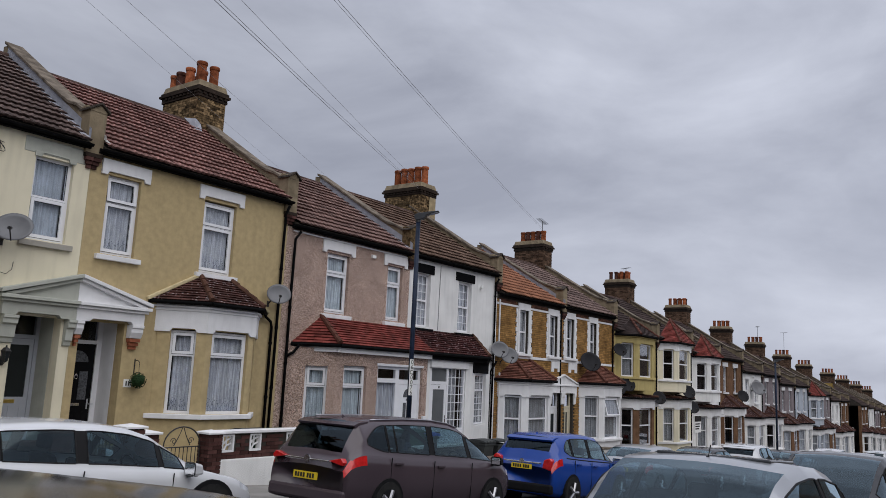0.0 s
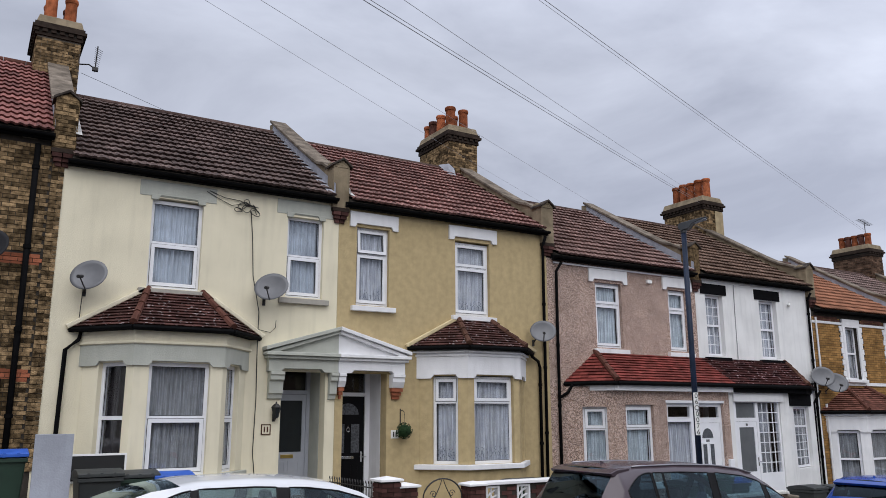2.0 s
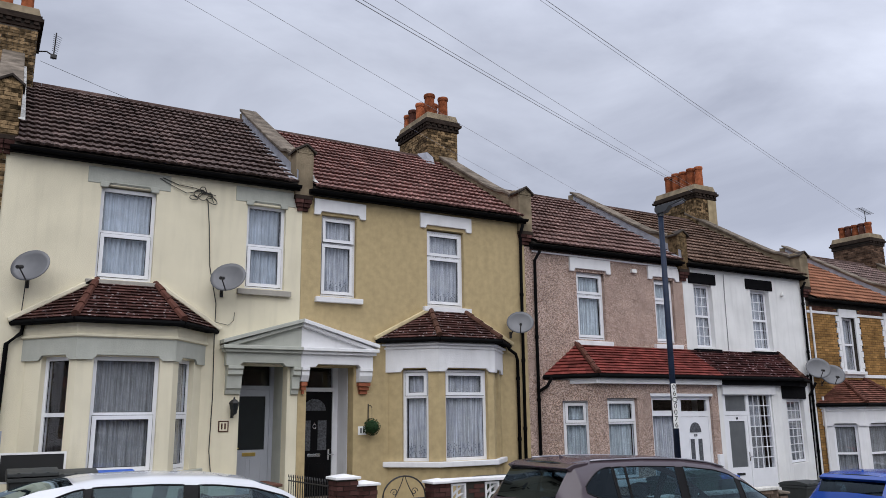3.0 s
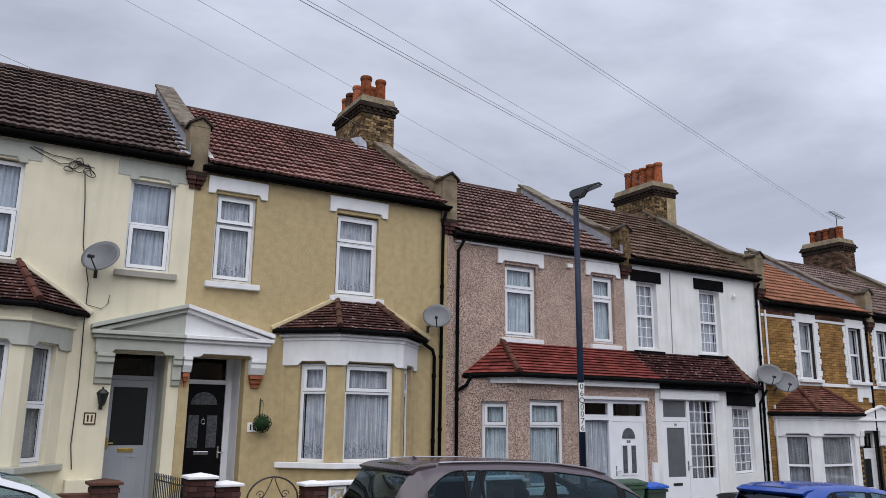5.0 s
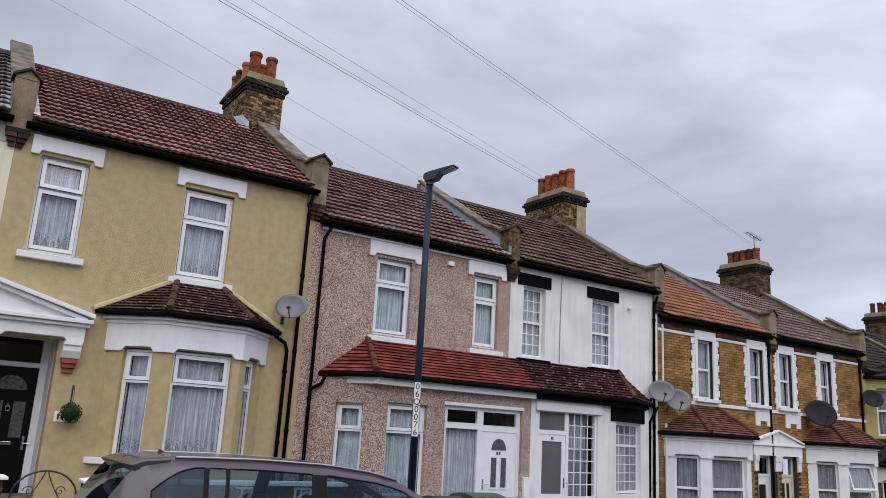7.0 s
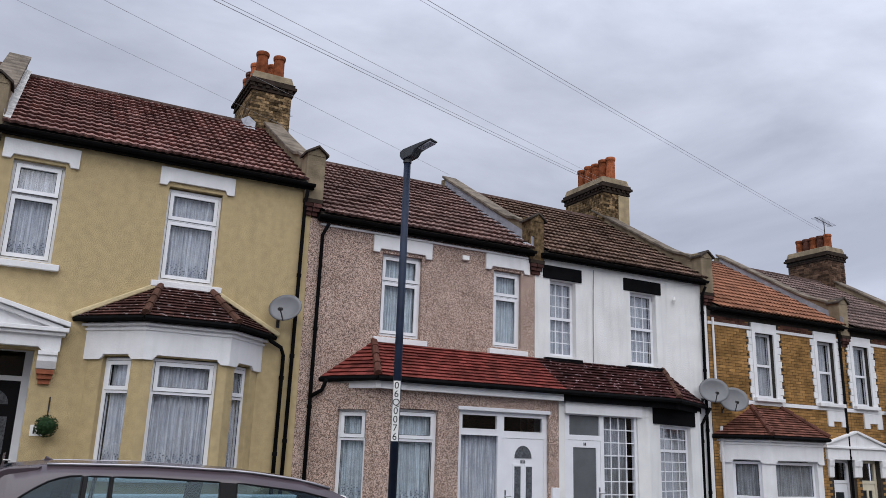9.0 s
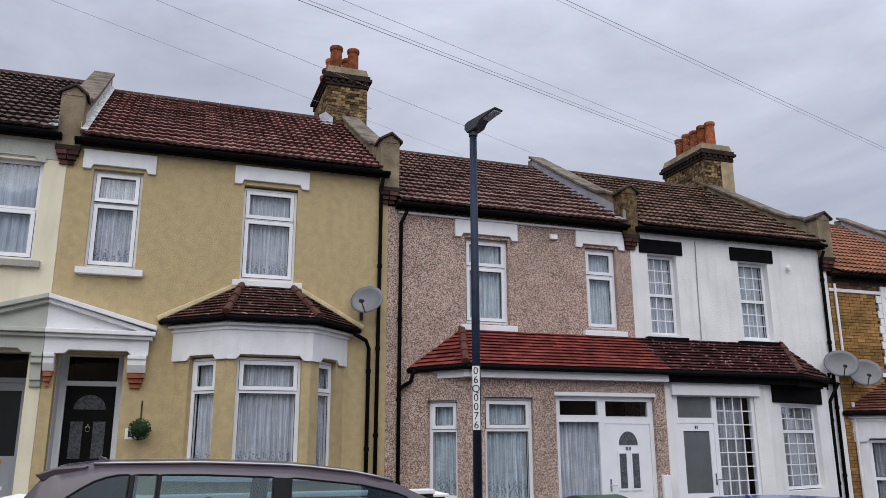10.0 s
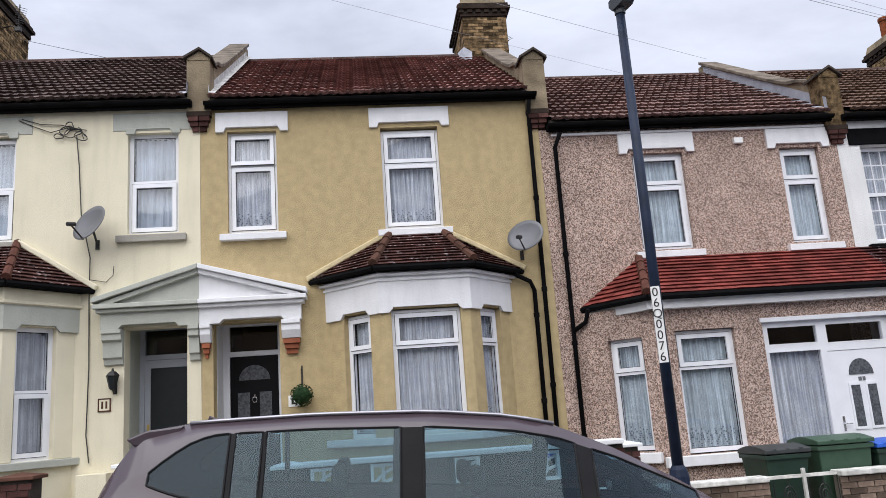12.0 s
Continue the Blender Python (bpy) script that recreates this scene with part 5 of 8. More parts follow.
# cable on the cream front, in loops under the eaves
path = [(-2.35, -0.03, 4.9), (-2.3, -0.03, 4.4), (-2.25, -0.03, 3.6), (-2.1, -0.03, 2.9), (-2.1, -0.03, 2.2), (-2.08, -0.03, 1.2), (-2.1, -0.03, 0.2), (-2.05, -0.03, -0.2)]
part("cable", Geo().tube(path, 0.009, 6), M["iron"], hs)
for k, (cx, cz, r) in enumerate(((-2.52, 5.02, 0.09), (-2.4, 4.96, 0.11), (-2.62, 4.9, 0.06), (-2.28, 4.88, 0.09), (-2.45, 5.06, 0.07))):
    part("cable_loop", Geo().tube([(cx + r * (1 + 0.3 * math.sin(a * 0.9 + k)) * math.cos(a * 0.45), -0.03 - 0.008 * k, cz + r * (0.8 + 0.3 * math.cos(a * 0.7 + k)) * math.sin(a * 0.45)) for a in range(17)], 0.008, 6), M["iron"], hs)
part("cable_loop", Geo().tube([(-3.25, -0.03, 5.2), (-3.0, -0.03, 5.08), (-2.75, -0.03, 4.98), (-2.5, -0.03, 5.05), (-2.2, -0.03, 5.0)], 0.007, 6), M["iron"], hs)
part("cable_loop", Geo().tube([(-3.2, -0.03, 5.22), (-2.9, -0.03, 5.12), (-2.6, -0.03, 5.1), (-2.3, -0.03, 5.02), (-2.24, -0.03, 4.85)], 0.007, 6), M["iron"], hs)
part("cable_loop", Geo().tube([(-2.1, -0.03, 2.55), (-1.85, -0.03, 2.5), (-1.75, -0.03, 2.6), (-1.74, -0.03, 2.75)], 0.006, 6), M["iron"], hs)
part("cable", Geo().tube([(-5.3, -0.03, 3.2), (-5.33, -0.03, 2.4)], 0.008, 6), M["iron"], hs)


# ---- brick house beside the cream one ----
E_A = 5.72
ha = house(-11.2, X_A, "sooty yellow brick terraced house with red tiled roof", base_of(-11.2, X_A))
bA = base_of(-11.2, X_A) - 0.3
core = Geo().wall(-11.2, X_A, bA, E_A, 0.012, 0.28, [(-8.9, -7.9, 3.7, 5.4)])
part("front_wall", core, M["darkmortar"], ha)
g = Geo()
brick_face(g, (-9.4, 0.012, bA), (1, 0, 0), (0, -1, 0), 9.4 + X_A - 0.15, E_A - bA - 0.1, rng=random.Random(4), skip=lambda p, q, z0, z1: (0.4 < p < 1.6 and 3.6 < z0 + bA < 5.5) or (3.42 < z0 + bA < 3.62) or (1.45 < z0 + bA < 1.65))
part("brickwork", g, M["stock"], ha, kind="stuff")
for zz in (3.43, 1.46):
    g = Geo()
    brick_face(g, (-9.4, 0.012, zz), (1, 0, 0), (0, -1, 0), 9.4 + X_A - 0.15, 0.21, rng=random.Random(5))
    part("brick_band", g, M["orangebrick"], ha, "band of orange brick", kind="stuff")
main_roof(ha, -11.0, X_A - 0.18, E_A, 8.75, "tile_pink", single=False, ridge_m="hip_red")
gutter(ha, -11.2, X_A - 0.15, E_A - 0.02)
parapet(ha, X_A, E_A - 0.05, 8.7, lead_side=2, post="stock")
g = Geo()
brick_face(g, (X_A - 0.19, -0.1, E_A - 0.1), (1, 0, 0), (0, -1, 0), 0.38, 1.0, rng=random.Random(8))
brick_face(g, (X_A + 0.19, -0.1, E_A - 0.1), (0, 1, 0), (1, 0, 0), 0.34, 0.95, rng=random.Random(9))
part("post_brickwork", g, M["stock"], ha, kind="stuff")
g = Geo()
brick_face(g, (X_A - 0.14, -0.004, 0.0), (1, 0, 0), (0, -1, 0), 0.2, E_A - 0.4, rng=random.Random(10))
part("corner_brickwork", g, M["stock"], ha, kind="stuff")
chimney(ha, -6.35, -5.42, 3.7, 5.3, 7.4, 9.75, [(-6.1, 4.0, 0.75, 0.14, 0), (-5.68, 4.0, 0.7, 0.14, 0), (-6.1, 4.6, 0.7, 0.13, 0), (-5.68, 4.6, 0.7, 0.13, 1)])
pipe(ha, [(-6.25, -0.06, E_A - 0.1), (-6.25, -0.06, bA)], 0.05)
pipe(ha, [(-6.75, -0.06, 1.6), (-6.45, -0.06, 1.5), (-6.45, -0.06, bA)], 0.03)
window(ha, at_facade(-8.9, 0.1, 3.7), 1.0, 1.7, split=0.9, curtain="net")
bay(ha, (-10.4, 0), (-9.7, -0.8), (-7.9, -0.8), (-7.1, 0), bA, 0.4, 2.3, 2.8, M["white"], M["white"], 2.86, 3.55, -9.4, -8.2, ((0.3, 0.9), (0.3, 1.5), (0.3, 0.9)))


# ---- yellow brick pair beyond the white house ----
def quoins(parent, x, z0, z1, side, w=0.1):
    z, k = z0, 0
    while z < z1:
        part("quoin_stone", Geo().box(x if side > 0 else x - w - 0.05 * (k % 2), x + w + 0.05 * (k % 2) if side > 0 else x, -0.03, -0.002, z, min(z + 0.17, z1)), M["white"], parent)
        z += 0.18
        k += 1


E3 = 4.04
X_F, X_G = 21.05, 26.35
b2 = base_of(X_E, X_G) - 0.3
for x0, x1, wx, bx, tile, door_x, lbl in ((X_E, X_F, (17.42, 19.86), (16.0, 19.4), "tile_orange", 20.12, "golden brick terraced house with white trim and orange tiled roof"),
                                           (X_F, X_G, (21.38, 23.66), (22.7, 26.1), "tile_grey", 21.3, "golden brick terraced house with white trim and dark tiled roof")):
    hb = house(x0, x1, lbl, base_of(x0, x1))
    holes = [(w, w + 0.7, 1.98, 3.66) for w in wx] + [(bx[0] + 0.5, bx[1] - 0.5, b2 + 0.3, 0.4), (door_x, door_x + 0.8, b2, 0.5)]
    part("front_wall", Geo().wall(x0 + 0.004, x1, b2, E3 + 0.05, 0.0, 0.28, holes), M["darkmortar"], hb)
    g = Geo()
    sk = lambda p, q, z0, z1, x0=x0, wx=wx, bx=bx, door_x=door_x: any(w - 0.14 < x0 + q and x0 + p < w + 0.84 and 1.75 < z0 + b2 < 4.05 for w in wx) or (z0 + b2 < 1.0 and bx[0] + 0.1 < x0 + q and x0 + p < bx[1] - 0.1) or (z0 + b2 < 0.6 and door_x - 0.02 < x0 + q and x0 + p < door_x + 0.82)
    brick_face(g, (x0 + 0.01, 0.0, b2), (1, 0, 0), (0, -1, 0), x1 - x0 - 0.02, E3 - b2 - 0.12, rng=random.Random(int(x0)), skip=sk)
    part("brickwork", g, M["golden"], hb, kind="stuff")
    for a, b in (((x0, x1)),):
        slab(hb, "string_course", a, b, -0.04, -0.002, 1.78, 1.88, M["white"])
        slab(hb, "eaves_band", a, b, -0.035, -0.002, 3.72, 3.8, M["white"])
    for w in wx:
        window(hb, at_facade(w, 0.1, 1.98), 0.7, 1.68, split=0.84, style="plain", curtain="netgrey")
        part("window_surround", Geo().wall(w - 0.12, w + 0.82, 1.86, 3.92, -0.045, -0.002, [(w, w + 0.7, 1.98, 3.66)]), M["white"], hb, bevel=0.008)
        quoins(hb, w - 0.122, 1.9, 3.7, -1)
        quoins(hb, w + 0.822, 1.9, 3.7, 1)
        slab(hb, "window_sill", w - 0.18, w + 0.88, -0.14, 0.1, 1.88, 1.975, M["white"])
    mid = (bx[0] + bx[1]) / 2
    bwx, cuts = bay(hb, (bx[0], 0), (bx[0] + 0.75, -0.8), (bx[1] - 0.75, -0.8), (bx[1], 0), b2, -1.4, 0.4, 0.92, M["white"], M["white"], 0.98, 1.72, mid - 0.55, mid + 0.55,
                    ((0.25, 0.9), (0.2, bx[1] - bx[0] - 1.7), (0.2, 0.85)), hip="hip_red", tile="tile_rust")
    for p, q, _, _ in cuts:
        window(bwx, along(p, q, -1.4, 0.1), (q - p).length, 1.78, split=0.95, style="top" if (q - p).length > 1 and x0 > 20 else "plain", curtain="netgrey", tilt=14 if (q - p).length > 1 and x0 > 20 else 0)
    s = x0 < 20
    dm = M["upvc"] if s else M["doorcream"]
    frd = part("door_frame", Geo().wall(door_x, door_x + 0.8, b2, 0.5, 0.12, 0.2, [(door_x + 0.08, door_x + 0.72, b2, -0.12), (door_x + 0.08, door_x + 0.72, -0.04, 0.42)]), dm, hb)
    p = part("fanlight_pane", Geo().box(door_x + 0.08, door_x + 0.72, 0.15, 0.156, -0.04, 0.42), M["pane"], frd)
    p.visible_shadow = False
    part("door", Geo().wall(door_x + 0.085, door_x + 0.715, b2 + 0.2, -0.125, 0.14, 0.19, [(door_x + 0.2, door_x + 0.36, -1.2, -0.3), (door_x + 0.44, door_x + 0.6, -1.2, -0.3)] if not s else [(door_x + 0.22, door_x + 0.58, -1.2, -0.35)]), dm, hb, bevel=0.005)
    part("door_glass", Geo().box(door_x + 0.2, door_x + 0.6, 0.16, 0.17, -1.2, -0.3), M["obscure"], hb)
    # shared white pediment on brackets
    xa, xb = (19.86, 21.1) if s else (21.104, 22.34)
    ap = xb if s else xa
    lo = xa if s else xb
    part("pediment", Geo().prism([(lo, 0.86), (ap, 0.86), (ap, 1.22)], -0.08, -0.002, "y"), M["white"], hb)
    d = 1 if s else -1
    part("raking_cornice", Geo().prism([(lo - d * 0.07, 0.865), (ap, 1.22), (ap, 1.285), (lo - d * 0.07, 0.925)], -0.14, -0.002, "y"), M["white"], hb, bevel=0.008)
    part("cornice", Geo().box(xa - (0.07 if s else 0), xb + (0 if s else 0.07), -0.13, -0.002, 0.79, 0.858), M["white"], hb, bevel=0.01)
    part("porch_frieze", Geo().box(xa, xb, -0.08, -0.002, 0.5, 0.788), M["white"], hb)
    for u in ((19.9, 20.1), (20.94, 21.098)) if s else ((22.12, 22.3), (21.106, 21.26)):
        part("bracket", Geo().prism([(-0.002, 0.02), (-0.06, 0.05), (-0.07, 0.3), (-0.09, 0.34), (-0.1, 0.498), (-0.002, 0.498)], u[0], u[1], "x"), M["white"], hb, bevel=0.008)
    # apron with a notch under the window beside the party wall
    xc = 20.45 if s else 22.0
    part("apron", Geo().prism([(xc - 0.4, 1.777), (xc - 0.4, 1.36), (xc - 0.17, 1.36), (xc - 0.17, 1.5), (xc + 0.17, 1.5), (xc + 0.17, 1.36), (xc + 0.4, 1.36), (xc + 0.4, 1.777)], -0.05, -0.002, "y"), M["white"], hb, bevel=0.006)
    ge = Geo()
    brick_face(ge, (x0 + 0.1, -0.012, 3.81), (1, 0, 0), (0, -1, 0), x1 - x0 - 0.3, 0.2, rng=random.Random(int(x0) + 3), skip=lambda p, q, z0, z1, x0=x0, wx=wx: any(w - 0.14 < x0 + 0.1 + q and x0 + 0.1 + p < w + 0.84 for w in wx))
    part("eaves_brickwork", ge, M["bandbrick"], hb, "dark red brick course", kind="stuff")
    if s:
        part("downpipe", Geo().tube([(15.98, -0.07, 1.2), (15.98, -0.07, b2)], 0.035, 8).tube([(15.9, -0.05, 3.9), (15.9, -0.05, 1.8)], 0.03, 8).tube([(15.98, -0.07, 0.95), (16.5, -0.07, 0.95)], 0.035, 8), M["white"], hb, "white plastic pipe")
    main_roof(hb, x0 + 0.16, x1 - 0.18, E3, 6.75, tile, single=False)
    gutter(hb, x0 + 0.1, x1 - 0.1, E3 - 0.02)
    parapet(hb, x1, E3 - 0.05, 6.72, lead_side=-1 if s else 0)
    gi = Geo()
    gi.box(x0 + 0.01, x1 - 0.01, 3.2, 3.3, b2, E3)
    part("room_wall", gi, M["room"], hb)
    pipe(hb, [(x1 - 0.25, -0.06, E3 - 0.1), (x1 - 0.25, -0.06, b2)])
    if not s:
        chimney(hb, 25.9, 26.85, 3.7, 5.4, 5.7, 7.95, [(26.35, 3.95 + 0.3 * i, 0.6, 0.14, i % 2) for i in range(5)], "darkstock")


# ---- the street's further houses ----
def far_house(x0, x1, eave, colour, style, tile="tile_far", stack=True, lower="whitewall", seed=0):
    """A terraced house of the further row: openings, bay, roof with parapet and stack."""
    rng = random.Random(seed)
    lbl = {"bay2": "terraced house with two-storey bay", "gable": "terraced house with gabled bay", "flat": "terraced house with ground floor bay"}[style]
    names = {"f_yellow": "pale yellow", "whitewall": "white rendered", "f_grey": "mauve-grey rendered", "f_brown": "brown brick", "f_blue": "pale blue rendered", "cream": "cream rendered"}
    hf = house(x0, x1, names[colour] + " " + lbl + " in the row", base_of(x0, x1))
    bz = base_of(x0, x1) - 0.3
    w = x1 - x0
    ww = [(x0 + 0.9, x0 + 1.75), (x1 - 2.0, x1 - 1.15)] if style == "flat" else [(x1 - 1.5, x1 - 0.75)]
    g0, g1 = eave - 5.3, eave - 3.55
    holes = [(a, b, eave - 2.05, eave - 0.4) for a, b in ww] + [(x1 - 1.4, x1 - 0.55, bz, g1)]
    if style != "flat":
        holes += [(x0 + 0.8, x1 - 2.2, eave - 2.0, eave - 0.4), ]
    holes += [(x0 + 0.8, x1 - 2.2, g0, g1)]
    part("front_wall", Geo().wall(x0 + 0.004, x1, bz, eave + 0.05, 0, 0.28, holes), M[colour], hf)
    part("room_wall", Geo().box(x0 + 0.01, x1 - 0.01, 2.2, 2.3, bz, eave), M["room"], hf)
    for a, b in ww:
        window(hf, at_facade(a, 0.1, eave - 2.05), b - a, 1.65, split=0.85, curtain=rng.choice(("net", "netgrey", None)))
        slab(hf, "lintel", a - 0.15, b + 0.15, -0.04, 0.05, eave - 0.4, eave - 0.12, M["white"])
        slab(hf, "window_sill", a - 0.12, b + 0.12, -0.1, 0.1, eave - 2.17, eave - 2.06, M["white"])
    a, b = x0 + 0.3, x1 - 1.75
    sides = ((0.25, 0.85), (0.25, b - a - 1.65), (0.25, 0.85))
    if style == "flat":
        bwf, cuts = bay(hf, (a, 0), (a + 0.7, -0.8), (b - 0.7, -0.8), (b, 0), bz, g0, g1, g1 + 0.5, M[lower], M["white"], g1 + 0.56, g1 + 1.25, (a + b) / 2 - 0.5, (a + b) / 2 + 0.5, sides)
        for p, q, _, _ in cuts:
            window(bwf, along(p, q, g0, 0.1), (q - p).length, g1 - g0, split=0.95, curtain=rng.choice(("netgrey", "net", None)))
    else:
        top = eave - 0.1
        bwf, cuts = bay(hf, (a, 0), (a + 0.7, -0.8), (b - 0.7, -0.8), (b, 0), g1 + 0.85, eave - 2.05, eave - 0.45, top, M[colour], M["white"] if colour != "f_yellow" else M["f_yellow"], top + 0.05, top + (1.35 if style == "gable" else 0.9), (a + b) / 2 - 0.06, (a + b) / 2 + 0.06, sides, tile="tile_red" if style == "gable" else "tile_far", hip="hip_red")
        for p, q, _, _ in cuts:
            window(bwf, along(p, q, eave - 2.05, 0.1), (q - p).length, 1.6, split=0.85, curtain=rng.choice(("darkcurtain", "netgrey", None)))
        bwf, cuts = bay(hf, (a, 0), (a + 0.7, -0.8), (b - 0.7, -0.8), (b, 0), bz, g0, g1, g1 + 0.5, M[colour if style == "gable" else lower], M["white"], g1 + 0.52, g1 + 0.6, a + 0.9, b - 0.9, sides)
        for p, q, _, _ in cuts:
            window(bwf, along(p, q, g0, 0.1), (q - p).length, g1 - g0, split=0.95, curtain=rng.choice(("netgrey", "darkcurtain", None)))
    part("door", Geo().box(x1 - 1.38, x1 - 0.57, 0.5, 0.56, bz + 0.3, g1 - 0.05), M[rng.choice(("upvc", "hip_brown", "doorblack"))], hf, bevel=0.01)
    part("porch_hood", Geo().box(x1 - 1.7, x1 - 0.25, -0.35, 0.0, g1 + 0.05, g1 + 0.35), M["white"], hf, bevel=0.03)
    main_roof(hf, x0 + 0.1, x1 - 0.16, eave, eave + 2.75, tile, single=False)
    gutter(hf, x0 + 0.1, x1 - 0.1, eave - 0.02)
    parapet(hf, x1, eave - 0.05, eave + 2.7, lead_side=0)
    pipe(hf, [(x1 - 0.15, -0.06, eave - 0.1), (x1 - 0.15, -0.06, bz)])
    if stack:
        chimney(hf, x1 - 0.47, x1 + 0.47, 3.7, 5.3, eave + 1.7, eave + 3.95, [(x1 - 0.2, 3.95 + 0.35 * i, 0.55, 0.12, rng.random() < 0.4) for i in range(4)] + [(x1 + 0.2, 4.0 + 0.35 * i, 0.55, 0.13, rng.random() < 0.5) for i in range(3)], "darkstock")
    return hf


rows = [(26.35, 31.9, 3.42, "f_yellow", "bay2", False), (31.9, 37.4, 3.4, "cream", "gable", True), (37.4, 42.8, 2.9, "whitewall", "gable", False), (42.8, 48.0, 2.85, "f_brown", "flat", True),
        (48.0, 53.3, 2.15, "whitewall", "flat", False), (53.3, 58.6, 2.1, "f_grey", "flat", True), (58.6, 63.9, 1.5, "f_grey", "flat", False), (63.9, 69.2, 1.45, "f_blue", "flat", True),
        (69.2, 74.5, 0.85, "f_blue", "gable", False), (74.5, 79.8, 0.8, "f_grey", "flat", True), (79.8, 85.1, 0.25, "whitewall", "flat", False), (85.1, 90.4, 0.2, "f_brown", "flat", True)]
for i, (x0, x1, ev, col, sty, st) in enumerate(rows):
    far_house(x0, x1, ev, col, sty, stack=st, seed=i, lower="whitewall" if i % 3 else "f_brown")
# beyond the side street
for i in range(7):
    x0 = 99 + 5.4 * i
    far_house(x0, x0 + 5.4, -0.3 - 0.28 * i, ("f_brown", "whitewall", "f_grey")[i % 3], "flat", stack=i % 2 == 0, seed=40 + i)


# the house across the side street, its mossy roof turned to the row
hx = thing("end_house", (95, 2, ground_z(95)), "brown house with a mossy ochre roof slope", "house")
bz = ground_z(96) - 0.3
part("wall", Geo().box(92.5, 98.5, 2.7, 10.0, bz, 0.35), M["f_brown"], hx, bevel=0.02)
part("roof", Geo().prism([(92.1, 0.3), (98.9, 0.3), (95.6, 2.3)], 2.4, 10.3, "y"), mat("mossy_roof", (0.12, 0.08, 0.022), 0.85, 0.35, 1.0, 0.5, 20), hx)
for zz in (-1.4, -4.4):
    window(hx, along((92.5, 8.6), (92.5, 7.2), zz, -0.02), 1.4, 1.6, split=0.8, curtain=None)
    window(hx, along((92.5, 5.4), (92.5, 4.2), zz, -0.02), 1.2, 1.6, split=0.8, curtain=None)
part("side_hoarding", Geo().box(91.9, 92.1, -0.2, 3.0, bz, -2.6), M["whitewall"], hx)


# ---- garden walls, gates, railings ----
def brick_parts(parent, o, u, nrm, w, h, material, bl=0.215, bh=0.065, j=0.01, skip=None):
    """Single bricks in bond, each its own object on shared meshes."""
    o, u, nrm = Vector(o), Vector(u), Vector(nrm)
    rng = random.Random(int(o.x * 31))
    made = {}
    base = where(parent)
    r = 0
    while (r + 1) * (bh + j) <= h + 0.02:
        x = -(r % 2) * (bl + j) / 2
        while x < w - 0.02:
            p, q = max(x, 0), min(x + bl, w)
            if q - p > 0.04 and not (skip and skip(o.x + p, o.x + q, o.z + r * (bh + j))):
                k = round(q - p, 2)
                if k not in made:
                    g = Geo().box(0, k, -0.014, 0.02, 0, bh)
                    made[k] = g.mesh("brick", material)
                ob = new("brick", made[k])
                ob.parent = parent
                ob.matrix_parent_inverse = Matrix.Translation(-base)
                a = o + u * p + Vector((0, 0, r * (bh + j))) + nrm * rng.random() * 0.005
                ob.matrix_basis = Matrix(((u.x, -nrm.x, 0, a.x), (u.y, -nrm.y, 0, a.y), (0, 0, 1, a.z), (0, 0, 0, 1)))
            x += bl + j
        r += 1


def pier(x0, x1, y0, y1, top, brick, label, cap="white"):
    z0 = ground_z((x0 + x1) / 2) + 0.1
    t = thing("gate_pier", ((x0 + x1) / 2, (y0 + y1) / 2, z0), label, "pier", "gate piers")
    part("core", Geo().box(x0 + 0.012, x1 - 0.012, y0 + 0.012, y1 - 0.012, z0, top - 0.08), M["darkmortar"], t)
    brick_parts(t, (x0, y0 + 0.014, z0), (1, 0, 0), (0, -1, 0), x1 - x0, top - 0.09 - z0, M[brick])
    brick_parts(t, (x0 + 0.014, y1, z0), (0, -1, 0), (-1, 0, 0), y1 - y0, top - 0.09 - z0, M[brick])
    cx, cy = (x0 + x1) / 2, (y0 + y1) / 2
    e = 0.04
    part("cap", Geo().add([(x0 - e, y0 - e, top - 0.085), (x1 + e, y0 - e, top - 0.085), (x1 + e, y1 + e, top - 0.085), (x0 - e, y1 + e, top - 0.085),
                           (x0 - e, y0 - e, top - 0.045), (x1 + e, y0 - e, top - 0.045), (x1 + e, y1 + e, top - 0.045), (x0 - e, y1 + e, top - 0.045), (cx, cy, top)],
                          [(0, 1, 5, 4), (1, 2, 6, 5), (2, 3, 7, 6), (3, 0, 4, 7), (3, 2, 1, 0), (4, 5, 8), (5, 6, 8), (6, 7, 8), (7, 4, 8)]), M[cap], t, "painted pyramid cap" if cap == "white" else "", bevel=0.008)
    return t


# mustard garden: piers, gate, brick wall with pierced blocks over a rendered base
pier(-0.79, -0.43, -2.9, -2.55, -0.12, "redbrick", "dark red brick gate pier with a white cap")
pier(-0.36, 0.01, -2.72, -2.4, -0.25, "redbrick", "lower dark red brick pier with a white cap")
pier(0.97, 1.29, -2.9, -2.58, -0.27, "redbrick", "dark red brick gate pier with a white cap")
wx0, wx1 = 1.29, 5.15
wm = thing("garden_wall", ((wx0 + wx1) / 2, -2.7, ground_z(3) + 0.1), "dark red brick garden wall with white pierced blocks and white base", "wall")
blocks = [1.38, 2.08, 3.08, 4.05]
hol = [(b, b + 0.3, -0.72, -0.38) for b in blocks]
part("core", Geo().wall(wx0, wx1, -0.85, -0.36, -2.77, -2.62, hol), M["darkmortar"], wm)
sk = lambda p, q, z: any(b - 0.01 < q and p < b + 0.31 and -0.77 < z < -0.35 for b in blocks)
brick_parts(wm, (wx0, -2.77, -0.85), (1, 0, 0), (0, -1, 0), wx1 - wx0, 0.5, M["redbrick"], skip=sk)
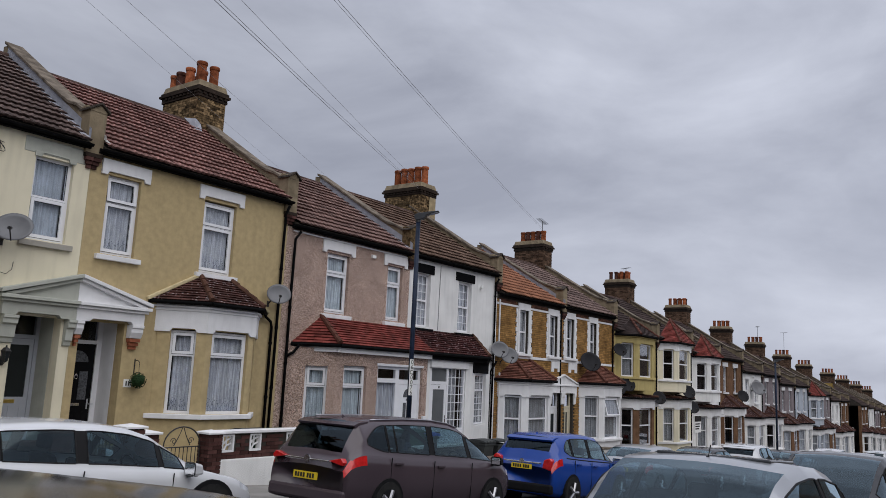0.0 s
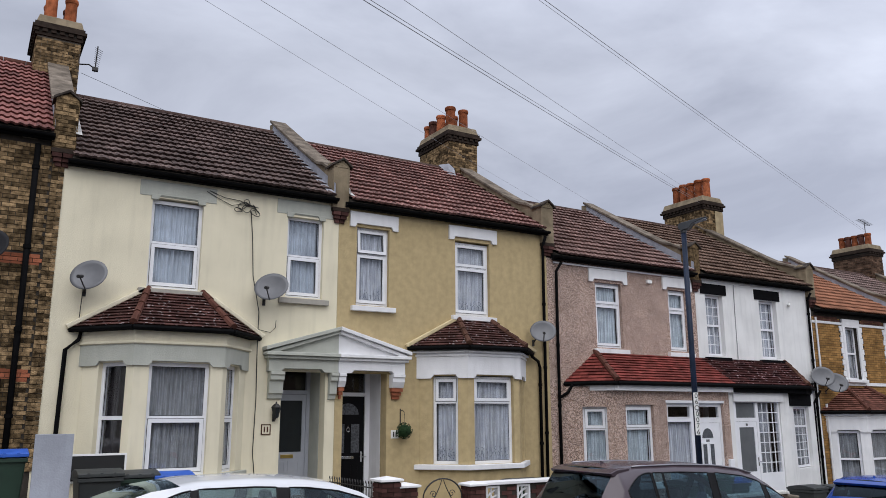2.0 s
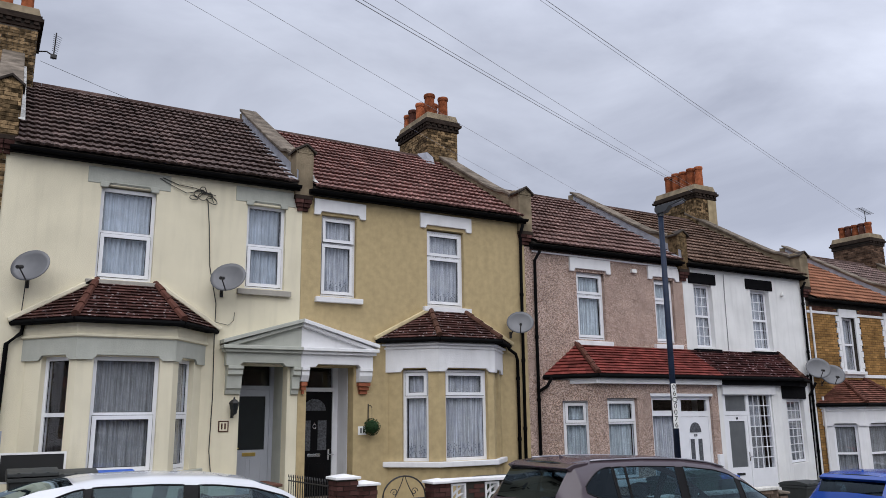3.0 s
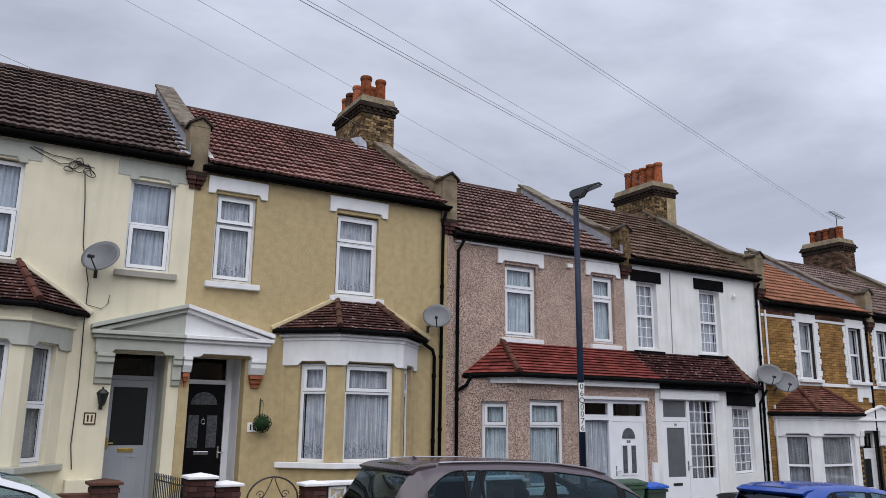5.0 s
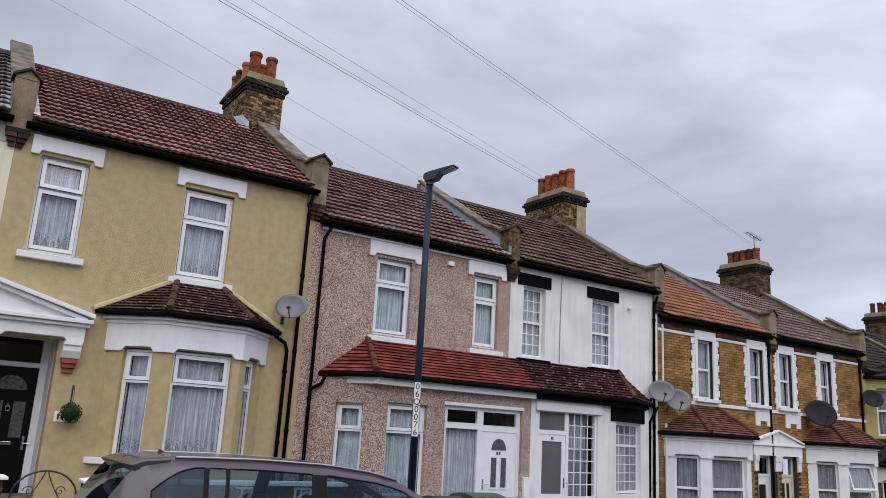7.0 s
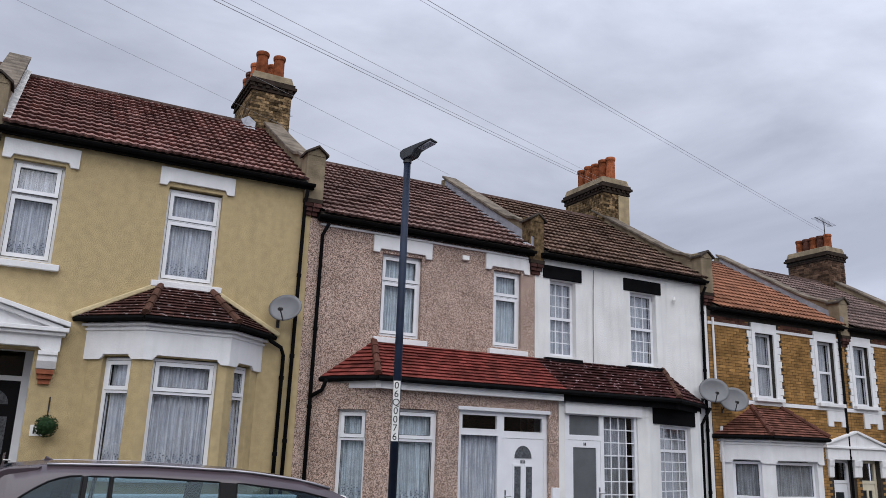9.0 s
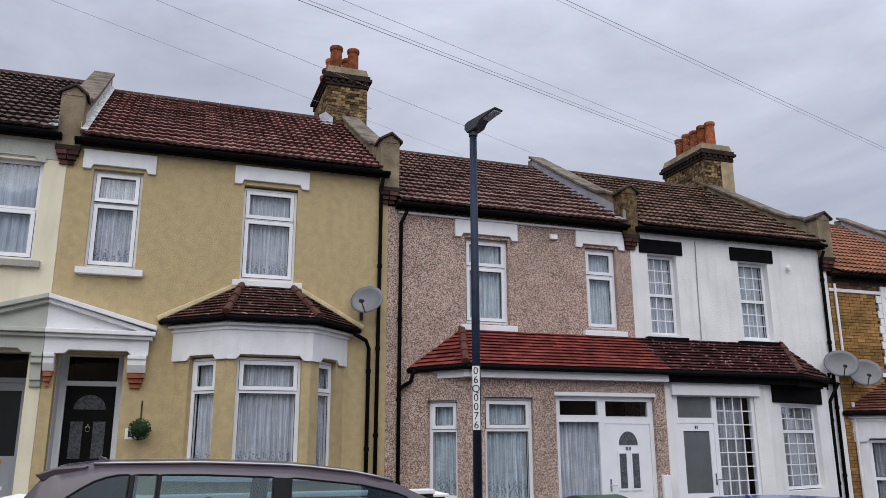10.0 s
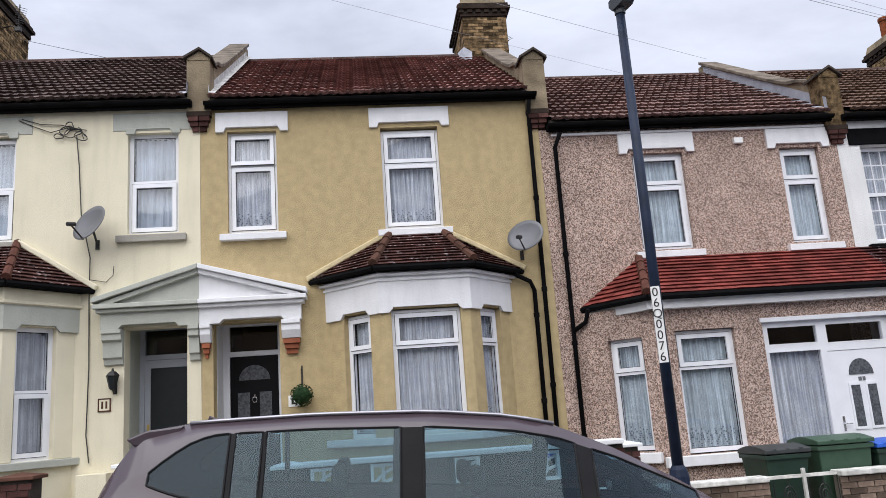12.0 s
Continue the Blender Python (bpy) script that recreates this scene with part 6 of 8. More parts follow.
part("rendered_base", Geo().box(wx0, wx1, -2.86, -2.6, ground_z(5.2) - 0.1, -0.855), M["whitewall"], wm, "white rendered base with flaking paint", bevel=0.015)
part("coping", Geo().box(wx0 - 0.02, wx1, -2.85, -2.55, -0.36, -0.3), M["white"], wm, bevel=0.012)
for b in blocks:
    blk = part("pierced_block", Geo().wall(b, b + 0.3, -0.72, -0.38, -2.79, -2.66, [(b + 0.035, b + 0.265, -0.685, -0.415)]), M["white"], wm, "white pierced screen block", bevel=0.006)
    for p, q in (((b + 0.035, -0.6), (b + 0.15, -0.5)), ((b + 0.15, -0.5), (b + 0.15, -0.415)), ((b + 0.15, -0.5), (b + 0.265, -0.44)), ((b + 0.15, -0.6), (b + 0.265, -0.56)), ((b + 0.1, -0.685), (b + 0.15, -0.6)), ((b + 0.15, -0.5), (b + 0.15, -0.6))):
        part("block_web", Geo().tube([(p[0], -2.72, p[1]), (q[0], -2.72, q[1])], 0.02, 6), M["white"], blk)

gt = thing("iron_gate", (0.5, -2.72, ground_z(0.5) + 0.12), "arched black wrought iron garden gate", "gate")
z0 = ground_z(0.5) + 0.16
part("gate_frame", Geo().tube([(0.1, -2.72, z0), (0.1, -2.72, -0.55)] + [(0.5 - 0.4 * math.cos(math.pi * i / 14), -2.72, -0.55 + 0.34 * math.sin(math.pi * i / 14)) for i in range(15)] + [(0.9, -2.72, z0), (0.1, -2.72, z0 + 0.001)], 0.014, 6), M["iron"], gt)
part("gate_rail", Geo().tube([(0.1, -2.72, -0.58), (0.9, -2.72, -0.58)], 0.012, 6), M["iron"], gt)
for i in range(1, 9):
    x = 0.1 + 0.8 * i / 9
    part("gate_bar", Geo().tube([(x, -2.72, z0), (x, -2.72, -0.58)], 0.008, 6), M["iron"], gt)
for s in (-1, 1):
    pts = [(0.5 + s * (0.02 + 0.16 * k / 10), -2.72, -0.23 - 0.32 * (k / 10) ** 0.8) for k in range(11)]
    part("gate_scroll", Geo().tube(pts, 0.008, 6), M["iron"], gt)
    pts = [(0.5 + s * (0.19 + 0.07 * (1 - k / 16) * math.cos(k * 0.6)), -2.72, -0.47 + 0.07 * (1 - k / 16) * math.sin(k * 0.6)) for k in range(15)]
    part("gate_scroll", Geo().tube(pts, 0.007, 6), M["iron"], gt)

rl = thing("iron_railing", (-0.85, -1.7, ground_z(-0.85) + 0.16), "black wrought iron railing between the two front paths", "railing")
zr0 = ground_z(-0.85) + 0.16
for zz in (zr0 + 0.08, -0.32):
    part("rail", Geo().tube([(-0.8, -2.56, zz), (-0.9, -0.95, zz)], 0.012, 6), M["iron"], rl)
for i in range(17):
    y_, x = -2.54 + 0.098 * i, -0.8 - 0.0061 * i
    part("railing_bar", Geo().tube([(x, y_, zr0), (x, y_, -0.26), (x, y_ + 0.02, -0.22), (x, y_ + 0.03, -0.26)], 0.009, 6), M["iron"], rl)

# cream garden
pier(-2.08, -1.72, -2.85, -2.5, -0.17, "redbrick", "dark red brick pier with a tiled cap", cap="hip_brown")
wc = thing("garden_wall", (-3.8, -2.7, ground_z(-3.8) + 0.1), "dark red brick garden wall with tiled coping", "wall")
part("core", Geo().box(-5.4, -2.1, -2.77, -2.62, ground_z(-2) - 0.1, -0.42), M["darkmortar"], wc)
brick_parts(wc, (-5.4, -2.77, -0.95), (1, 0, 0), (0, -1, 0), 3.3, 0.5, M["redbrick"])
part("coping", Geo().box(-5.45, -2.08, -2.82, -2.58, -0.44, -0.36), M["hip_brown"], wc, bevel=0.01)
part("meter_box", Geo().box(-2.15, -1.72, -0.28, -0.001, -0.9, -0.35), M["cream"], hs, bevel=0.01)
tagged(part("board", Geo().box(-6.0, -5.5, -2.42, -2.38, ground_z(-5.7) + 0.1, 0.64, pose(0, 0, 0)), M["board"], None, bevel=0.004), "weathered pale grey board propped by the wall", "board")
ts = thing("television", (-5.1, -1.2, 0.0), "discarded flat screen leaning on the bins", "television")
part("screen", Geo().box(-5.45, -4.6, -1.3, -1.26, -0.1, 0.28), M["ink"], ts, bevel=0.004)
part("bezel", Geo().wall(-5.48, -4.57, -0.13, 0.31, -1.31, -1.25, [(-5.45, -4.6, -0.1, 0.28)]), M["plate"], ts)

# grey and white gardens
pier(5.12, 5.44, -2.5, -2.22, -0.34, "redbrick", "dark red brick pier with a white cap")
wg = thing("garden_wall", (8.0, -2.45, ground_z(8) + 0.1), "grey-brown brick garden wall with painted coping", "wall")
for xa, xb in ((5.5, 7.05), (8.0, 10.3)):
    part("core", Geo().box(xa, xb, -2.52, -2.38, ground_z(10.3), -0.98), M["mortar"], wg)
    brick_parts(wg, (xa, -2.52, ground_z(8) + 0.0), (1, 0, 0), (0, -1, 0), xb - xa, -0.98 - ground_z(8), M["greybrick"])
    part("coping", Geo().box(xa, xb, -2.58, -2.32, -0.98, -0.91), M["chipped"], wg, "chipped white painted coping", bevel=0.015)
gi = thing("iron_gate", (7.57, -2.47, ground_z(7.5) + 0.12), "low iron gate with a white top rail in the wall", "gate")
zg0 = ground_z(7.57) + 0.16
part("top_rail", Geo().box(7.06, 7.99, -2.49, -2.45, -0.96, -0.92), M["chipped"], gi)
part("bottom_rail", Geo().box(7.06, 7.99, -2.48, -2.46, zg0, zg0 + 0.03), M["iron"], gi)
part("gate_post", Geo().box(7.53, 7.57, -2.5, -2.46, zg0, -0.85), M["chipped"], gi, "white gate stile")
for k in range(5):
    x = 7.14 + 0.2 * k + (0.06 if k > 1 else 0)
    part("gate_bar", Geo().tube([(x, -2.47, zg0), (x, -2.47, -0.95)], 0.008, 6), M["iron"], gi)
for c in (7.33, 7.8):
    part("gate_scroll", Geo().tube([(c + 0.09 * math.cos(k * 0.5) * (1 - k / 30), -2.47, -1.2 + 0.16 * math.sin(k * 0.5) * (1 - k / 30)) for k in range(26)], 0.009, 6), M["iron"], gi)
ww_ = thing("garden_wall", (13, -2.45, ground_z(13) + 0.1), "low brown brick garden wall", "wall")
part("core", Geo().box(10.6, 15.6, -2.5, -2.3, ground_z(15.6), -1.45), M["f_brown"], ww_, bevel=0.01)
part("coping", Geo().box(10.55, 15.65, -2.56, -2.24, -1.45, -1.38), M["coping"], ww_, bevel=0.01)
pier(10.35, 10.62, -2.55, -2.25, -1.0, "greybrick", "brick pier with a stone cap", cap="coping")
for x0, x1 in ((16.2, 20.4), (21.6, 26.0), (27, 31.5), (32.5, 37), (38, 42.4), (43, 47.6), (49, 53), (54, 58)):
    w_ = thing("garden_wall", ((x0 + x1) / 2, -2.45, ground_z((x0 + x1) / 2) + 0.1), "low garden wall with a pale coping", "wall")
    zt_ = ground_z((x0 + x1) / 2) + 0.95
    part("core", Geo().box(x0, x1, -2.5, -2.3, ground_z(x1) - 0.1, zt_), M["f_brown" if int(x0) % 2 else "whitewall"], w_, bevel=0.01)
    part("coping", Geo().box(x0 - 0.05, x1 + 0.05, -2.56, -2.24, zt_, zt_ + 0.06), M["coping"], w_, bevel=0.01)


# ---- wheeled bins ----
def bin_(x, y, z, body, lid, label, open_=0.0, w=0.56, h=0.95):
    t = thing("wheelie_bin", (x, y, z), label, "bin", "wheeled bins")
    a, b = w / 2, 0.36
    g = Geo().add([(x - a * 0.8, y - b * 0.75, z), (x + a * 0.8, y - b * 0.75, z), (x + a * 0.8, y + b * 0.75, z), (x - a * 0.8, y + b * 0.75, z),
                   (x - a, y - b, z + h), (x + a, y - b, z + h), (x + a, y + b, z + h), (x - a, y + b, z + h)],
                  [(3, 2, 1, 0), (0, 1, 5, 4), (1, 2, 6, 5), (2, 3, 7, 6), (3, 0, 4, 7), (4, 5, 6, 7)])
    part("body", g, M[body], t, bevel=0.02)
    part("rim", Geo().box(x - a - 0.02, x + a + 0.02, y - b - 0.03, y + b + 0.02, z + h - 0.06, z + h + 0.0), M[body], t, bevel=0.01)
    m = Matrix.Translation((x, y + b, z + h)) @ Matrix.Rotation(radians(-open_), 4, "X")
    n = 6
    prof = [(-2 * b - 0.05, 0.0), (-2 * b - 0.05, 0.05)] + [(-2 * b * (1 - i / n), 0.06 + 0.05 * math.sin(math.pi * i / n)) for i in range(n + 1)] + [(0.04, 0.0)]
    part("lid", Geo().prism(prof, -a - 0.025, a + 0.025, "x", m), M[lid], t, bevel=0.008)
    part("hinge_bar", Geo().tube([(x - a, y + b + 0.05, z + h + 0.02), (x + a, y + b + 0.05, z + h + 0.02)], 0.018, 8), M["binlid"], t)
    for k in (-0.18, 0.0, 0.18):
        part("lid_rib", Geo().box(k - 0.02, k + 0.02, -2 * b - 0.055, -2 * b, 0.0, 0.06, m), M[lid], t)
    for s in (-1, 1):
        part("wheel", Geo().tube([(x + s * (a * 0.8), y + b * 0.7, z + 0.09), (x + s * (a * 0.8 + 0.05), y + b * 0.7, z + 0.09)], 0.1, 14), M["tyre"], t)
    return t


def gz(x):
    return ground_z(x) + 0.17


bin_(-6.35, -1.75, gz(-6.35) + 0.1, "bingreen", "binblue", "dark green wheeled bin with a blue lid", 1, 0.58)
bin_(-5.05, -1.75, gz(-5.05), "binlid", "binlid", "dark wheeled bin with a battered lid", 1, 0.6, h=0.82)
bin_(-4.5, -1.7, gz(-4.5), "bingreen", "binlid", "dark green wheeled bin with a black lid", 1, h=0.82)
bin_(-3.98, -1.75, gz(-3.98), "bingreen", "binblue", "dark green wheeled bin with a blue lid", 1, h=0.82)
bin_(2.9, -1.8, gz(2.9) - 0.05, "bingreen", "binlid", "dark green wheeled bin with a black lid", 1)
bin_(3.55, -1.8, gz(3.55) - 0.02, "bingreen", "binlight", "green wheeled bin with a pale lid", 1)
bin_(4.2, -1.8, gz(4.2) - 0.02, "bingreen", "binblue", "green wheeled bin with a blue lid", 1)
bin_(7.46, -1.95, gz(7.46) + 0.02, "bingreen", "binlid", "dark green wheeled bin with a black lid by the wall", 1, 0.58, h=0.98)
bin_(8.27, -1.95, gz(8.27) + 0.06, "binlight", "binlight", "pale green wheeled bin by the wall", 1, 0.74, h=1.06)
bin_(8.98, -1.95, gz(8.98) + 0.06, "bingreen", "binblue", "green wheeled bin with a blue lid by the wall", 1, 0.54, h=1.02)
bin_(12.0, -1.9, gz(12.0), "binlid", "binlid", "black wheeled bin in a garden", 1)
bin_(12.8, -1.9, gz(12.8), "binlid", "binlid", "black wheeled bin in a garden", 4)
bin_(14.6, -1.9, gz(14.6) + 0.1, "bingreen", "binblue", "green wheeled bin with a blue lid", 1)
bin_(15.3, -1.9, gz(15.3) + 0.1, "bingreen", "binblue", "green wheeled bin with a blue lid", 1)
bin_(24.6, -1.9, gz(24.6), "binlid", "binlid", "black wheeled bin in a garden", 1)


# ---- satellite dishes ----
def dish(x, y, z, r, aim, label, wall_y=0.0):
    """An oval dish on an arm, its feed on a bracket. aim: turn to the side and tilt up, in degrees."""
    t = thing("satellite_dish", (x, wall_y, z - 0.25), label, "dish", "satellite dishes")
    m = Matrix.Translation((x, y, z)) @ Matrix.Rotation(radians(aim[0]), 4, "Z") @ Matrix.Rotation(radians(-aim[1]), 4, "X") @ Matrix.Rotation(radians(90), 4, "X")
    rings, n = 5, 24
    vs, fs = [], []
    for s in (0, 1):
        for k in range(rings + 1):
            q = k / rings
            for j in range(n):
                a = 2 * math.pi * j / n
                vs.append((r * q * math.cos(a), 0.88 * r * q * math.sin(a), 0.2 * r * q * q - 0.2 * r - 0.012 * s))
    for s in (0, 1):
        o = s * (rings + 1) * n
        for k in range(rings):
            for j in range(n):
                f = (o + k * n + j, o + k * n + (j + 1) % n, o + (k + 1) * n + (j + 1) % n, o + (k + 1) * n + j)
                fs.append(f if not s else f[::-1])
    o = (rings + 1) * n
    fs += [(rings * n + j, rings * n + (j + 1) % n, o + rings * n + (j + 1) % n, o + rings * n + j) for j in range(n)]
    part("reflector", Geo().add(vs, fs, m), M["dishdark" if "dark" in label else "dish"], t, smooth=True)
    tip = m @ Vector((0, -0.55 * r, 0.75 * r))
    low = m @ Vector((0, -0.85 * r, -0.03))
    part("feed_arm", Geo().tube([low, tip], 0.012, 6), M["iron"], t)
    d = (m @ Vector((0, 0, -0.2 * r)) - tip).normalized()
    part("feed_head", Geo().tube([tip - d * 0.05, tip + d * 0.08], 0.032, 10), M["iron"], t)
    back = m @ Vector((0, 0, -0.2 * r - 0.02))
    part("wall_arm", Geo().tube([back, (x, (y + wall_y) / 2, back.z - 0.05), (x, wall_y - 0.02, z - 0.25)], 0.018, 8), M["iron"], t)
    part("wall_plate", Geo().box(x - 0.03, x + 0.03, wall_y - 0.015, wall_y, z - 0.33, z - 0.18), M["iron"], t)
    return t


dish(-5.28, -0.42, 3.3, 0.33, (-34, 20), "pale grey oval satellite dish on the cream wall")
dish(-2.0, -0.42, 3.36, 0.34, (-36, 22), "grey oval satellite dish on the cream wall")
dish(4.7, -0.4, 2.84, 0.31, (-34, 20), "grey oval satellite dish on the mustard wall")
dish(15.45, -0.4, 2.02, 0.36, (-34, 20), "grey satellite dish at the white house corner")
dish(16.1, -0.4, 1.84, 0.36, (-34, 20), "pale satellite dish on the brick wall")
dish(22.9, -0.45, 1.9, 0.5, (-34, 20), "large dark mesh satellite dish")
dish(26.2, -0.4, 2.6, 0.36, (-34, 20), "dark satellite dish at the eaves corner")
dish(26.1, -0.4, 0.8, 0.36, (-34, 20), "dark satellite dish low on the wall")
dish(26.9, -0.5, 1.0, 0.4, (-34, 20), "dark satellite dish on the yellow house")
dish(-6.85, -0.4, 3.65, 0.36, (-34, 20), "dark satellite dish on the brick wall")
dish(31.0, -0.5, 0.4, 0.4, (-34, 20), "dark satellite dish on the yellow house")
dish(34.2, -0.95, 0.75, 0.42, (-34, 20), "dark satellite dish on the white bay")
dish(36.2, -0.5, -0.1, 0.42, (-34, 20), "dark satellite dish beside the porch")
dish(46.5, -0.5, 0.6, 0.45, (-34, 20), "dark satellite dish on the brown house")
dish(50.4, -0.5, 1.2, 0.6, (-34, 20), "large pale satellite dish on the white house")


# ---- wall lantern, plaques, topiary ----
ln = thing("wall_lantern", (-1.67, 0, 0.9), "black coach lantern on the cream wall", "lantern")
part("bracket", Geo().tube([(-1.7, -0.002, 0.84), (-1.7, -0.06, 0.8), (-1.7, -0.12, 0.84)], 0.012, 6).box(-1.73, -1.67, -0.012, 0.0, 0.78, 0.96), M["iron"], ln)
part("lantern_body", Geo().lathe([(0.03, 0), (0.045, 0.02), (0.085, 0.2), (0.075, 0.2)], (-1.7, -0.13, 0.84), 6), M["obscure"], ln)
part("lantern_roof", Geo().lathe([(0.1, 0.2), (0.1, 0.215), (0.05, 0.27), (0.02, 0.28), (0.015, 0.32)], (-1.7, -0.13, 0.84), 6), M["iron"], ln)
cg = Geo()
for k in range(6):
    a = math.pi * 2 * k / 6
    cg.tube([(-1.7 + 0.045 * math.cos(a), -0.13 + 0.045 * math.sin(a), 0.86), (-1.7 + 0.087 * math.cos(a), -0.13 + 0.087 * math.sin(a), 1.04)], 0.006, 5)
part("lantern_bars", cg, M["iron"], ln)

def plaque(x, z, w, h, tile_m, bar_m, label, rim=False):
    """A small number plaque whose figures are plain bars."""
    t = thing("house_plaque", (x, 0, z - h / 2), label, "plaque")
    part("tile", Geo().box(x - w / 2, x + w / 2, -0.012, 0.0, z - h / 2, z + h / 2), M[tile_m], t)
    if rim:
        part("rim", Geo().wall(x - w / 2 - 0.01, x + w / 2 + 0.01, z - h / 2 - 0.01, z + h / 2 + 0.01, -0.016, -0.001, [(x - w / 2 + 0.01, x + w / 2 - 0.01, z - h / 2 + 0.01, z + h / 2 - 0.01)]), M[bar_m], t)
    for k in (-1, 1):
        part("number_bar", Geo().box(x + k * 0.03 - 0.014, x + k * 0.03 + 0.014, -0.016, -0.011, z - h * 0.3, z + h * 0.3), M[bar_m], t)


plaque(-1.85, 0.63, 0.17, 0.18, "cream", "hip_brown", "small cream number plaque with a brown rim", True)
plaque(0.96, 0.5, 0.18, 0.17, "plate", "ink", "small white number plaque on the wall")
tp = thing("topiary_ball", (1.09, 0, 1.0), "green clipped leaf ball hanging from an iron bracket", "plant")
part("bracket", Geo().box(1.08, 1.1, -0.012, 0.0, 0.7, 1.03).tube([(1.09, -0.005, 0.98), (1.09, -0.1, 1.0), (1.09, -0.18, 0.96), (1.09, -0.19, 0.9)], 0.008, 6).tube([(1.09, -0.19, 0.9), (1.09, -0.19, 0.7)], 0.004, 5), M["iron"], tp)
rng = random.Random(3)
g = Geo()
for k in range(420):
    d = Vector((rng.gauss(0, 1), rng.gauss(0, 1), rng.gauss(0, 1))).normalized()
    c = Vector((1.09, -0.19, 0.57)) + d * (0.15 + rng.random() * 0.022)
    u = d.orthogonal().normalized()
    v = d.cross(u)
    a = rng.random() * 6.28
    u, v = u * math.cos(a) + v * math.sin(a), v * math.cos(a) - u * math.sin(a)
    s = 0.02
    g.add([c - u * s, c + v * s * 0.6 + d * 0.008, c + u * s + d * 0.012, c - v * s * 0.6], [(0, 1, 2, 3)])
part("leaves", g, M["leaf"], tp, kind="stuff")
part("leaf_core", Geo().lathe([(0.002, -0.14), (0.08, -0.11), (0.13, -0.05), (0.14, 0.0), (0.13, 0.05), (0.08, 0.11), (0.002, 0.14)], (1.09, -0.19, 0.57), 12), M["leaf"], tp)
al = thing("alarm_box", (8.65, 0, 4.4), "small white sensor box under the eaves", "box")
part("case", Geo().box(8.58, 8.74, -0.08, 0.0, 4.36, 4.46), M["plate"], al, bevel=0.008)
lm = thing("wall_lamp", (14.6, 0, 4.2), "small white lamp on the wall", "lamp")
part("shade", Geo().lathe([(0.03, -0.08), (0.05, -0.02), (0.02, 0.06)], (14.6, -0.06, 4.2), 8), M["plate"], lm)


# ---- street lamps ----
def street_lamp(x, y, numbered):
    z = ground_z(x) + 0.1
    t = thing("street_lamp", (x, y, z), "dark blue steel street lamp with a flat head" if numbered else "dark steel street lamp on the footway", "street lamp", "street lamps")
    top = z + 6.18
    part("base_section", Geo().lathe([(0.1, 0), (0.1, 0.95), (0.085, 1.02), (0.06, 1.06)], (x, y, z), 14), M["column"], t, smooth=False)
    part("column", Geo().tube([(x, y, z + 1.0), (x, y, top - 0.05)], 0.058, 14, 0.05), M["column"], t, smooth=True)
    part("collar", Geo().tube([(x, y, top - 0.12), (x, y, top)], 0.062, 12), M["lampgrey"], t)
    m = Matrix.Translation((x, y, top)) @ Matrix.Rotation(radians(26), 4, "Z") @ Matrix.Rotation(radians(-13), 4, "X")
    prof = [(-0.5, 0.02), (-0.5, 0.035), (-0.3, 0.06), (0.0, 0.085), (0.07, 0.07), (0.09, 0.0), (0.06, -0.07), (-0.12, -0.07), (-0.2, -0.005)]
    part("head", Geo().prism(prof, -0.085, 0.085, "x", m), M["lampgrey"], t, bevel=0.015)
    part("lens", Geo().box(-0.065, 0.065, -0.47, -0.24, -0.004, 0.014, m), M["board"], t)
    if numbered:
        a = math.radians(-118)
        f = Vector((math.cos(a), math.sin(a), 0))
        s = Vector((-f.y, f.x, 0))
        r = 0.0605
        z0, z1 = 0.5, 1.3
        n = 8
        vs = []
        for zz in (z0, z1):
            for i in range(n + 1):
                b = a + math.radians(-52 + 104 * i / n)
                vs.append((x + r * math.cos(b), y + r * math.sin(b), zz))
        plate = part("number_plate", Geo().add(vs, [(i, i + 1, n + 2 + i, n + 1 + i) for i in range(n)]), M["plate"], t, "white strip with black characters")
        for k, ch in enumerate("06Q0076"):
            cu = bpy.data.curves.new("character", "FONT")
            cu.body, cu.size, cu.align_x = ch, 0.13, "CENTER"
            tmp = bpy.data.objects.new("character", cu)
            me = bpy.data.meshes.new_from_object(tmp)
            bpy.data.objects.remove(tmp)
            me.materials.append(M["ink"])
            ob = new("character", me)
            ob.parent = plate
            ob.matrix_parent_inverse = Matrix.Translation(-where(plate))
            c = Vector((x, y, 0)) + f * (r + 0.004)
            zc = z1 - 0.105 - k * 0.113
            ob.matrix_basis = Matrix(((s.x, 0, f.x, c.x), (s.y, 0, f.y, c.y), (0, 1, 0, zc), (0, 0, 0, 1)))
    return t


street_lamp(5.18, -4.41, True)
street_lamp(38.7, -4.4, False)


# ---- aerials and overhead wires ----
def aerial(x, y, z, h, turn, label, n=10, length=1.1):
    t = thing("tv_aerial", (x, y, z), label, "aerial", "television aerials")
    part("mast", Geo().tube([(x, y, z), (x, y, z + h)], 0.016, 6), M["iron"], t)
    m = Matrix.Translation((x, y, z + h)) @ Matrix.Rotation(radians(turn), 4, "Z")
    part("boom", Geo().tube([(-length / 2, 0, 0), (length / 2, 0, 0)], 0.012, 6, m=m), M["iron"], t)
    for i in range(n):
        u = -length / 2 + length * (i + 0.5) / n
        part("aerial_element", Geo().tube([(u, -0.16, 0), (u, 0.16, 0)], 0.006, 4, m=m), M["iron"], t)


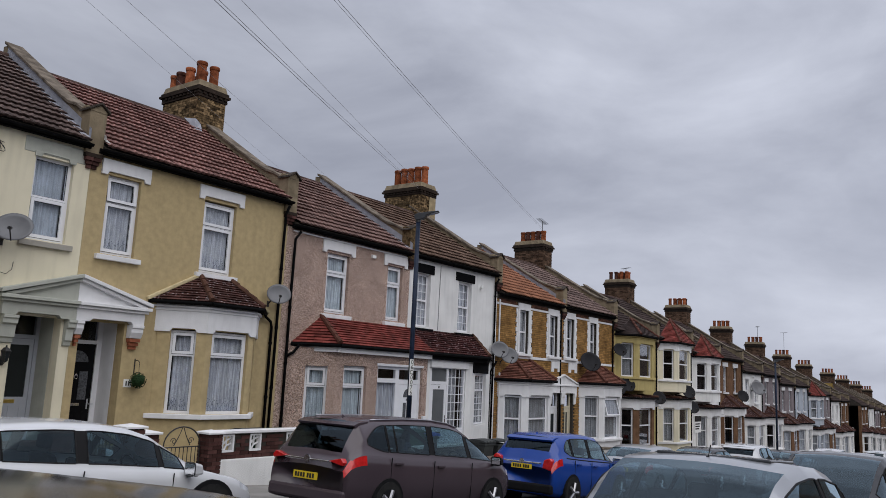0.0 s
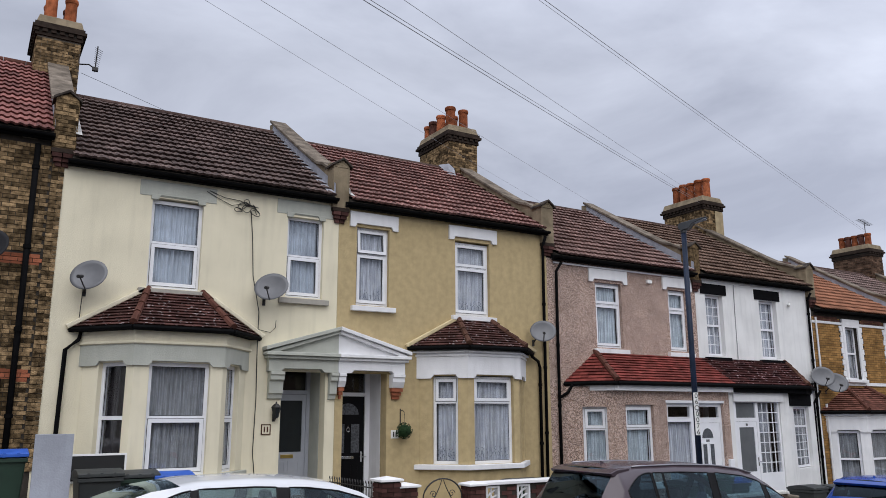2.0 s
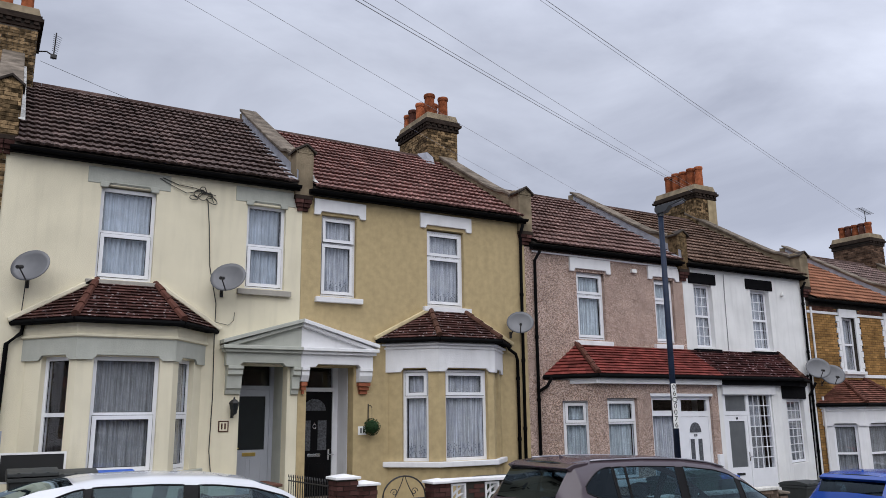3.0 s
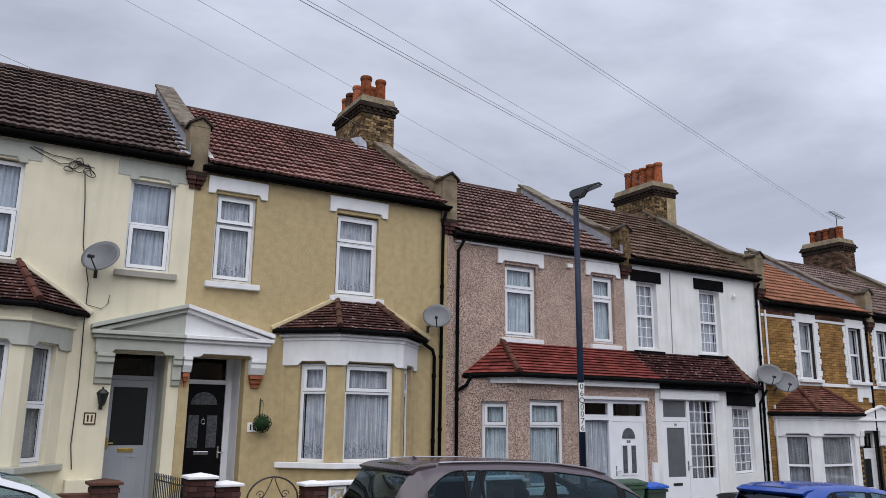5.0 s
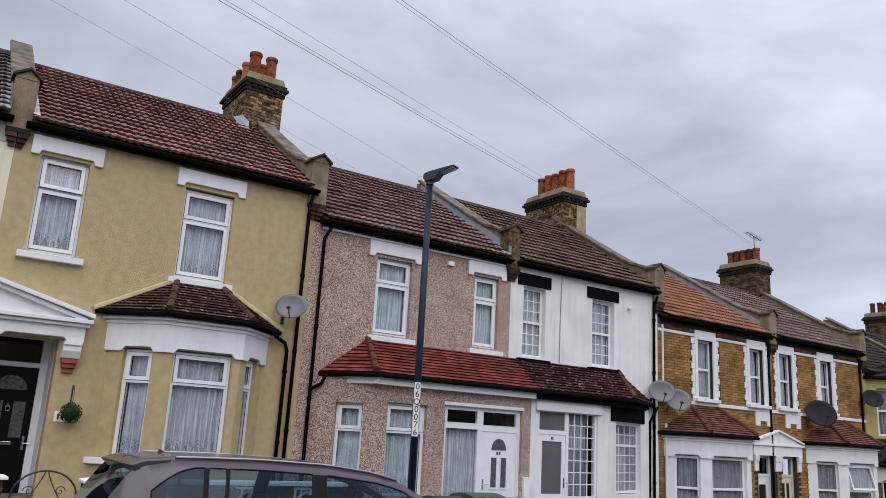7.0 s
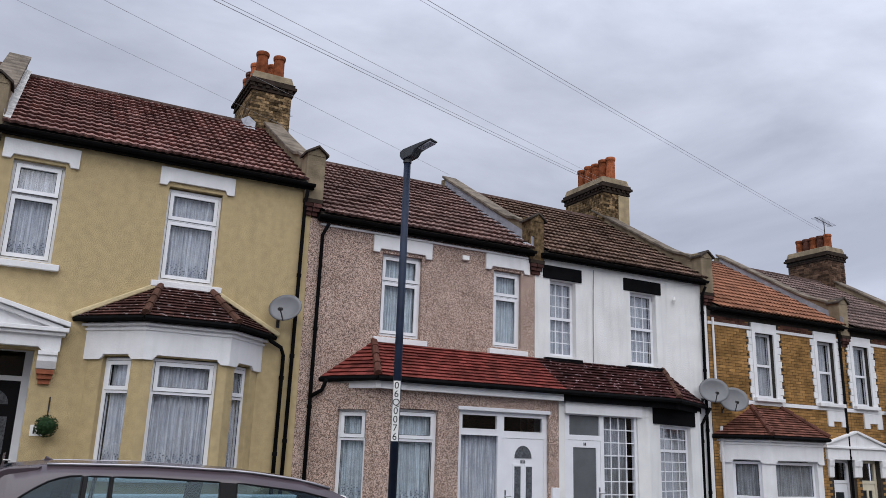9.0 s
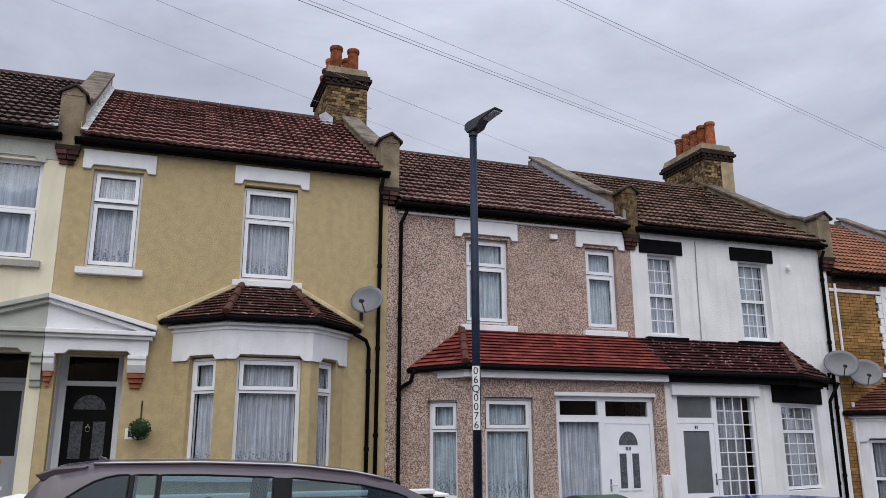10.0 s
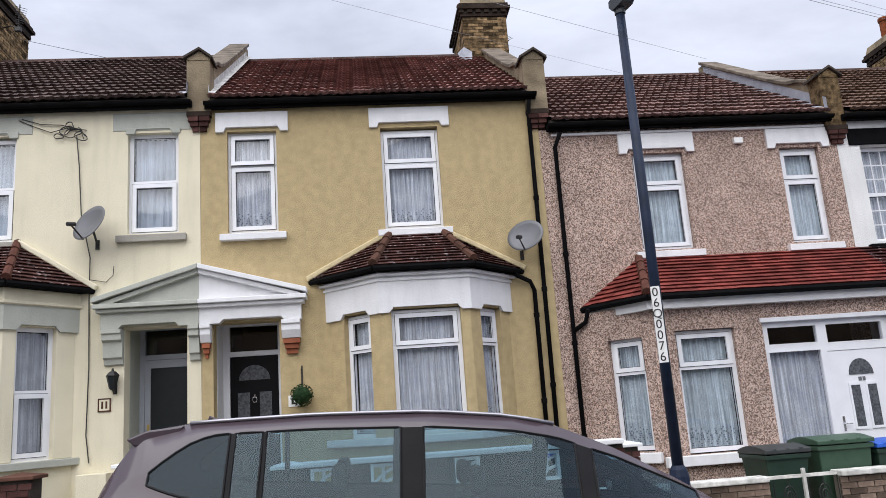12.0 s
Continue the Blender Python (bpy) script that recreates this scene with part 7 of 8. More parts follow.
aerial(26.3, 4.0, 7.9, 1.25, 15, "thin television aerial on the chimney", 12, 1.6)
aerial(37.2, 4.0, 7.2, 1.0, 60, "thin television aerial on the chimney", 6, 0.9)
ae = thing("tv_aerial", (-5.42, 3.95, 9.0), "small upright television aerial on an arm from the stack", "aerial", "television aerials")
part("arm", Geo().tube([(-5.4, 3.95, 8.98), (-5.2, 3.9, 9.0), (-5.06, 3.9, 8.92)], 0.016, 6), M["iron"], ae)
part("mast", Geo().tube([(-5.06, 3.9, 8.84), (-5.04, 3.9, 9.5)], 0.014, 6), M["iron"], ae)
part("clamp", Geo().box(-5.12, -4.99, 3.86, 3.94, 8.86, 8.96), M["iron"], ae, bevel=0.01)
for i in range(9):
    part("aerial_element", Geo().tube([(-5.1, 3.82, 9.02 + 0.05 * i), (-4.98 + 0.008 * i, 3.98, 9.03 + 0.05 * i)], 0.006, 4), M["iron"], ae)
aerial(5.7, 4.6, 8.7, 0.1, 40, "small aerial on the chimney side", 6, 0.4)
aerial(69.0, 4.2, 5.0, 2.0, 20, "tall television aerial above the roofs", 6, 0.9)
aerial(79.5, 4.2, 5.0, 2.2, 60, "tall television aerial above the roofs", 6, 0.9)

POLE = (-13.4, -14.0)
tpole = thing("telegraph_pole", (POLE[0], POLE[1], ground_z(POLE[0])), "brown wooden telegraph pole at the kerb", "pole")
part("shaft", Geo().tube([(POLE[0], POLE[1], ground_z(POLE[0])), (POLE[0], POLE[1], 6.9)], 0.14, 12, 0.1), M["f_brown"], tpole)
for start, end, r in (((-14.8, -14, 4.74), (26.0, 3.8, 8.7), 0.0045), ((-14.8, -14, 4.7), (26.0, 3.8, 8.6), 0.003), ((-13.05, -14, 3.68), (15.7, 3.9, 8.5), 0.005), ((-13.0, -14, 3.7), (15.7, 3.9, 8.58), 0.004),
                      ((-12.7, -14, 3.9), (15.7, 3.9, 8.75), 0.0035), ((-19.4, -14, 6.2), (10.4, 4.1, 7.9), 0.0035), ((-15.6, -14, 4.85), (8.3, 4.1, 7.6), 0.0025)):
    p, q = Vector(start), Vector(end)
    pts = [p + (q - p) * i / 16 - Vector((0, 0, 0.1 * 4 * (i / 16) * (1 - i / 16))) for i in range(17)]
    tagged(part("overhead_wire", Geo().tube(pts, r * 0.95, 6), M["wire"], None), "thin black overhead wire running to the chimneys", "wire", "overhead wires")
tagged(part("overhead_wire", Geo().tube([(-5.3, 4.5, 9.0), (2.0, 7.5, 8.3)], 0.005, 5), M["iron"], None), "thin black wire behind the roof", "wire", "overhead wires")

# estate agent's board in a far garden
sb = thing("sale_board", (31.6, -2.2, ground_z(31.6)), "dark and white sale board on a post", "sign")
part("post", Geo().box(31.57, 31.65, -2.25, -2.17, ground_z(31.6), -0.4), M["plate"], sb)
part("panel", Geo().box(31.1, 32.1, -2.28, -2.25, -1.25, -0.4), M["plate"], sb)
part("panel_head", Geo().box(31.1, 32.1, -2.287, -2.281, -0.7, -0.42), M["p_dark"], sb)
for k in range(3):
    part("writing_bar", Geo().box(31.2, 31.95 - 0.1 * k, -2.287, -2.281, -0.85 - 0.12 * k, -0.79 - 0.12 * k), M["p_dark"], sb)


# ---- cars ----
def car(name, x, y, L, W, H, paint, label, prof, facing=1, glassm=("carglass", "carglass"), rails=False, plate=True, boot_lamps=True, group="parked cars", wheel_r=0.33, antenna=None, slope_z=None, sunroof=False, zs=1.0):
    """A car from stations along its length. prof: rows of (share of length from the tail, belt height, roof height, half width share, roof half width share).
    Windows: prof['glass'] holds the spans."""
    zc = ground_z(x)
    t = new(name)
    t.location = (x, y, zc)
    pitch = math.atan(0.068 if x < 10 else 0.055)
    t.rotation_euler = (0, pitch, 0) if facing > 0 else (0, -pitch, math.pi)
    tagged(t, label, "car", group)
    st = prof["st"]
    S = np.array(st, float)
    S[:, 1:3] *= zs
    n = 64
    us = np.linspace(0, 1, n + 1)
    extra = sorted(set(us.tolist() + [v for g in prof["glass"] for v in g[1:3]] + [prof["cowl"], prof["roof_f"], prof["roof_r"], prof["tail_g"]]))
    us = np.array(extra)

    def smooth(col):
        y_ = np.interp(us, S[:, 0], S[:, col])
        return y_

    belt, roof, hwid, rwid = smooth(1), smooth(2), smooth(3), smooth(4)
    rings = []
    for k, u in enumerate(us):
        xx = -L / 2 + L * u
        hw = W / 2 * hwid[k]
        rw = W / 2 * rwid[k]
        zb, zr = belt[k], roof[k]
        low = 0.22 + 0.1 * (abs(u - 0.5) * 2) ** 6
        pts = [(0.0, low - 0.03), (hw * 0.86, low - 0.02), (hw * 0.965, low + 0.08), (hw * 1.0, low + (zb - low) * 0.5), (hw * 0.995, low + (zb - low) * 0.8), (hw * 0.965, zb - 0.015), (hw * 0.945, zb)]
        e = max(zr - zb, 0.0)
        # the rearmost side window narrows towards the tail
        w_ = min(max((u - prof["glass"][0][1]) / 0.09, 0.0), 1.0) if u < prof["glass"][0][1] + 0.09 else 1.0
        q0, q1 = 0.12 + 0.2 * (1 - w_) ** 2, 0.9 - 0.42 * (1 - w_) ** 2
        side = [(hw * 0.945 + (rw - hw * 0.945) * q ** 1.08, zb + e * q * 0.93) for q in (q0, q0 + (q1 - q0) * 0.35, q0 + (q1 - q0) * 0.7, q1)]
        if e < 0.03:
            side = [(hw * 0.945 * (1 - 0.06 * i), zb + e * 0.3 * i / 4) for i in range(1, 5)]
            rw = hw * 0.7
        top = [(rw * 0.93, zb + e * 0.975), (rw * 0.65, zr), (rw * 0.3, zr + 0.012), (0.0, zr + 0.015)] if e >= 0.03 else [(rw * 0.95, zr), (rw * 0.65, zr + 0.01), (rw * 0.3, zr + 0.02), (0.0, zr + 0.022)]
        half = pts + side + top
        rings.append([(xx, -a, b) for a, b in half] + [(xx, a, b) for a, b in half[::-1][1:-1]])
    m = len(rings[0])
    hN = 15
    vs = [p for r in rings for p in r]
    fs, gl = [], {}
    spans = prof["glass"]
    for k in range(len(us) - 1):
        um = (us[k] + us[k + 1]) / 2
        for j in range(m):
            j2 = (j + 1) % m
            f = (k * m + j, k * m + j2, (k + 1) * m + j2, (k + 1) * m + j)
            jj = j if j < hN - 1 else m - 1 - j
            kind = None
            if 6 <= jj <= 9 and jj >= 7:
                for nm, a, b in spans:
                    if a <= um <= b and nm.startswith("side"):
                        kind = nm + ("R" if j < hN - 1 else "L")
            if jj >= 11:
                if prof["cowl"] >= um >= prof["roof_f"]:
                    kind = "windscreen"
                if prof["tail_g"] <= um <= prof["roof_r"]:
                    kind = "rear_window"
            if um < prof.get("lamp_u", 0.075) and jj == 4 or um < 0.025 and jj == 5:
                kind = "tail_lampR" if j < hN - 1 else "tail_lampL"
            if 0.985 > um > 0.92 and 4 <= jj <= 6:
                kind = "head_lampR" if j < hN - 1 else "head_lampL"
            if kind is None and 7 <= jj <= 9 and spans[0][2] <= um <= spans[-1][2]:
                kind = "pillar%d%s" % (sum(um > sp[2] for sp in spans), "R" if j < hN - 1 else "L")
            if kind:
                gl.setdefault(kind, []).append(f)
            else:
                fs.append(f)
    fs += [tuple(range(m)), tuple(range((len(us) - 1) * m, len(us) * m))[::-1]]

    def cpart(nm, verts, faces, material, parent=t, smooth_=True, label_=""):
        used = sorted({i for f in faces for i in f})
        idx = {v: i for i, v in enumerate(used)}
        me = bpy.data.meshes.new(nm)
        me.from_pydata([verts[i] for i in used], [], [tuple(idx[i] for i in f)[::-1] for f in faces])
        me.materials.append(material)
        if smooth_:
            me.polygons.foreach_set("use_smooth", [True] * len(me.polygons))
        me.update()
        o = new(nm, me)
        o.parent = parent
        return tagged(o, label_)

    body = cpart("body", vs, fs, M[paint])
    for kind, f in gl.items():
        if kind.startswith("pillar"):
            cpart("window_pillar", vs, f, M["trim"])
            continue
        if "lamp" in kind:
            cpart(kind[:-1], vs, f, M["taillamp" if kind.startswith("tail") else "headlamp"], label_="red lamp lens" if kind.startswith("tail") else "clear lamp lens")
            continue
        dark = kind.startswith("side") and kind[4] in prof.get("dark", "") or kind == "rear_window" and "r" in prof.get("dark", "")
        gm = M["darkglass"] if dark else M["carglass"]
        o = cpart("windscreen" if kind == "windscreen" else "rear_window" if kind == "rear_window" else "side_window", vs, f, gm)
        o.visible_shadow = False
    P = lambda nm, g, mt, par=t, sm=False, bv=0.0, lb="": cadd(nm, g, mt, par, sm, bv, lb)

    def cadd(nm, g, mt, par, sm, bv, lb):
        o = new(nm, g.mesh(nm, M[mt], sm))
        o.parent = par
        if bv:
            q = o.modifiers.new("bevel", "BEVEL")
            q.width, q.segments, q.limit_method = bv, 2, "ANGLE"
        return tagged(o, lb)

    def sec(u):
        return [float(np.interp(u, S[:, 0], S[:, c])) for c in (1, 2, 3, 4)]

    # a black seal round every side window
    for nm, a, b in spans:
        ka, kb = [int(np.argmin(np.abs(us - v))) for v in (a, b)]
        for sd in (0, 1):
            at_ = lambda k, j: Vector(rings[k][j if sd == 0 else m - j])
            loop = [at_(k, 7) for k in range(ka, kb + 1)] + [at_(kb, 8), at_(kb, 9)] + [at_(k, 10) for k in range(kb, ka - 1, -1)] + [at_(ka, 9), at_(ka, 8), at_(ka, 7)]
            P("window_seal", Geo().tube(loop, 0.009, 5), "trim")
    # window trims along the belt, both sides
    for s in () if prof.get("plain_belt") else (-1, 1):
        pts = []
        for q in np.linspace(spans[0][1], spans[-1][2], 16):
            zb, zr, hw, rw = sec(q)
            pts.append((-L / 2 + L * q, s * (W / 2 * hw * 0.95 + 0.004), zb + 0.005))
        P("window_trim", Geo().tube(pts, 0.012, 6), "trim")
    # wheels
    for u in (0.19, 0.81):
        for s in (-1, 1):
            xx = -L / 2 + L * u
            yy = s * (W / 2 - 0.1)
            arch = Geo().tube([(xx, s * (W / 2 - 0.28), wheel_r), (xx, s * (W / 2 + 0.004), wheel_r)], wheel_r + 0.055, 28)
            P("wheel_arch", arch, "trim")
            w = P("wheel", Geo().tube([(xx, s * (W / 2 - 0.22), wheel_r), (xx, s * (W / 2 + 0.012), wheel_r)], wheel_r, 28), "tyre")
            P("rim", Geo().tube([(xx, s * (W / 2 + 0.0), wheel_r), (xx, s * (W / 2 + 0.02), wheel_r)], wheel_r * 0.66, 20), "trim", w)
            for k in range(5):
                a = 2 * math.pi * k / 5
                P("spoke", Geo().tube([(xx, s * (W / 2 + 0.022), wheel_r), (xx + wheel_r * 0.64 * math.cos(a), s * (W / 2 + 0.022), wheel_r + wheel_r * 0.64 * math.sin(a))], 0.035, 6), "rim", w)
    # cabin
    P("dashboard", Geo().box(-L / 2 + L * (prof["cowl"] - 0.14), -L / 2 + L * (prof["cowl"] - 0.04), -W * 0.4, W * 0.4, 0.5, sec(prof["cowl"] - 0.05)[0] - 0.03), "seat", bv=0.04)
    P("cabin_floor", Geo().box(-L * 0.38, L * 0.3, -W * 0.42, W * 0.42, 0.3, 0.42), "seat")
    for u in prof["seats"]:
        for s in (-0.24, 0.24):
            xx = -L / 2 + L * u
            zb = sec(u)[0]
            P("seat", Geo().prism([(xx - 0.12, 0.45), (xx + 0.4, 0.45), (xx + 0.42, 0.6), (xx + 0.02, 0.62), (xx - 0.1, zb + 0.08), (xx - 0.22, zb + 0.08)], W * s - 0.25, W * s + 0.25, "y"), "seat", bv=0.05)
            P("headrest", Geo().box(xx - 0.2, xx - 0.1, W * s - 0.13, W * s + 0.13, zb + 0.12, zb + 0.3), "seat", bv=0.04)
    xw = -L / 2 + L * (prof["cowl"] - 0.17)
    P("steering_wheel", Geo().tube([(xw - 0.06 * math.sin(k * 0.4488), -W * 0.22 + 0.18 * math.cos(k * 0.4488), sec(prof["cowl"] - 0.1)[0] - 0.02 + 0.17 * math.sin(k * 0.4488)) for k in range(15)], 0.016, 6), "trim")
    # mirrors
    for s in (-1, 1):
        um = prof["cowl"] - 0.06
        zb, zr, hw, rw = sec(um)
        xx, yy = -L / 2 + L * um, s * (W / 2 * hw + 0.1)
        mr_ = P("door_mirror", Geo().add([(xx - 0.06, yy - 0.11, zb - 0.04), (xx + 0.09, yy - 0.09, zb - 0.02), (xx + 0.09, yy + 0.09, zb - 0.02), (xx - 0.06, yy + 0.11, zb - 0.04),
                                  (xx - 0.07, yy - 0.11, zb + 0.12), (xx + 0.06, yy - 0.09, zb + 0.1), (xx + 0.06, yy + 0.09, zb + 0.1), (xx - 0.07, yy + 0.11, zb + 0.12)],
                                 [(3, 2, 1, 0), (0, 1, 5, 4), (1, 2, 6, 5), (2, 3, 7, 6), (4, 5, 6, 7)]), prof.get("mirror", paint), sm=False, bv=0.03)
        P("mirror_glass", Geo().box(xx - 0.068, xx - 0.063, yy - 0.09, yy + 0.09, zb - 0.02, zb + 0.1), "chrome", mr_)
        P("mirror_arm", Geo().box(xx - 0.02, xx + 0.06, min(yy, s * W / 2 * hw * 0.9), max(yy, s * W / 2 * hw * 0.9), zb - 0.05, zb - 0.015), "trim", mr_)
    # lamps, plates, bumper bar
    pz = prof.get("plate_z", 0.72)
    pl = P("number_plate", Geo().box(-L / 2 - 0.03, -L / 2 - 0.012, -0.26, 0.26, pz, pz + 0.11), "yellow")
    for k in range(7):
        yy = 0.2 - k * 0.058 - (0.03 if k > 3 else 0)
        P("plate_bar", Geo().box(-L / 2 - 0.034, -L / 2 - 0.029, yy - 0.02, yy + 0.02, pz + 0.02, pz + 0.09), "ink", pl)
    if "rear_lamp" in prof:
        y0_, y1_, z0_, z1_ = prof["rear_lamp"]
        for s in (-1, 1):
            pts = [(s * y0_, z0_ + 0.05), (s * y1_, z0_), (s * (y1_ + 0.02), z1_ - 0.06), (s * (y1_ - 0.04), z1_), (s * (y0_ + 0.04), z1_ - 0.05)]
            P("tail_lamp", Geo().prism([(a_, b_) for a_, b_ in pts], -L / 2 - 0.03, -L / 2 + 0.2, "x"), "taillamp", bv=0.025, lb="red lamp lens")
    P("front_plate", Geo().box(L / 2 + 0.0, L / 2 + 0.015, -0.26, 0.26, 0.42, 0.53), "plate")
    P("rear_chrome_strip", Geo().box(-L / 2 - 0.02, -L / 2 + 0.01, -W * 0.27, W * 0.27, pz + prof.get("strip", 0.16), pz + prof.get("strip", 0.16) + 0.035), "chrome", bv=0.008)
    P("badge", Geo().tube([(-L / 2 - 0.03, 0, pz + prof.get("strip", 0.16) + 0.03), (-L / 2 - 0.01, 0, pz + prof.get("strip", 0.16) + 0.03)], 0.06, 16), "chrome")
    P("rear_bumper", Geo().box(-L / 2 - 0.03, -L / 2 + 0.12, -W * 0.44, W * 0.44, 0.3, 0.52), "trim" if prof.get("darkbump") else paint, bv=0.05)
    if rails:
        for s in (-1, 1):
            pts = []
            for q in np.linspace(prof["roof_r"] + 0.05, prof["roof_f"] + 0.02, 14):
                zb, zr, hw, rw = sec(q)
                pts.append((-L / 2 + L * q, s * W / 2 * rw * 0.93, zb + (zr - zb) * 0.98 + 0.008))
            P("roof_rail", Geo().tube(pts, 0.012, 8), "railmetal", sm=True)
    if prof.get("spoiler"):
        q = prof["roof_r"]
        zb, zr, hw, rw = sec(q)
        xx = -L / 2 + L * q
        P("spoiler", Geo().prism([(xx + 0.22, zr + 0.028), (xx + 0.12, zr - 0.14), (xx - 0.1, zr - 0.1), (xx - 0.15, zr - 0.06), (xx - 0.02, zr - 0.005)], -W / 2 * rw * 0.97, W / 2 * rw * 0.97, "y"), paint, bv=0.012)
    q = prof["roof_r"] + 0.06
    zr = sec(q)[1]
    xx = -L / 2 + L * q
    if antenna == "fin":
        P("roof_fin", Geo().prism([(xx - 0.06, zr), (xx + 0.06, zr), (xx - 0.05, zr + 0.045)], -0.012, 0.012, "y"), paint, bv=0.008)
    elif antenna == "whip":
        xx = -L / 2 + L * (prof["roof_f"] - 0.05)
        zr = sec(prof["roof_f"] - 0.05)[1]
        P("aerial", Geo().tube([(xx, 0, zr), (xx - 0.06, 0, zr + 0.1)], 0.004, 6).lathe([(0.018, 0), (0.012, 0.02)], (xx, 0, zr), 8), "trim")
    if sunroof:
        xx = -L / 2 + L * (prof["roof_f"] - 0.14)
        zr = sec(prof["roof_f"] - 0.14)[1]
        P("sunroof", Geo().box(xx - 0.42, xx + 0.3, -0.42, 0.42, zr - 0.01, zr + 0.016), "sunglass", bv=0.01)
    # door seams
    for u in prof["seams"]:
        zb, zr, hw, rw = sec(u)
        for s in (-1, 1):
            P("door_seam", Geo().box(-L / 2 + L * u - 0.004, -L / 2 + L * u + 0.004, min(s * W / 2 * hw * 0.985, s * (W / 2 * hw + 0.002)), max(s * W / 2 * hw * 0.985, s * (W / 2 * hw + 0.002)), 0.3, zb - 0.02), "trim")
            if u < 0.6:
                P("door_handle", Geo().box(-L / 2 + L * u + 0.08, -L / 2 + L * u + 0.28, min(s * W / 2 * hw, s * (W / 2 * hw + 0.03)), max(s * W / 2 * hw, s * (W / 2 * hw + 0.03)), zb - 0.13, zb - 0.09), paint, bv=0.01)
    return t


MPV = dict(st=[(0, 0.8, 0.82, 0.86, 0.62), (0.012, 0.95, 0.98, 0.92, 0.7), (0.036, 1.03, 1.25, 0.95, 0.7), (0.062, 1.06, 1.45, 0.97, 0.7), (0.08, 1.07, 1.545, 0.98, 0.7), (0.14, 1.06, 1.6, 0.99, 0.71), (0.3, 1.03, 1.655, 1, 0.73), (0.45, 1.01, 1.675, 1, 0.735), (0.56, 1.0, 1.645, 1, 0.73),
               (0.62, 0.995, 1.59, 1, 0.715), (0.7, 0.99, 1.44, 0.995, 0.7), (0.79, 0.985, 1.22, 0.99, 0.69), (0.87, 0.98, 1.0, 0.98, 0.68), (0.9, 0.93, 0.94, 0.96, 0.66), (0.94, 0.85, 0.86, 0.92, 0.6), (0.98, 0.72, 0.72, 0.82, 0.55), (1, 0.58, 0.58, 0.7, 0.5)],
           glass=[("side1", 0.095, 0.19), ("side2", 0.197, 0.232), ("side2b", 0.237, 0.411), ("side3", 0.441, 0.645), ("side4", 0.668, 0.81)], cowl=0.865, roof_f=0.6, roof_r=0.085, tail_g=0.02,
           seats=(0.55, 0.36, 0.2), seams=(0.194, 0.426, 0.66), dark="1r", spoiler=True, mirror="trim", plain_belt=True, rear_lamp=(0.46, 0.76, 0.88, 0.99), lamp_z=0.93, plate_z=0.62, strip=0.28)
SUV = dict(st=[(0, 0.85, 0.86, 0.86, 0.6), (0.02, 1.0, 1.05, 0.93, 0.7), (0.05, 1.08, 1.3, 0.96, 0.7), (0.085, 1.1, 1.52, 0.98, 0.7), (0.14, 1.09, 1.58, 0.99, 0.72), (0.3, 1.06, 1.63, 1, 0.74), (0.45, 1.04, 1.64, 1, 0.74), (0.56, 1.03, 1.6, 1, 0.73), (0.63, 1.02, 1.5, 0.99, 0.71),
               (0.73, 1.02, 1.2, 0.985, 0.69), (0.78, 1.02, 1.03, 0.98, 0.68), (0.9, 0.94, 0.95, 0.95, 0.65), (0.97, 0.8, 0.8, 0.85, 0.55), (1, 0.6, 0.6, 0.74, 0.5)],
           glass=[("side1", 0.13, 0.2), ("side2", 0.22, 0.4), ("side3", 0.43, 0.62), ("side4", 0.635, 0.71)], cowl=0.775, roof_f=0.6, roof_r=0.09, tail_g=0.04,
           seats=(0.5, 0.27), seams=(0.21, 0.415, 0.66), dark="r", spoiler=True, rear_lamp=(0.52, 0.74, 0.8, 1.08), lamp_z=0.95, plate_z=0.8, strip=0.13, darkbump=True)
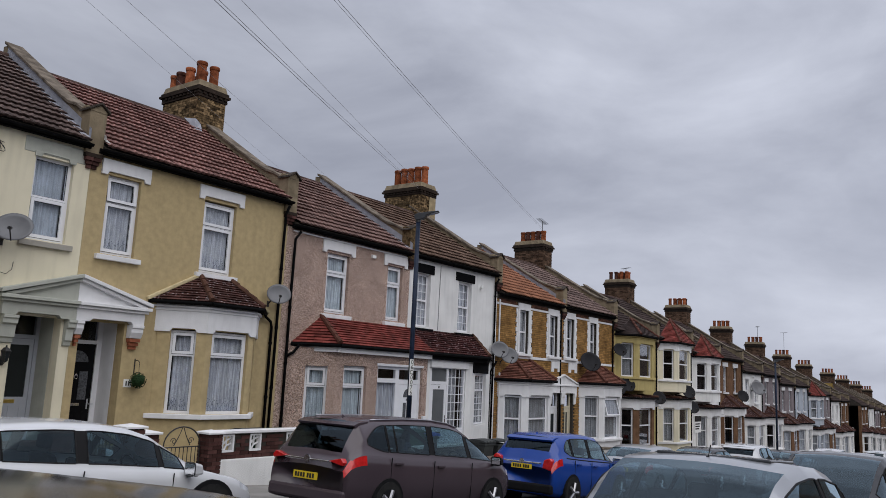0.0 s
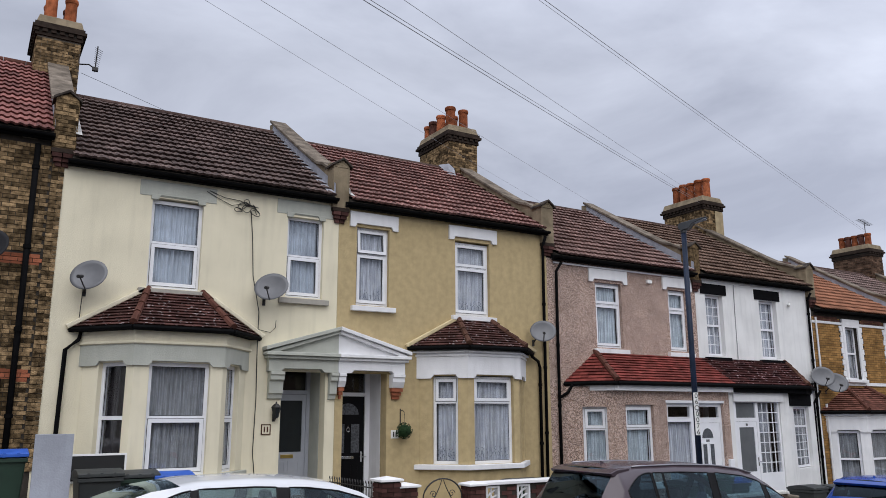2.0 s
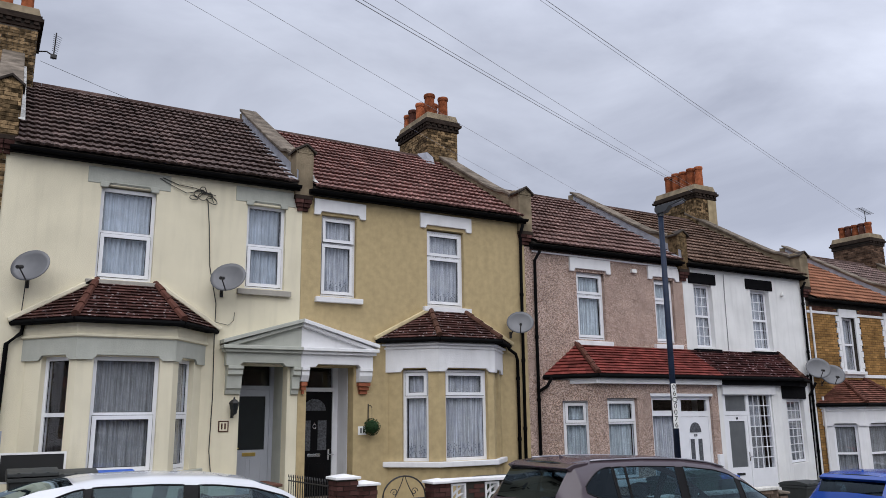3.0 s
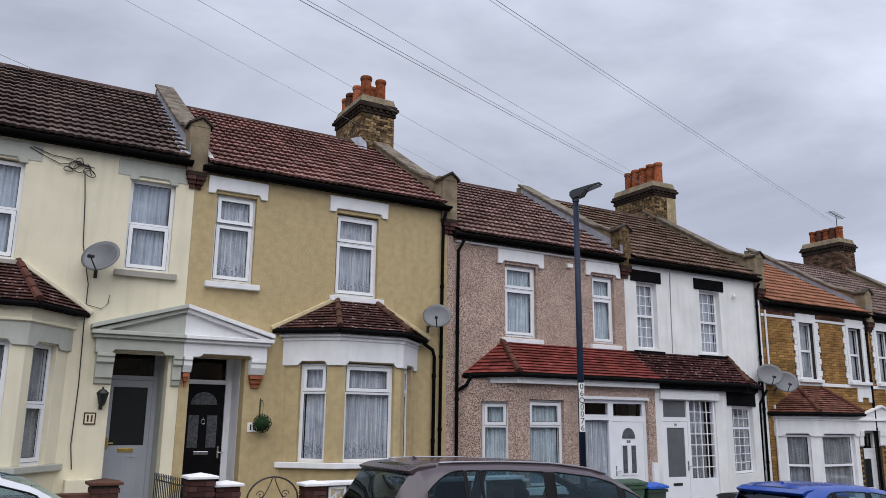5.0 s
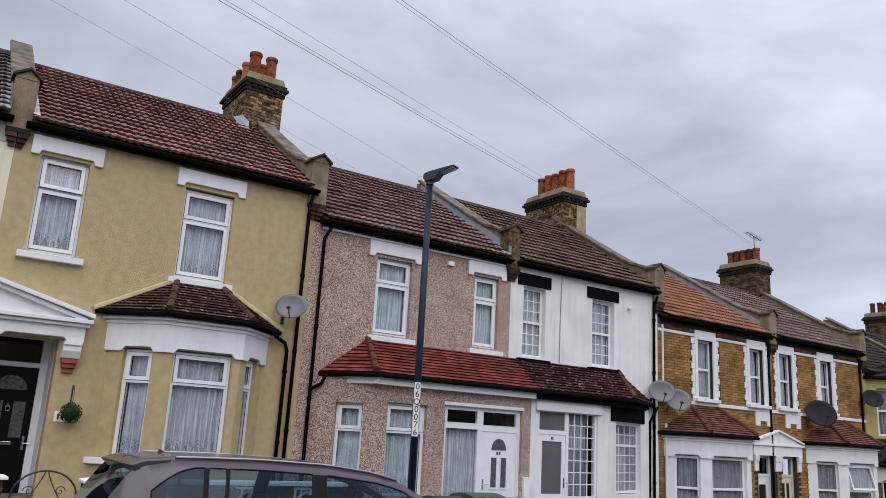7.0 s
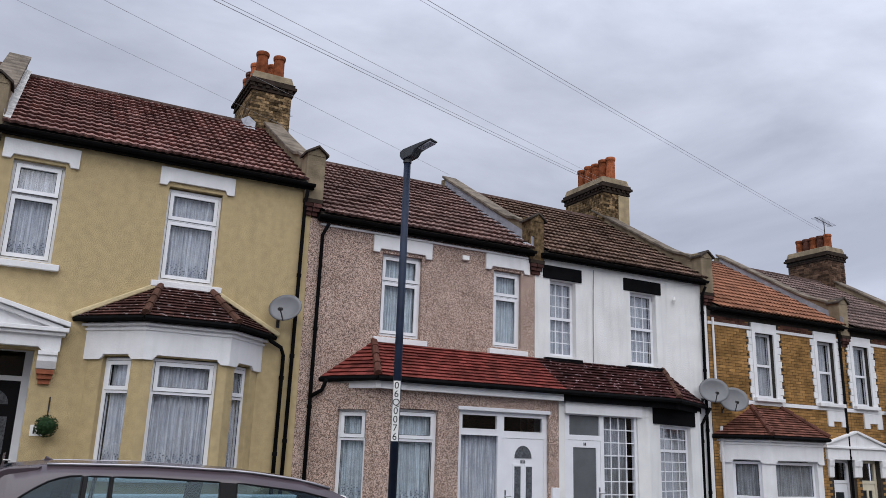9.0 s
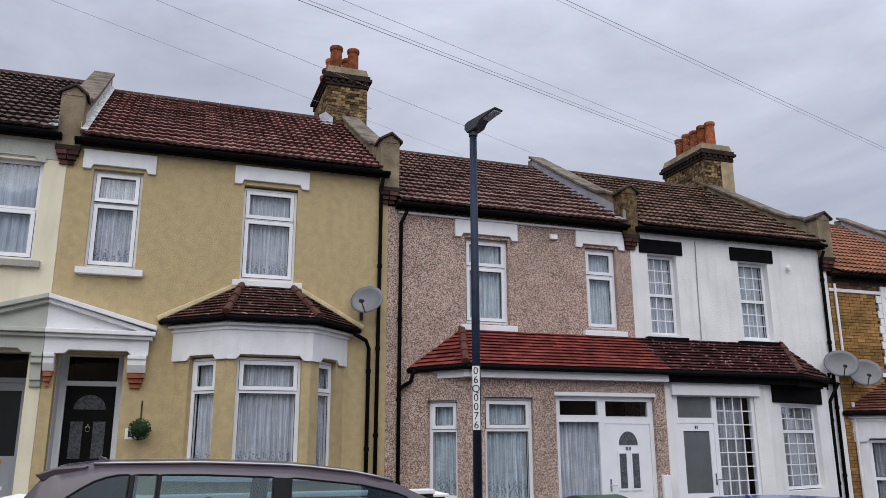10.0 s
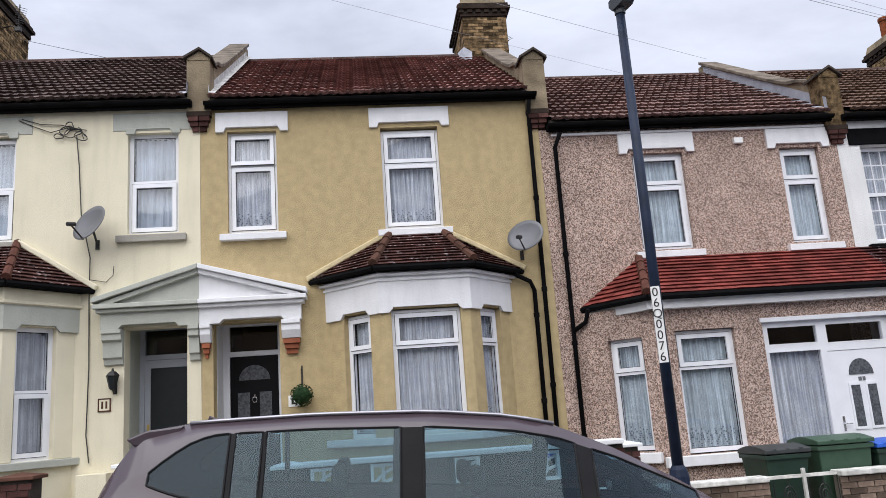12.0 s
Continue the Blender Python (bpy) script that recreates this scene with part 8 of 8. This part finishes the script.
HATCH = dict(st=[(0, 0.8, 0.82, 0.86, 0.6), (0.02, 0.93, 0.98, 0.92, 0.68), (0.06, 0.98, 1.12, 0.95, 0.68), (0.14, 0.97, 1.28, 0.98, 0.7), (0.24, 0.95, 1.39, 0.99, 0.7), (0.36, 0.93, 1.44, 1, 0.71), (0.48, 0.92, 1.45, 1, 0.71), (0.56, 0.91, 1.42, 1, 0.7), (0.63, 0.905, 1.33, 1, 0.69),
                 (0.72, 0.9, 1.1, 0.99, 0.67), (0.79, 0.9, 0.92, 0.98, 0.66), (0.9, 0.8, 0.81, 0.94, 0.6), (0.97, 0.66, 0.66, 0.84, 0.5), (1, 0.5, 0.5, 0.72, 0.5)],
             glass=[("side1", 0.13, 0.22), ("side2", 0.235, 0.41), ("side3", 0.44, 0.64), ("side4", 0.655, 0.72)], cowl=0.785, roof_f=0.575, roof_r=0.2, tail_g=0.05,
             seats=(0.5, 0.27), seams=(0.22, 0.425, 0.68), plain_belt=True, lamp_z=0.82)
car("car", 2.65, -6.35, 5.02, 1.86, 1.68, "p_mpv", "plum-grey people carrier with roof rails, parked", MPV, rails=True, antenna="fin")
car("car", 9.1, -6.3, 4.28, 1.78, 1.65, "p_blue", "bright blue compact off-roader, parked", SUV, antenna="fin", wheel_r=0.35)
car("car", -3.75, -6.35, 4.54, 1.76, 1.4, "p_white", "white low hatchback parked at the kerb", HATCH, zs=0.9)
car("car", -2.95, -13.62, 4.2, 1.76, 1.45, "p_silver", "silver hatchback with a sunroof, parked facing the camera", HATCH, facing=-1, antenna="whip", sunroof=True, zs=1.09)
car("car", 5.6, -13.1, 4.5, 1.82, 1.68, "p_dark", "dark grey people carrier parked at the kerb", MPV, facing=-1, zs=1.03)
car("car", -8.55, -13.65, 4.2, 1.76, 1.45, "p_dark", "dark grey hatchback parked by the kerb", HATCH, facing=-1)
for k, (x, y, pr, paint, L, lb) in enumerate(((14.6, -6.3, HATCH, "p_silver", 4.3, "silver hatchback parked at the kerb"), (20.2, -6.3, HATCH, "p_dark", 4.4, "dark hatchback parked at the kerb"), (26.0, -6.3, SUV, "p_white", 4.3, "white off-roader parked at the kerb"),
                                               (32.0, -6.3, HATCH, "p_dark", 4.3, "dark hatchback parked at the kerb"), (38.0, -6.3, HATCH, "p_silver", 4.3, "silver hatchback parked at the kerb"), (44.0, -6.3, SUV, "p_white", 4.4, "white off-roader parked at the kerb"),
                                               (50.0, -6.3, HATCH, "p_white", 4.3, "white hatchback parked at the kerb"), (56.0, -6.3, HATCH, "p_silver", 4.3, "silver hatchback parked at the kerb"), (63.0, -6.3, MPV, "p_white", 4.5, "white people carrier parked at the kerb"))):
    car("car", x, y, L, 1.78, 1.5, paint, lb, pr)

# plain far side of the street behind the camera
bk = part("backdrop_opposite_row", Geo().box(-120, 140, -27, -26, -14, 5.0), M["backwall"], None)
tagged(bk, "plain brown brick row across the street", "backdrop", kind="structure")
